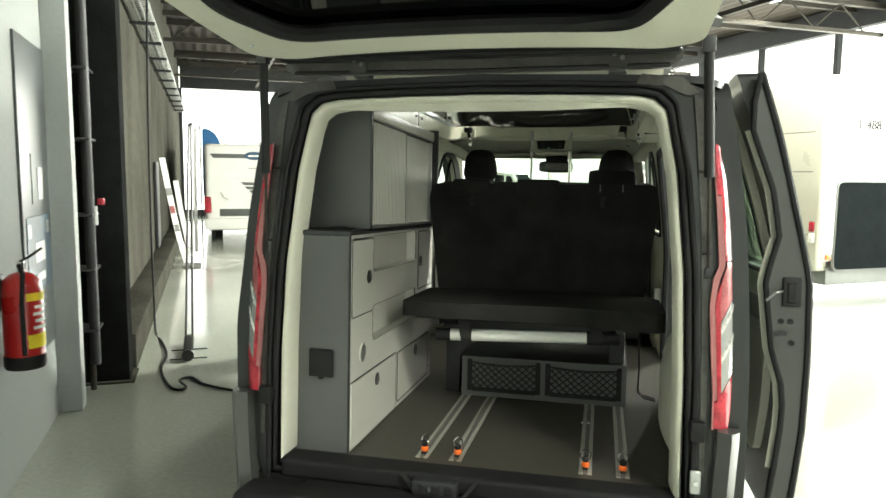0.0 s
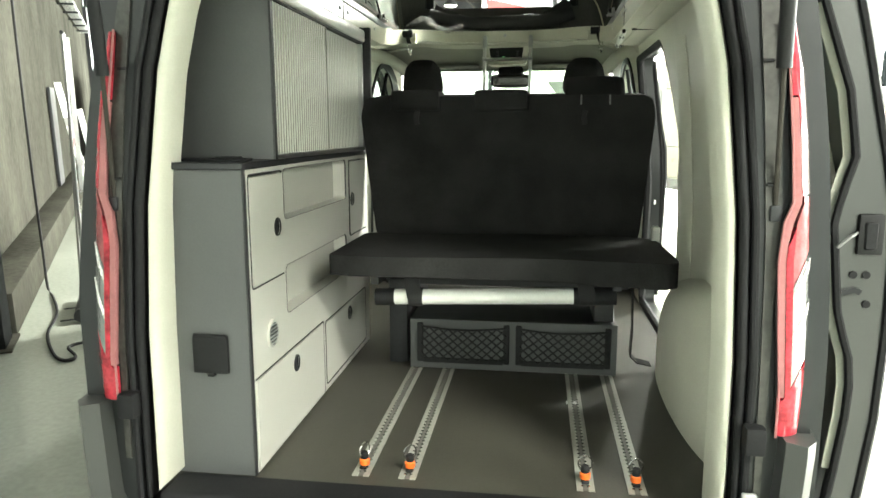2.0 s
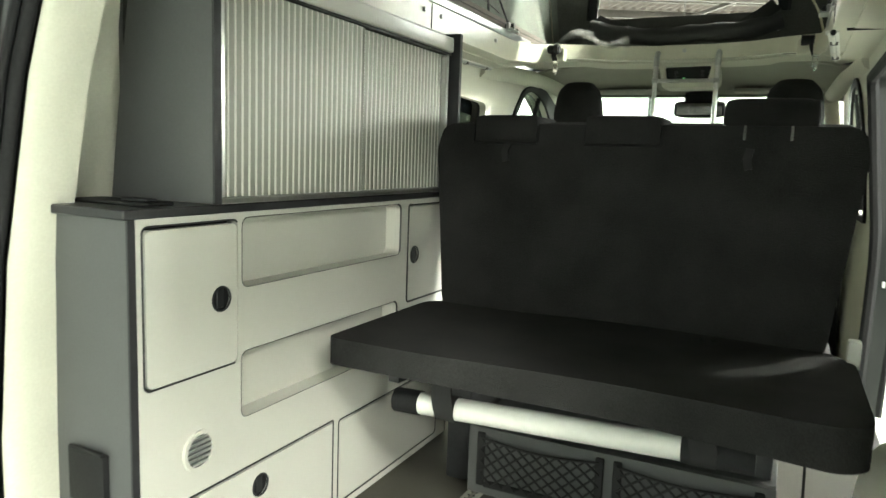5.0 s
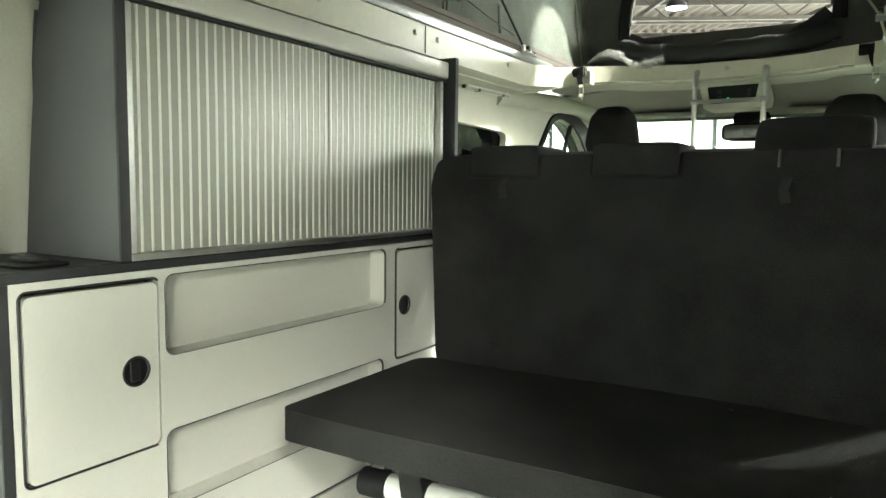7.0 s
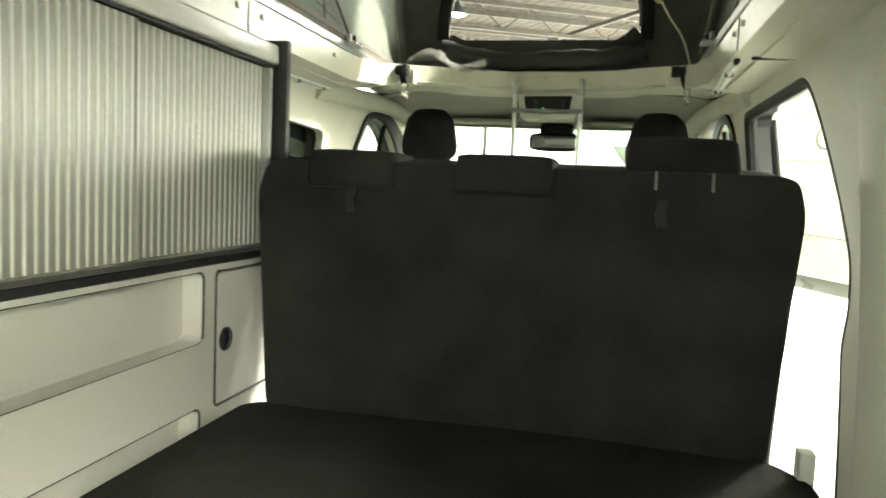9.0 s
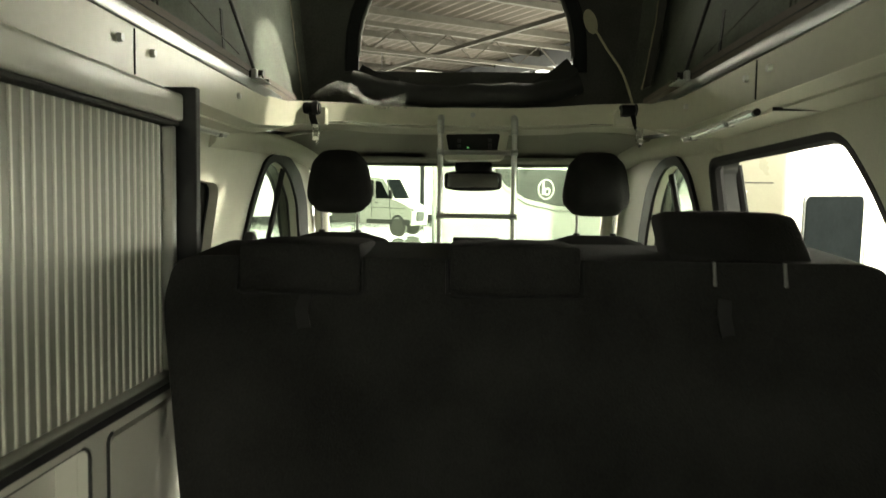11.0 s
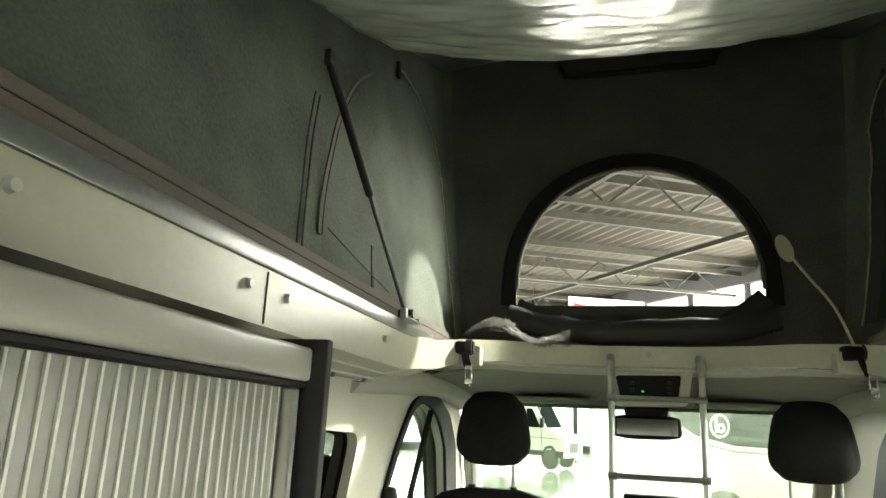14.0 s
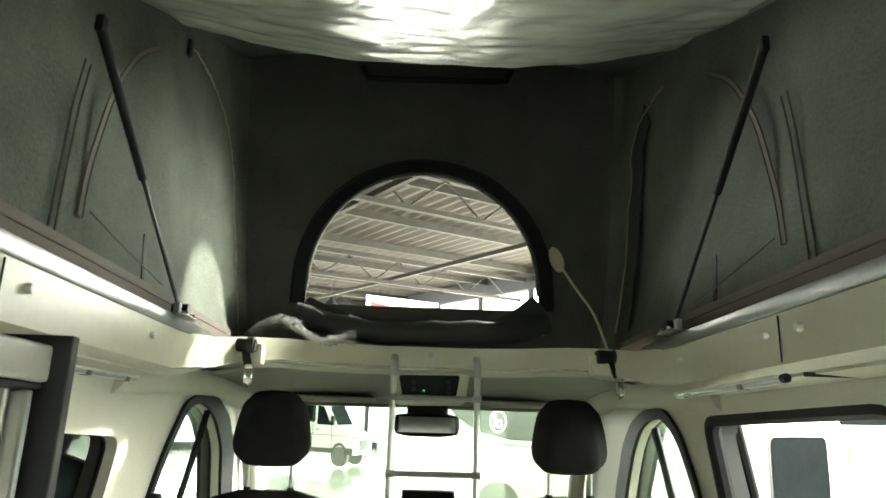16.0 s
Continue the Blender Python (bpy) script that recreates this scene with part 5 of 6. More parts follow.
inner_c = rounded([(-0.064, 2.092), (-0.047, 2.010), (0.152, 2.013), (0.166, 2.096)], 0.012)
con = part("overhead_console", loft([[(x, 5.402, z) for x, z in outer_c], [(0.053 + (x - 0.053) * 0.98, 5.55, z + 0.004) for x, z in outer_c], [(0.053 + (x - 0.053) * 0.9, 5.82, 2.06 + (z - 2.05) * 0.5) for x, z in outer_c]]), CREAM, van, "cream overhead console")
part("console_frame", plate(outer_c, [inner_c], 5.352, 5.401, xz), CREAM, con, "cream console surround")
panel_ = part("control_panel", plate(inner_c, [], 5.372, 5.40, xz), BLACKP, con, "black control panel")
part("sensor_housing", pillow((CX - 0.045, 5.925, 1.955), (CX + 0.135, 5.99, 2.03), 0.02, 0.004), BLACKP, mir, "black sensor housing")
part("led", box((CX + 0.012, 5.366, 2.034), (CX + 0.021, 5.3725, 2.039)), LEDG, panel_)
for x, z in ((-0.03, 2.065), (-0.03, 2.042), (0.1, 2.068), (0.1, 2.048), (0.1, 2.03)):
    part("button", box((CX + x, 5.3665, z - 0.007), (CX + x + 0.016, 5.3725, z + 0.007), 0.002, 1), BLACKST, panel_)

# ---- roof opening: rim, side ceilings
RX = 0.03


def rim_loop(o=0.0):
    h = [(0.62 + o, 2.62 - o), (0.62 + o, 3.4), (0.62 + o, 4.45), (0.605 + o, 4.75), (0.572 + o * 0.9, 4.92 + o * 0.4), (0.46 + o * 0.7, 5.06 + o * 0.7), (0.33 + o * 0.4, 5.16 + o), (0.15, 5.20 + o), (0.0, 5.20 + o)]
    return [(x + RX - CX, y) for x, y in h + [(-x, y) for x, y in reversed(h[:-1])]]


def headz(y):
    """Height of the headliner round the opening: it rises towards the cab."""
    t = max(0.0, min(1.0, (y - 4.5) / 0.65))
    return 2.008 + 0.092 * t * t * (3 - 2 * t)


def rim_wall(z0, z1, o0, o1, th):
    a, b = rim_loop(o0), rim_loop(o1)
    rings = []
    n = len(a)
    bm = bmesh.new()
    c = rim_loop(o0 + th), rim_loop(o1 + th)
    V = []
    for i in range(n):
        h = headz(a[i][1]) - 2.008
        za, zb = z0 + h * (0.99 if z0 > 2.015 else 1.08), z1 + h * (0.99 if z1 < 2.1 else 0.74)
        V.append([bm.verts.new((CX + a[i][0], a[i][1], za)), bm.verts.new((CX + b[i][0], b[i][1], zb)), bm.verts.new((CX + c[1][i][0], c[1][i][1], zb)), bm.verts.new((CX + c[0][i][0], c[0][i][1], za))])
    for i in range(n):
        p, q = V[i], V[(i + 1) % n]
        for k in range(4):
            bm.faces.new((p[k], q[k], q[(k + 1) % 4], p[(k + 1) % 4]))
    return bm


part("roof_rim", rim_wall(2.018, 2.11, 0.0, 0.0, 0.025), CREAMPAINT, van, "cream steel rim of the roof opening", angle=30)
part("rim_lower", rim_wall(2.008, 2.018, 0.06, 0.004, 0.012), CREAM, van, "cream moulding below the rim", angle=50)
cl_out = rounded([(-0.80, 2.405), (0.80, 2.405), (0.79, 5.3), (0.6, 5.6), (-0.6, 5.6), (-0.79, 5.3)], 0.1)
inner = rim_loop(0.055)
part("headliner", plate(cl_out, [inner], 0.0, 0.02, lambda u, v, w: (CX + u, v, headz(v) - 0.012 * (abs(u) / 0.8) ** 6 + w), [3.0, 4.0, 4.5, 4.6, 4.7, 4.8, 4.9, 5.0, 5.1, 5.2], [-0.7, 0.7]), CREAM, van, "cream headliner round the roof opening")
part("roof_skin", plate(rounded([(-0.86, 2.345), (0.86, 2.345), (0.86, 5.4), (-0.86, 5.4)], 0.1), [rim_loop(0.03)], 2.03, 2.055, lambda u, v, w: (CX + u, v, w + 0.09 * max(0.0, min(1.0, (v - 4.5) / 0.7)) - 0.04 * (abs(u) / 0.86) ** 6), [3.0, 4.0, 4.5, 4.7, 4.9, 5.1], [-0.8, -0.7, 0.7, 0.8]), GREYPAINT, van)
for s in (-1, 1):
    for y in ((3.2, 3.64, 3.77, 4.285, 4.7) if s < 0 else (3.4, 3.873, 3.992, 4.42, 4.8)):
        # Steel bolts in flat white: their bright gleam is put into the colour.
        part("rim_bolt", sweep([(RX + s * 0.622, y, 2.075), (RX + s * 0.611, y, 2.075)], [0.009, 0.007], 12), TUBEW, van)
    yj = 3.70 if s < 0 else 3.944
    part("rim_joint", box((RX + s * 0.62 - 0.002, yj - 0.0015, 2.022), (RX + s * 0.62 + 0.002, yj + 0.0015, 2.106)), BLACKP, van)
part("headliner_joint", box((0.685, 3.938, 1.998), (0.80, 3.942, 2.006)), BLACKP, van)
for x in (-0.23, 0.049, 0.326):
    part("rim_bolt", sweep([(x, 5.205, 2.150), (x, 5.192, 2.150)], 0.010, 10), SILV, van)
for a, b in (((0.650, 3.94, 1.994), (0.688, 4.56, 1.996)), ((-0.734, 4.20, 1.994), (-0.720, 4.56, 1.996))):
    a, b = Vector(a), Vector(b)
    ls = part("light_strip", sweep([a, b], 0.0065, 8), SILV, van, "slim silver ceiling light strip")
    part("diffuser", strip([a + (b - a) * 0.02 + Vector((0, 0, 0.004)), a + (b - a) * 0.98 + Vector((0, 0, 0.004))], (1, 0, 0), 0.030, 0.006), TUBEW, ls, "pale strip diffuser")
    for k in (0.3, 0.85):
        part("clip", box(a + (b - a) * k - Vector((0.012, 0.007, 0.010)), a + (b - a) * k + Vector((0.012, 0.007, 0.006)), 0.002, 1), POSTM, ls)
    part("end_cap", sweep([a - (b - a) * 0.012, a + (b - a) * 0.012], 0.0085, 8), BLACKP, ls)
    part("lens", strip([a + (b - a) * 0.05 - Vector((0, 0, 0.0075)), a + (b - a) * 0.95 - Vector((0, 0, 0.0075))], (1, 0, 0), 0.007, 0.002), TUBEW, ls)
for s in (-1, 1):
    r = part("seat_belt_reel", pillow((CX + s * 0.80 - 0.02, 4.985, 1.56), (CX + s * 0.80 + 0.02, 5.035, 1.68), 0.012, 0.003), BLACKP, van, "black belt guide on the pillar")
    part("webbing", strip([(CX + s * 0.785, 5.01, 1.60), (CX + s * 0.80, 5.0, 1.2), (CX + s * 0.80, 4.98, 0.9)], (0, 1, 0), 0.045, 0.004), WEB, r)
    part("buckle", box((CX + s * 0.775 - 0.01, 4.99, 1.52), (CX + s * 0.775 + 0.01, 5.035, 1.545), 0.004), CHROME, r)

# ================================================================ POP-UP ROOF
pop = thing("pop_up_roof", (CX, 3.9, 2.1), True, "raised pop-up roof with dark canvas and an arched window", "pop-up roof")


def roofz(y):
    return 2.22 + (y - 2.25) * 0.375


part("roof_shell", shell(lambda a, b: (CX + (a - 0.5) * 1.62, 2.2 + 3.3 * b, roofz(2.2 + 3.3 * b) + 0.05 - 0.06 * (2 * a - 1) ** 4), 16, 12, 0.03), LAMG, pop, "dark grey roof shell")
for s in (-1, 1):
    part("alloy_rail", box((RX + s * 0.645 - 0.03, 2.6, 2.1105), (RX + s * 0.645 + 0.03, 4.72, 2.142), 0.004), RAILB, pop, "bright aluminium canvas rail")
    def canv(a, b, s=s, d0=0.0, d1=2.6):
        R, L = 0.07, 2.75
        d = d0 + (d1 - d0) * a
        e = d / 2.9
        fold = (0.010 * math.sin(9 * e + 4 * b) + 0.005 * math.sin(31 * e + 2 * b)) * math.sin(math.pi * b) ** 0.5
        xs = 0.665 + 0.10 * b + 0.03 * math.sin(math.pi * b) + fold
        if d < L:
            x, y = xs, 2.47 + d
        else:
            q = min(1.5708, (d - L) / R)
            x, y = xs - R * (1 - math.cos(q)) - max(0.0, d - L - R * 1.5708), 2.47 + L + R * math.sin(q)
        return (RX + s * x, y, 2.145 + (roofz(min(y, 5.28)) + 0.035 - 2.145) * b)
    part("side_canvas", shell(lambda a, b: canv(a, b, s, 0.0, 2.815), 60, 20, 0.004), CANVAS, pop, "grey canvas side wall")
    part("corner_canvas", shell(lambda a, b: canv(a, b, s, 2.81, 2.95), 14, 20, 0.004), CANVASD, pop, "canvas corner with its shade in the colour")
    part("canvas_hem", strip([(RX + s * 0.652, 2.5, 2.168), (RX + s * 0.652, 5.05, 2.168)], (0, 0, 1), 0.054, 0.006), HEM, pop, "stitched hem")
    part("hem_stitching", sweep([(RX + s * 0.648, 2.5, 2.176), (RX + s * 0.648, 5.05, 2.176)], 0.0016, 4), CANVASD, pop)
    for pts in ([(4.06, 2.614), (4.018, 2.496), (3.975, 2.377), (3.927, 2.267), (3.895, 2.20)], [(4.42, 2.86), (4.298, 2.767), (4.186, 2.615), (4.107, 2.464), (4.051, 2.358), (4.005, 2.26)]):
        for dy in ((-0.012, 0.012) if pts[0][0] < 4.1 else (0.0,)):
            bs_ = [(y + dy, z, (z - 2.145) / (roofz(y) - 2.11)) for y, z in pts]
            line = smoothed([Vector((RX + s * (0.653 + 0.10 * b + 0.03 * math.sin(math.pi * b)), y, z)) for y, z, b in bs_], 6)
            part("canvas_seam", sweep(line, 0.0022, 5) if dy else strip(line, (0, 1, 0), 0.011, 0.004), CANVASD if dy else HEM, pop)
            if not dy:
                part("canvas_seam", sweep([p + Vector((-s * 0.003, 0.011, 0)) for p in line], 0.0016, 4), CANVASD, pop)
                if s < 0:
                    part("seam_tab", box(line[0] + Vector((-0.006, 0.20, 0.10)), line[0] + Vector((0.006, 0.225, 0.155)), 0.003, 1), BLACKP, pop)
    part("canvas_seam", sweep([(RX + s * 0.668, 4.02, 2.275), (RX + s * 0.664, 4.20, 2.245), (RX + s * 0.660, 4.42, 2.215)], 0.0016, 4), CANVASD, pop)
    part("canvas_notch", strip([(RX + s * 0.662, 4.30, 2.20), (RX + s * 0.668, 4.30, 2.27), (RX + s * 0.672, 4.305, 2.31)], (0, 1, 0), 0.016, 0.003), SEAL, pop)
    a, b = (Vector((-0.582, 4.43, 2.150)), Vector((-0.582, 3.835, 2.56))) if s < 0 else (Vector((0.642, 4.442, 2.155)), Vector((0.642, 3.886, 2.615)))
    m = a.lerp(b, 0.55)
    g = part("gas_strut", sweep([m, b], 0.0095, 10), BLACKP, pop, "black gas strut")
    part("rod", sweep([a, m], 0.005, 8), BLACKST, g)
    part("foot_bracket", box(a - Vector((0.028, 0.045, 0.012)), a + Vector((0.028, 0.045, -0.007)), 0.002, 1), SILV, g, "steel foot plate")
    for dy in (-0.028, 0.028):
        part("foot_ear", box(a + Vector((-0.006, dy - 0.010, -0.008)), a + Vector((0.010, dy + 0.010, 0.020)), 0.003, 1), SILV, g)
        part("foot_screw", sweep([a + Vector((s * -0.02, dy, -0.008)), a + Vector((s * -0.02, dy, 0.0))], 0.007, 8), CHROME, g)
    part("foot_ball", sweep([a - Vector((0.02, 0, -0.01)), a + Vector((0.02, 0, 0.01))], 0.012, 8), BLACKST, g)
    part("head_bracket", box(b - Vector((0.008, 0.01, 0.01)), b + Vector((0.008, 0.01, 0.022)), 0.004), SEAL, g)

# front canvas with an arched window
WB, WT, WX = 2.335, 2.866, 0.437
archw = [(XC + 0.01 + WX * math.cos(radians(a)), WB + 0.06 + (WT - WB - 0.06) * math.sin(radians(a)) ** 0.92) for a in range(0, 181, 9)]
archw = [(XC + 0.01 + WX, WB)] + archw + [(XC + 0.01 - WX, WB)]
FRY = 5.288


def fmap(u, v, w):
    return (u, FRY + 0.004 + w, v)


def fw(v):
    b = (v - 2.145) / 1.2
    return 0.56 + 0.10 * b + 0.03 * math.sin(math.pi * min(1, max(0, b)))


fo = [(RX + fw(z), z) for z in (2.12, 2.4, 2.7, 3.0, 3.41)] + [(RX - fw(z), z) for z in (3.41, 3.0, 2.7, 2.4, 2.12)]
part("front_canvas", plate(fo, [archw], 0.0, 0.004, fmap, [2.3, 2.6, 2.9, 3.1], [-0.5, 0.5]), CANVASD, pop, "canvas front with an arched opening, its shade in the colour")


def arch_grown(k, j):
    return [(XC + 0.01 + (u - XC - 0.01) * k, WB + (v - WB) * j) for u, v in archw]


part("window_border", plate(arch_grown(1.10, 1.09), [arch_grown(0.995, 0.995)], -0.012, -0.002, fmap), SEAL, pop, "padded dark window border")
wf = part("window_frame", sweep([fmap(u, v, -0.004) for u, v in archw[1:-1]], 0.010, 8, sx=1.0), CANVASD, pop, "padded window rim")
part("zip", sweep([fmap(XC + 0.01 + (u - XC - 0.01) * 1.115, WB + (v - WB) * 1.10, -0.008) for u, v in archw], 0.006, 5), BLACKP, pop, "black window zip")
flap = part("rolled_flap", sweep([(XC + 0.01 + x, FRY - 0.035 - 0.01 * math.sin(9 * x), 2.235 + 0.05 * (abs(x) / 0.45) ** 3 + 0.004 * math.sin(14 * x)) for x in [-0.46 + 0.046 * k for k in range(21)]], [0.044 + 0.004 * math.sin(1.9 * k) for k in range(21)], 12), FLAPC, pop, "rolled-down window flap")
part("flap_corner", strip([(XC + 0.30, FRY - 0.05, 2.26), (XC + 0.38, FRY - 0.045, 2.31), (XC + 0.44, FRY - 0.03, 2.36)], (0, 0.3, 1), 0.07, 0.012), FLAPC, pop)
part("flap_corner", strip([(XC - 0.42, FRY - 0.03, 2.33), (XC - 0.36, FRY - 0.045, 2.30), (XC - 0.26, FRY - 0.05, 2.27)], (0, 0.3, 1), 0.06, 0.012), FLAPC, pop)
part("zip_pull", box((XC + 0.445, FRY - 0.03, 2.24), (XC + 0.462, FRY - 0.02, 2.30), 0.003), SILV, pop)
def frayed(pts, r):
    """A seam with a ragged edge."""
    line = smoothed([Vector(p) for p in pts], 14)
    return sweep([p + Vector((0.004 * noise.noise(p * 60), 0, 0.004 * noise.noise(p * 45 + Vector((3, 1, 2))))) for p in line], [r * (0.55 + 0.9 * abs(noise.noise(p * 70))) for p in line], 5)


def on_canvas(s, y, z, off=0.004):
    """A point just inside the side canvas."""
    b = (z - 2.145) / (roofz(y) + 0.035 - 2.145)
    return Vector((RX + s * (0.665 + 0.10 * b + 0.03 * math.sin(math.pi * b) - off), y, z))


tear = [(4.76, 3.005), (4.853, 3.0), (4.99, 2.985), (5.06, 2.94), (5.10, 2.89), (5.085, 2.82), (5.09, 2.744), (5.105, 2.69), (5.09, 2.5), (5.11, 2.24)]
part("corner_seam", frayed([on_canvas(1, y, z, 0.022) for y, z in tear], 0.0045), FRAY, pop, "frayed pale seam")
# Dark strip over the canvas paints the shade where the fold recedes.
part("dark_fold", strip(smoothed([on_canvas(1, y - 0.062, z, 0.018) for y, z in tear[2:]], 6), (0, 1, 0), 0.12, 0.004), FLAPC, pop, "dark strip for the shade in the fold behind the seam")
part("corner_seam", frayed([on_canvas(-1, y, z, 0.014) for y, z in ((4.64, 3.0), (4.775, 3.01), (4.97, 2.98), (5.10, 2.91), (5.18, 2.78), (5.205, 2.60), (5.21, 2.40), (5.20, 2.20))], 0.0035), FRAY, pop)
part("pull_cord", sweep(smoothed([Vector((0.52, 5.2, 2.49)), Vector((0.56, 5.15, 2.40)), Vector((0.62, 5.13, 2.30)), Vector((0.66, 5.1, 2.16))]), 0.005, 5), IVORY, pop, "pale pull cord")
part("cord_tag", plate([(0.505 + 0.026 * math.cos(q) - 0.012 * math.sin(q), 2.52 + 0.048 * math.sin(q)) for q in [k * math.pi / 10 for k in range(20)]], [], 5.212, 5.217, xz), IVORY, pop, "pale oval tag")
gh = part("grab_handle", sweep([(-0.26, FRY - 0.01, 3.31), (-0.235, FRY - 0.05, 3.245), (-0.19, FRY - 0.06, 3.235), (0.27, FRY - 0.06, 3.245), (0.315, FRY - 0.05, 3.255), (0.34, FRY - 0.01, 3.32)], 0.013, 8), BLACKP, pop, "black grab handle")

# bed base raised under the roof, still in its wrapping
def bed(a, b):
    x = (a - 0.5) * 1.34
    y = 2.75 + 1.68 * b
    sag = 0.07 * (1 - (2 * a - 1) ** 2) * (0.4 + 0.6 * b)
    wr = 0.010 * noise.noise(Vector((x * 5, y * 9, 1.3))) + 0.006 * noise.noise(Vector((x * 12, y * 22, 4)))
    return (CX + x, y + 0.03 * (1 - (2 * a - 1) ** 2) * b, roofz(y) - 0.10 - sag + wr)


bedob = thing("roof_bed", (CX, 3.6, 2.5), True, "raised roof bed base wrapped in shiny plastic film", "bed")
part("base", shell(bed, 80, 90, -0.05), PLASTW, bedob)
for a in (0.0, 1.0):
    part("side_batten", sweep([Vector(bed(a, k / 12)) + Vector((0, 0, 0.012)) for k in range(13)], 0.014, 6), LAMG, bedob)

# ================================================================ THINGS IN THE VAN
# ---- latches and plastic on the rim
def latch(x, flip):
    l = thing("roof_latch", (x, 4.92, 2.03), True, "black roof latch with a hanging steel hook", "latch", group="roof latches")
    part("body", join(sweep([(x - 0.036, 4.885, 2.128), (x + 0.034, 4.885, 2.128)], 0.020, 14), box((x - 0.036, 4.885, 2.108), (x - 0.006, 4.93, 2.150), 0.006, 2)), BLACKP, l)
    part("roller", sweep([(x + 0.010, 4.878, 2.128), (x + 0.030, 4.878, 2.128)], 0.025, 14), BLACKST, l)
    part("mount", box((x - 0.05, 4.90, 2.075), (x + 0.05, 4.955, 2.135), 0.006), CREAMPAINT, l)
    part("strap", strip([(x + 0.005, 4.88, 2.12), (x + 0.012, 4.868, 2.09), (x + 0.02, 4.868, 2.065)], (1, 0, 0), 0.024, 0.008), BLACKP, l)
    part("buckle", join(box((x + 0.012, 4.858, 2.018), (x + 0.017, 4.868, 2.068), 0.002, 1), box((x + 0.031, 4.858, 2.018), (x + 0.036, 4.868, 2.068), 0.002, 1), box((x + 0.012, 4.857, 2.012), (x + 0.036, 4.869, 2.028), 0.002, 1), box((x + 0.012, 4.857, 2.056), (x + 0.036, 4.869, 2.070), 0.002, 1)), CHROME, l, "bright steel buckle")
    part("hook", sweep([(x + 0.024, 4.862, 2.03), (x + 0.030, 4.862, 2.008), (x + 0.022, 4.866, 2.002)], 0.005, 6), CHROME, l)


latch(-0.528, 1)
latch(0.60, -1)
def wrap_sheet(a, b):
    """A crumpled band of film that arches over the rim, with a loose tail."""
    p = Vector((a * 9, b * 2.2, 0.0))
    fade = min(1.0, a * 9, (1 - a) * 9)
    top = 2.185 + 0.075 * math.sin(math.pi * min(1.0, a / 0.66)) ** 1.1 + 0.035 * max(0.0, (a - 0.72) / 0.28) ** 1.3
    low = top - (0.036 if a < 0.6 else 0.05 - 0.03 * math.sin(math.pi * (a - 0.6) / 0.4)) + 0.012 * noise.noise(p * 0.8)
    crease = abs(noise.noise(p * 2.3 + Vector((0, 0, 7)))) + 0.9 * abs(noise.noise(p * 5.3)) + 0.5 * abs(noise.noise(p * 11))
    return (-0.60 + 0.39 * a, 5.10 + 0.05 * b + 0.030 * crease * fade, top + (low - top) * b + 0.020 * (crease - 0.3) * fade)


solid("plastic_wrap", shell(wrap_sheet, 110, 16, 0.0015), FILMG, "crumpled clear plastic wrap lying on the roof rim", "plastic wrap", m=VAN, smooth=False)

# ---- ladder
lad = thing("roof_ladder", (0.07, 5.17, 1.48), True, "slim aluminium ladder hooked on the roof rim", "ladder")
for x in (-0.077, 0.213):
    part("rail", sweep([(x, 5.165, 1.49), (x, 5.165, 2.09)], 0.011, 10), ALU, lad)
    part("foot_cap", sweep([(x, 5.165, 1.475), (x, 5.165, 1.50)], 0.014, 10), TUBEW, lad)
    part("hook", sweep([(x, 5.165, 2.07), (x, 5.17, 2.12), (x, 5.20, 2.14)], 0.014, 8), SILV, lad)
for z in (2.0, 1.75, 1.52):
    part("rung", sweep([(-0.077, 5.165, z), (0.213, 5.165, z)], 0.009, 8), ALU, lad)
    for x in (-0.077, 0.213):
        part("clamp", sweep([(x - 0.014, 5.165, z), (x + 0.014, 5.165, z)], 0.015, 8), SILV, lad)


# ---- front seats
def front_seat(x):
    s = thing("front_seat", (x, 5.35, 0.5), True, "black fabric front seat with a tall headrest on chrome posts", "seat", group="front seats")
    part("headrest", pillow((x - 0.127, 5.25, 1.765), (x + 0.127, 5.36, 2.005), 0.055, 0.012, 12), FABRIC, s)
    for v in s.children[0].data.vertices:
        k = max(0.0, (v.co.z + 0.5 - 1.84) / 0.16)
        v.co.x *= 1 - 0.19 * k
    for dx in (-0.075, 0.075):
        part("headrest_post", sweep([(x + dx, 5.31, 1.65), (x + dx, 5.30, 1.80)], 0.006, 8), SILV, s)
        part("post_collar", sweep([(x + dx, 5.31, 1.665), (x + dx, 5.31, 1.685)], 0.014, 8), BLACKP, s)

    def ring(z, w, y, d, n=20):
        return [(x + w * math.copysign(abs(math.cos(k * 2 * math.pi / n)) ** 0.6, math.cos(k * 2 * math.pi / n)), y + d * math.copysign(abs(math.sin(k * 2 * math.pi / n)) ** 0.6, math.sin(k * 2 * math.pi / n)), z) for k in range(n)]
    part("backrest", loft([ring(0.95, 0.25, 5.45, 0.09), ring(1.2, 0.27, 5.40, 0.09), ring(1.4, 0.285, 5.36, 0.085), ring(1.52, 0.28, 5.34, 0.08), ring(1.6, 0.25, 5.325, 0.07), ring(1.65, 0.19, 5.315, 0.055), ring(1.675, 0.10, 5.31, 0.03)]), FABRIC, s)
    part("cushion", pillow((x - 0.26, 5.42, 0.86), (x + 0.26, 5.95, 1.02), 0.06, 0.02), FABRIC, s)
    part("pedestal", box((x - 0.2, 5.45, 0.5), (x + 0.2, 5.85, 0.87), 0.01), BLACKP, s)


front_seat(-0.50)
front_seat(0.56)

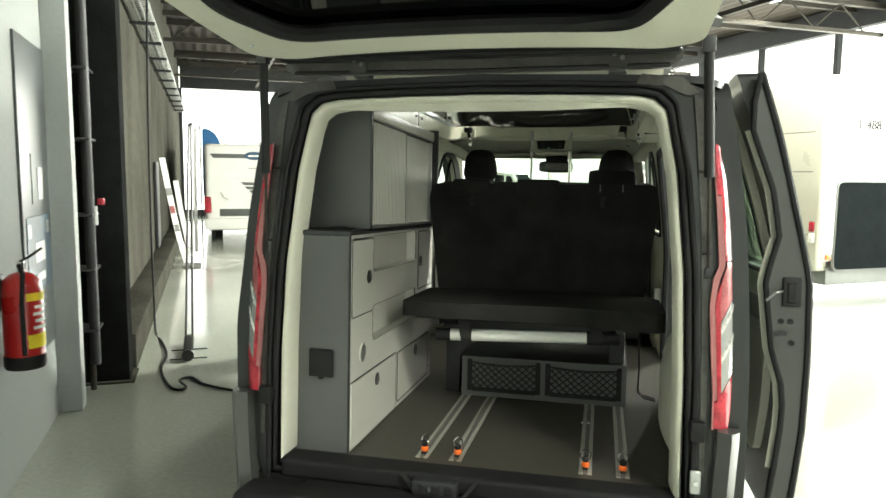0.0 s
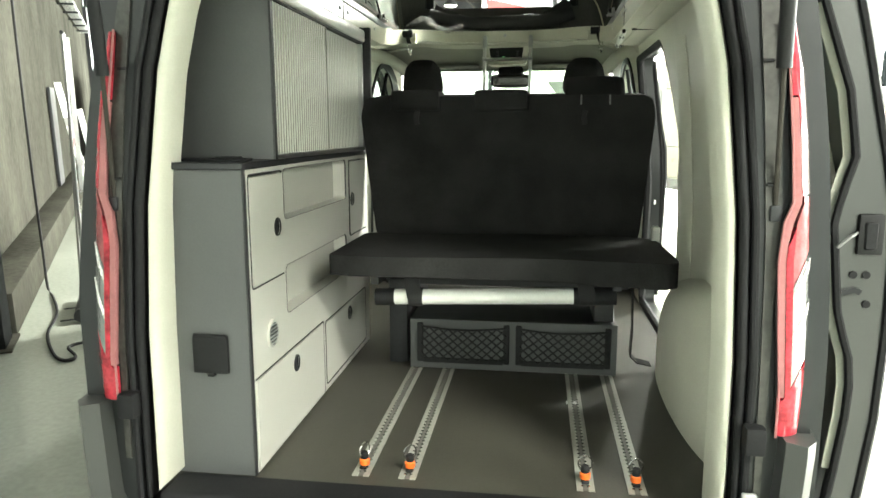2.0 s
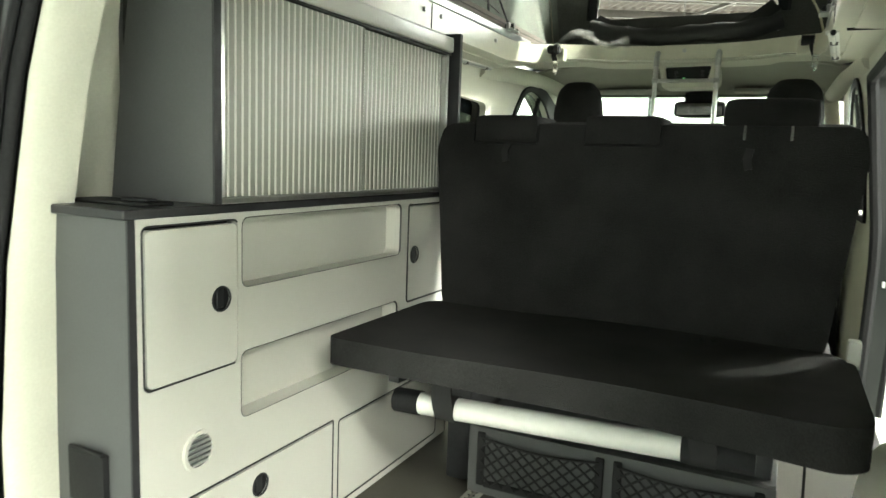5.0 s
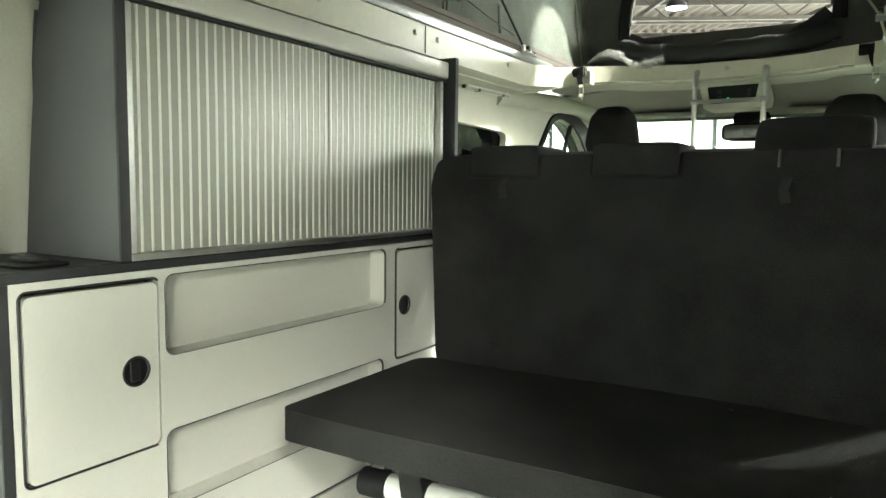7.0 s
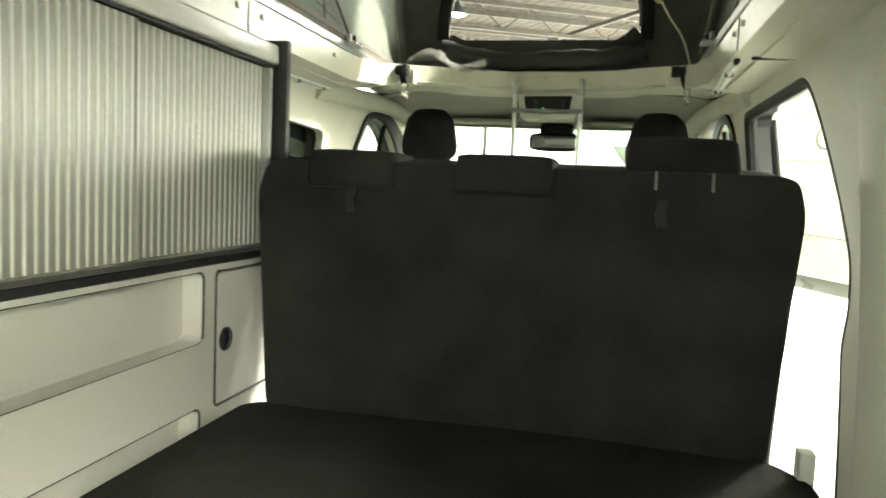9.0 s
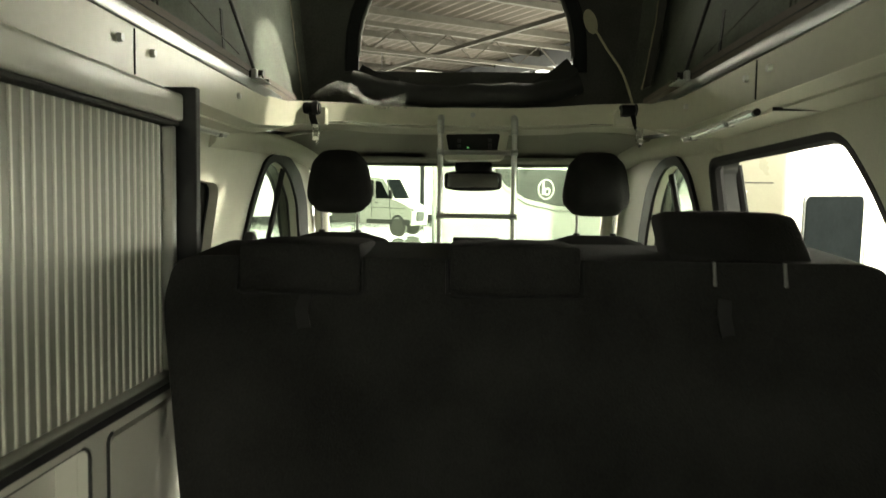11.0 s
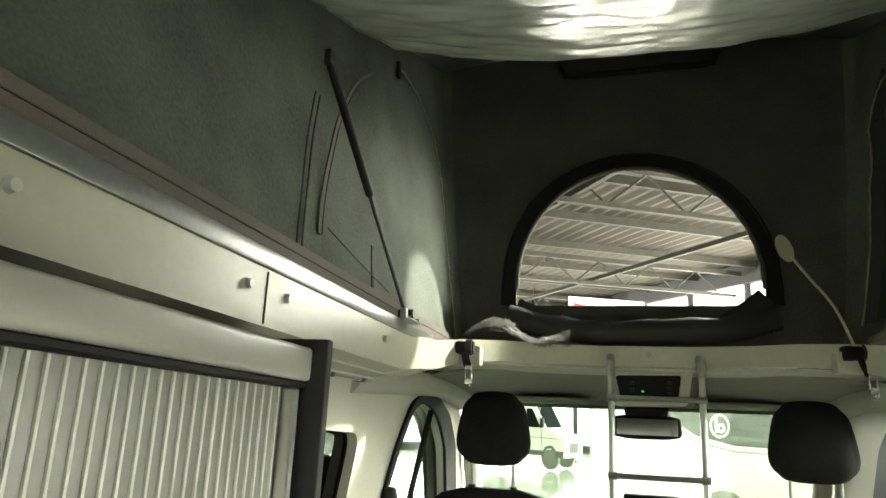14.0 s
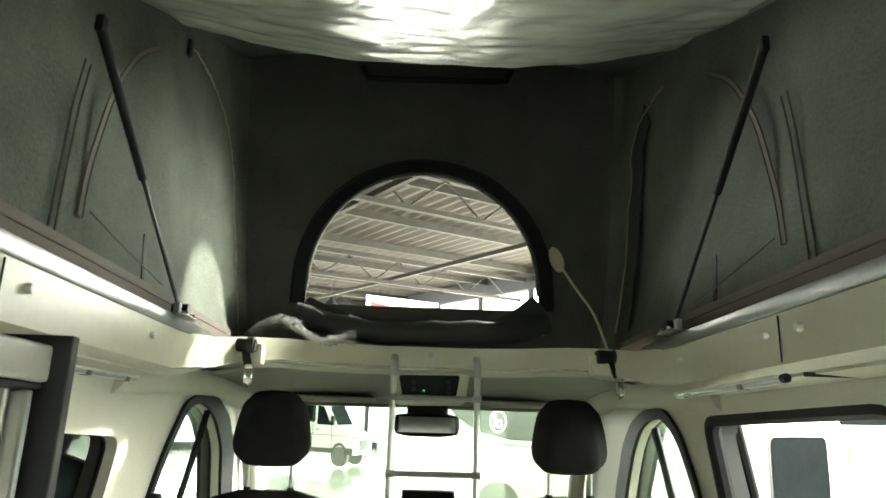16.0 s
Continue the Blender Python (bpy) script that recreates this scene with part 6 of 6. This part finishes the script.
# ---- bench with its rear bed board
bench = thing("bench_seat", (0.14, 3.5, 0.557), True, "black fabric three-seat bench with a padded rear shelf", "bench")


def back_slab():
    """Backrest slab, its rear face leaning away towards the top."""
    prof = [(-0.41, 1.09), (0.70, 1.09), (0.767, 1.62), (0.752, 1.69), (0.72, 1.702), (-0.455, 1.70), (-0.487, 1.685), (-0.502, 1.62)]

    def M(u, v, w):
        edge = max(0.0, 1 - abs((w - 0.095) / 0.095) ** 3)
        cx = 0.135
        k = 1 - 0.02 * (1 - edge)
        t = (v - 1.09) / 0.61
        bul = 0.008 * math.sin(math.pi * min(1, max(0, (u + 0.45) / 1.18))) * math.sin(math.pi * min(1, max(0, t)))
        return (cx + (u - cx) * k, 3.475 + 0.125 * t + w - (bul if w < 0.06 else -bul), 1.09 + (v - 1.09) * (1 - 0.012 * (1 - edge)) + 0.018 * (w / 0.19) * max(0.0, (v - 1.6) / 0.1))
    return plate(rounded(prof, 0.05), [], 0.0, 0.19, M, [1.2, 1.3, 1.4, 1.5, 1.6, 1.66], [-0.3, -0.15, 0.0, 0.15, 0.3, 0.45, 0.6])


bb = part("backrest", back_slab(), FABRIC, bench, "black fabric backrest")
for x0, x1 in ((-0.358, -0.145), (0.004, 0.229)):
    part("folded_headrest", pillow((x0, 3.583, 1.634), (x1, 3.785, 1.720), 0.012, 0.003, 8), FABRIC, bench, "headrest folded into the backrest")
    part("seam", sweep([(x, 3.583 + dy, z) for x, z, dy in ((x0 - 0.003, 1.69, 0.012), (x0 - 0.002, 1.636, 0.0), (x0 + 0.006, 1.631, 0.0), (x1 - 0.006, 1.631, 0.0), (x1 + 0.002, 1.636, 0.0), (x1 + 0.003, 1.69, 0.012))], 0.0035, 5), SEAL, bench)
h3 = part("headrest", pillow((0.388, 3.610, 1.687), (0.632, 3.700, 1.778), 0.016, 0.004, 8), FABRIC, bench, "raised bench headrest")
for v in h3.data.vertices:
    v.co.y += 1.0 * max(0.0, v.co.z + 0.557 - 1.687)
for x in (0.45, 0.567):
    part("headrest_post", sweep([(x, 3.580, 1.656), (x, 3.590, 1.695)], 0.0035, 8), POSTM, h3)
part("headrest_recess", plate([(0.388, 1.636), (0.628, 1.636), (0.628, 1.684), (0.388, 1.684)], [], 0.0, 0.003, lambda u, v, w: (u, 3.472 + 0.125 * (v - 1.09) / 0.61 + w, v)), FABRIC, bench)
for x in (-0.238, 0.468):
    part("pull_strap", strip([(x, 3.585, 1.632), (x - 0.006, 3.566, 1.605), (x, 3.563, 1.575)], (1, 0, 0), 0.022, 0.006), WEB, bench)
for x, z in ((0.40, 1.125), (0.43, 1.125)):
    part("rivet", sweep([(x, 3.40, 1.123), (x, 3.40, 1.130)], 0.006, 8), CHROME, bench)


def shelf_pad():
    lo, hi = Vector((-0.445, 2.9, 1.045)), Vector((0.755, 3.49, 1.125))
    bm = bmesh.new()
    o = [(-0.445, 2.905), (0.70, 2.895), (0.755, 2.94), (0.755, 3.40), (0.70, 3.49), (-0.40, 3.49), (-0.445, 3.45)]

    def M(u, v, w):
        e = 0.012 * (1 - abs(2 * w - 1)) ** 0.7
        drop = 0.022 * max(0, (u - 0.3) / 0.45) * max(0, 1 - (v - 2.9) / 0.5)
        return (0.155 + (u - 0.155) * (1 + e * 0.8), 3.2 + (v - 3.2) * (1 + e * 1.6), 1.048 - drop * (1 - w) + 0.072 * w + 0.004 * math.sin(6 * u) * w)
    return plate(rounded(o, 0.03), [], 0.0, 1.0, M, [3.0, 3.1, 3.2, 3.3, 3.4], [-0.3, -0.15, 0, 0.15, 0.3, 0.45, 0.6])


part("rear_shelf_pad", shelf_pad(), FABRIC, bench, "padded black rear shelf")
part("shelf_board", box((-0.40, 2.98, 1.028), (0.70, 3.50, 1.046), 0.003, 1), BLACKP, bench)
part("frame_beam", box((-0.42, 3.34, 0.975), (0.74, 3.40, 1.028), 0.006), BLACKST, bench)
part("frame_beam", box((-0.36, 3.46, 0.90), (0.66, 3.54, 0.96), 0.006), BLACKST, bench)
for x in (-0.30, 0.56):
    part("seat_leg", box((x - 0.04, 3.42, 0.56), (x + 0.04, 3.98, 0.93), 0.01), BLACKST, bench)
    part("side_arm", strip([(x, 3.0, 1.015), (x, 3.3, 1.0), (x, 3.5, 0.94)], (1, 0, 0), 0.03, 0.035), BLACKST, bench)
for x in (-0.31, 0.05, 0.58):
    part("bolt", sweep([(x, 3.338, 1.0), (x, 3.326, 1.0)], 0.012, 8), CHROME, bench)
part("seat_cushion", pillow((-0.43, 3.6, 0.93), (0.72, 4.15, 1.07), 0.04, 0.015), FABRIC, bench)
part("side_hinge", strip([(0.745, 3.42, 1.12), (0.75, 3.47, 1.05), (0.755, 3.36, 0.97)], (1, 0, 0), 0.014, 0.05), BLACKST, bench)
part("belt_anchor", box((0.735, 3.41, 1.10), (0.765, 3.45, 1.17), 0.006), TUBEW, bench, "pale plastic hinge cap")
part("hanging_strap", strip([(0.665, 3.40, 0.98), (0.672, 3.40, 0.75), (0.67, 3.42, 0.64), (0.70, 3.46, 0.60), (0.76, 3.47, 0.585)], (0, 1, 0.2), 0.035, 0.006), WEB, bench, "hanging black belt")

tube = thing("roller_tube", (0.05, 3.02, 0.92), True, "white tube held by black straps under the bench", "tube")


def on_tube(x, dz=0.0):
    return Vector((x, 3.02, 0.9495 + 0.034 * (x + 0.22) + dz))


part("tube", sweep([on_tube(-0.235), on_tube(0.415)], 0.0285, 20), TUBEW, tube)
for x0, x1 in ((-0.30, -0.228), (0.413, 0.56)):
    part("end_sleeve", sweep([on_tube(x0), on_tube(x1)], 0.0315, 20), SEAL, tube, "black end sleeve")
for x in (-0.150, 0.46):
    part("strap", strip([on_tube(x) + Vector((0, 0.0315 * math.cos(a), 0.0315 * math.sin(a))) for a in [k * math.pi / 10 for k in range(21)]], (1, 0, 0), 0.052, 0.004), WEB, tube)
    part("strap_tail", strip([on_tube(x, 0.005) + Vector((0, -0.033, 0)), on_tube(x, 0.04) + Vector((-0.008, -0.030, 0)), (x - 0.014, 3.0, 1.03)], (1, 0, 0), 0.055, 0.005), WEB, tube)

# ---- storage box with net pockets
bx = thing("storage_box", (0.185, 3.6, 0.557), True, "dark grey storage box with two elastic net pockets", "box")
part("front_panel", box((-0.238, 3.365, 0.562), (0.612, 3.383, 0.774), 0.002, 1), LAMG, bx)
part("top_panel", box((-0.238, 3.384, 0.757), (0.612, 3.95, 0.774), 0.002, 1), LAMG, bx)
for x in (-0.238, 0.594):
    part("side_panel", box((x, 3.384, 0.562), (x + 0.018, 3.95, 0.756), 0.002, 1), LAMG, bx)


def pocket(x0, x1):
    z0, z1 = 0.592, 0.752
    p = part("net_pocket", join(box((x0 - 0.012, 3.355, z0), (x0 + 0.012, 3.366, z1 + 0.008), 0.003, 1), box((x1 - 0.012, 3.355, z0), (x1 + 0.012, 3.366, z1 + 0.008), 0.003, 1), box((x0 + 0.012, 3.355, z0 - 0.003), (x1 - 0.012, 3.366, z0 + 0.018), 0.003, 1)), WEB, bx, "elastic net pocket frame")
    bm = bmesh.new()
    n, s = 9, (x1 - x0) / 9
    zt = z1 - 0.004

    def P(x):
        return 3.352 - 0.012 * math.sin(math.pi * (x - x0) / (x1 - x0))
    h = zt - (z0 + 0.012)
    rows = 8
    c = h / rows
    for d in (-1, 1):
        for k in range(-rows, n + rows + 1):
            pts = []
            for j in range(rows + 1):
                x = x0 + s * (k + d * j * 0.5 * 1.0) 
                sag = 0.010 * math.sin(math.pi * (x - x0) / (x1 - x0)) * (j / rows)
                pts.append((x, P(x), z0 + 0.012 + c * j - sag))
            seg = [q for q in pts if x0 - 1e-6 <= q[0] <= x1 + 1e-6]
            if len(seg) > 1:
                bm = join(bm, sweep(seg, 0.0033, 5))
    bm = join(bm, sweep([(x0 + (x1 - x0) * k / 12, P(x0 + (x1 - x0) * k / 12), zt - 0.010 * math.sin(math.pi * k / 12)) for k in range(13)], 0.004, 6))
    part("netting", bm, WEB, p, "black diamond netting")


pocket(-0.195, 0.165)
pocket(0.215, 0.575)


# ---- floor rails and track fittings
def rail(x):
    r = thing("floor_rail", (x, 2.42, 0.557), True, "aluminium seat track rail in the floor", "rail", group="floor rails")
    part("channel", join(box((x - 0.025, 2.415, 0.557), (x - 0.008, 4.3, 0.5605)), box((x + 0.008, 2.415, 0.557), (x + 0.025, 4.3, 0.5605))), RAILM, r, smooth=False)
    part("slot", box((x - 0.0075, 2.418, 0.5555), (x + 0.0075, 4.3, 0.5588)), SLOTM, r, smooth=False)
    bm = bmesh.new()
    for k in range(38):
        y = 2.44 + 0.025 * k
        for s in (-1, 1):
            bm = join(bm, sweep([(x + s * 0.0085, y, 0.5585), (x + s * 0.0085, y, 0.5618)], 0.0048, 6))
    part("teeth", bm, CHROME, r)
    return r


def fitting(x, y, turn):
    f = thing("track_fitting", (x, y, 0.56), True, "orange and black track fitting with a steel ring", "fitting", group="track fittings")
    part("base", box((x - 0.014, y - 0.03, 0.562), (x + 0.014, y + 0.025, 0.572), 0.003, 1), BLACKP, f)
    part("collar", loft([[(x + r * math.cos(k * math.pi / 6), y + r * math.sin(k * math.pi / 6), z) for k in range(12)] for r, z in ((0.018, 0.571), (0.020, 0.576), (0.020, 0.592), (0.016, 0.596))]), ORANGE, f, "orange collar")
    part("knob", loft([[(x + r * math.cos(k * math.pi / 6), y + r * math.sin(k * math.pi / 6), z) for k in range(12)] for r, z in ((0.014, 0.595), (0.017, 0.602), (0.017, 0.615), (0.012, 0.622))]), BLACKP, f)
    a = radians(turn)
    part("ring", sweep([(x + math.cos(a) * 0.026 * math.cos(q), y + math.sin(a) * 0.026 * math.cos(q) + 0.004, 0.628 + 0.028 * math.sin(q)) for q in [k * math.pi / 8 for k in range(16)]], 0.003, 6, closed=True), CHROME, f)
    f.scale = (0.78, 0.78, 0.78)


for x, a in ((-0.212, 60), (-0.075, 40), (0.432, 5), (0.573, 15)):
    rail(x)
    fitting(x, 2.47, a)
solid("label_tag", moved(box((0.40, 3.05, 0.5575), (0.445, 3.075, 0.560)), Matrix.Identity(4)), WHITEP, "small paper tag on the load floor", "tag", m=VAN)


# ---- kitchen unit
def kitchen():
    k = thing("kitchen_unit", (-0.63, 3.1, 0.557), True, "pale laminate kitchen unit with grey end and recessed handles", "kitchen unit")
    FX = -0.508
    y0, y1 = 2.385, 3.75
    fmapk = lambda u, v, w: (FX - w, u, v)
    rec1 = rrect(2.668, 1.272, 3.378, 1.43, 0.020)
    rec2 = rrect(2.665, 0.968, 3.368, 1.125, 0.020)
    c1 = rrect(2.398, 1.105, 2.655, 1.427, 0.014)
    c2 = rrect(3.428, 1.110, 3.71, 1.427, 0.014)
    d1 = rrect(2.392, 0.566, 3.030, 0.843, (0.004, 0.004, 0.004, 0.004))
    d2 = rrect(3.056, 0.585, 3.672, 0.834, 0.012)
    part("front_panel", plate([(y0, 0.562), (y1, 0.562), (y1, 1.442), (y0, 1.442)], [rec1, rec2, c1, c2, d1, d2], 0.0, 0.018, fmapk), LAML, k, "pale laminate front", smooth=False)

    def inset(loop, d):
        c = (sum(p[0] for p in loop) / len(loop), sum(p[1] for p in loop) / len(loop))
        w = max(p[0] for p in loop) - min(p[0] for p in loop)
        h = max(p[1] for p in loop) - min(p[1] for p in loop)
        return [(c[0] + (p[0] - c[0]) * (1 - 2 * d / w), c[1] + (p[1] - c[1]) * (1 - 2 * d / h)) for p in loop]

    def leaf(n, loop, ky, kz, drop=0.0):
        r = 0.0265
        hole = [(ky + r * math.cos(q * math.pi / 12), kz + r * math.sin(q * math.pi / 12)) for q in range(24)]
        p = part(n, plate([(u, v - drop) for u, v in inset(loop, 0.006)], [hole], -0.003, 0.016, fmapk), LAML, k, smooth=False)
        part("finger_ring", sweep([(FX + 0.003, u, v) for u, v in hole], 0.0026, 6, closed=True), BLACKST, p, "dark steel ring handle")
        # Black disc almost flush with the front paints the hole's dark inside.
        part("finger_cup", plate(hole, [], 0.0012, 0.03, fmapk), SEAL, p)
        part("latch_button", box((FX - 0.004, ky - 0.011, kz - 0.02), (FX + 0.001, ky + 0.011, kz + 0.02), 0.002, 1), BLACKST, p)
    leaf("cupboard_door", c1, 2.602, 1.258, 0.0018)
    leaf("cupboard_door", c2, 3.470, 1.262, 0.0015)
    leaf("drawer", d1, 2.728, 0.782)
    leaf("drawer", d2, 3.392, 0.784)
    for run, r in ((c1[14:] + c1[:8], 0.0022), (c2[18:] + c2[:8], 0.0036), (d1[7:22], 0.0023), (d2 + d2[:1], 0.0023)):
        part("edge_band", sweep([(FX + 0.0008, u, v) for u, v in run], r, 5), EDGE, k)
    # Black sheets behind the gaps put the dark of the carcass into colour.
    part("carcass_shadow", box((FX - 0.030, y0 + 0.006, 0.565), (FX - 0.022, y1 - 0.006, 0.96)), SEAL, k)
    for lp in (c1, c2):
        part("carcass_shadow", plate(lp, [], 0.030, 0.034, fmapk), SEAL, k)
    for lp, n in ((rec1, "open_recess"), (rec2, "open_recess")):
        back = plate(lp, [], 0.052, 0.06, fmapk)
        wall = plate(inset(lp, -0.010), [lp], 0.0185, 0.0518, fmapk)
        part(n, join(back, wall), LAML, k, "recessed shelf", smooth=False)
        part("recess_edge", sweep([(FX + 0.0005, u, v) for u, v in lp[9:18]], 0.0030, 5), EDGE, k)
        part("recess_edge", sweep([(FX + 0.0005, u, v) for u, v in lp[17:] + lp[:10]], 0.0010, 5), EDGE, k)
    endl = [(FX - 0.004, 0.562), (FX - 0.004, 1.442), (-0.80, 1.442), (-0.812, 1.2), (-0.815, 0.562)]
    part("end_panel", plate(endl, [], y0 - 0.018, y0 - 0.001, xz), LAMG, k, "grey laminate end panel", smooth=False)
    part("edge_strip", box((FX - 0.0035, y0 - 0.018, 0.562), (FX + 0.001, y0 - 0.001, 1.442)), EDGE, k)
    part("far_end_panel", box((-0.80, y1, 0.562), (FX - 0.004, y1 + 0.018, 1.442)), LAMG, k)
    part("carcass_back", box((-0.82, y0, 0.562), (-0.80, y1, 1.44)), LAMG, k)
    part("plinth", box((FX - 0.028, y0, 0.557), (FX - 0.010, y1, 0.5615)), EDGE, k)
    part("worktop", box((-0.825, y0 - 0.03, 1.443), (FX + 0.006, y1 + 0.02, 1.462), 0.003, 1), WORKTOP, k, "thin black worktop")
    sl = part("worktop_slot", box((-0.74, 2.42, 1.4625), (-0.53, 2.50, 1.470), 0.003, 1), BLACKP, k)
    part("slot_cover", box((-0.62, 2.445, 1.4705), (-0.55, 2.475, 1.476), 0.002, 1), BLACKST, sl)
    v = part("vent_grille", plate([(2.535 + 0.045 * math.cos(q * math.pi / 14), 0.94 + 0.045 * math.sin(q * math.pi / 14)) for q in range(28)], [[(2.535 + 0.036 * math.cos(q * math.pi / 14), 0.94 + 0.036 * math.sin(q * math.pi / 14)) for q in range(28)]], -0.007, 0.0, fmapk), LAML, k, "round pale vent")
    for i in range(6):
        z = 0.912 + 0.0112 * i
        w = math.sqrt(max(0, 0.036 ** 2 - (z - 0.94) ** 2))
        part("slat", strip([(FX + 0.004, 2.535 - w, z), (FX + 0.004, 2.535 + w, z)], (0.7, 0, 1), 0.009, 0.002), SILV, v)
    part("vent_back", plate([(2.535 + 0.036 * math.cos(q * math.pi / 14), 0.94 + 0.036 * math.sin(q * math.pi / 14)) for q in range(28)], [], -0.002, -0.0005, fmapk), LAMG, v)
    s = part("socket_cover", box((-0.672, y0 - 0.034, 0.872), (-0.57, y0 - 0.0185, 0.98), 0.004), BLACKP, k, "black hinged socket cover")
    part("cover_tab", box((-0.632, y0 - 0.036, 0.862), (-0.61, y0 - 0.0195, 0.873), 0.003, 1), BLACKP, s)
    part("cover_hinge", sweep([(-0.668, y0 - 0.03, 0.98), (-0.574, y0 - 0.03, 0.98)], 0.006, 8), BLACKP, s)


kitchen()


# ---- overhead locker with tambour doors
def locker():
    k = thing("overhead_locker", (-0.63, 3.1, 1.463), True, "grey locker with ribbed sliding doors above the worktop", "locker")
    FX, y0, y1 = -0.493, 2.572, 3.70
    endl = [(FX - 0.002, 1.464), (FX - 0.002, 2.012), (-0.70, 2.0), (-0.735, 1.9), (-0.775, 1.65), (-0.80, 1.464)]
    part("end_panel", plate(endl, [], y0 - 0.002, y0 + 0.016, xz), LAMG, k, "grey laminate end panel", smooth=False)
    part("edge_strip", box((FX - 0.002, y0 - 0.004, 1.464), (FX + 0.004, y0 + 0.016, 2.012)), EDGE, k)
    part("front_end_panel", box((-0.78, y1 - 0.018, 1.464), (FX + 0.026, y1 + 0.002, 1.996), 0.002, 1), EDGE, k, "black end panel")
    part("top_rail", box((FX - 0.03, y0 + 0.0165, 1.932), (FX + 0.004, y1 - 0.0185, 1.982), 0.008, 3), LAML, k, "pale top rail")
    part("bottom_track", box((FX - 0.045, y0 + 0.0165, 1.4635), (FX + 0.002, y1 - 0.0185, 1.476), 0.002, 1), ALU, k)
    part("top_track", box((FX - 0.045, y0 + 0.0165, 1.922), (FX - 0.004, y1 - 0.0185, 1.9318), 0.002, 1), BLACKP, k)
    part("back", box((-0.79, y0 + 0.017, 1.464), (-0.775, y1 - 0.019, 1.99)), LAMG, k)
    part("top", box((-0.77, y0 + 0.017, 1.955), (FX - 0.032, y1 - 0.019, 1.965)), LAMG, k)

    def tambour(ya, yb, x):
        n = int((yb - ya) / 0.0215)
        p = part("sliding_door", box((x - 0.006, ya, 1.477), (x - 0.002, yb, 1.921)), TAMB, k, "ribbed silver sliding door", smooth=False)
        for i in range(n):
            y = ya + (yb - ya) * (i + 0.5) / n
            w = (yb - ya) / n
            prof = [(x - 0.002, y - w * 0.115), (x + 0.0004, y - w * 0.09), (x + 0.0010, y), (x + 0.0004, y + w * 0.09), (x - 0.002, y + w * 0.115)]
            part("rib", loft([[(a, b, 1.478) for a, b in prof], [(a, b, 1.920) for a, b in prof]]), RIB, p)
    tambour(y0 + 0.035, 3.133, FX - 0.006)
    tambour(3.125, y1 - 0.06, FX - 0.020)
    part("door_edge", box((FX - 0.016, 3.1335, 1.478), (FX - 0.0045, 3.1375, 1.920), 0.001, 1), TAMB, k, "thin door edge")
    for ya in (y0 + 0.017, y1 - 0.058):
        part("end_profile", box((FX - 0.03, ya, 1.477), (FX - 0.001, ya + 0.016, 1.921), 0.003, 1), ALU, k, "aluminium edge profile")


locker()
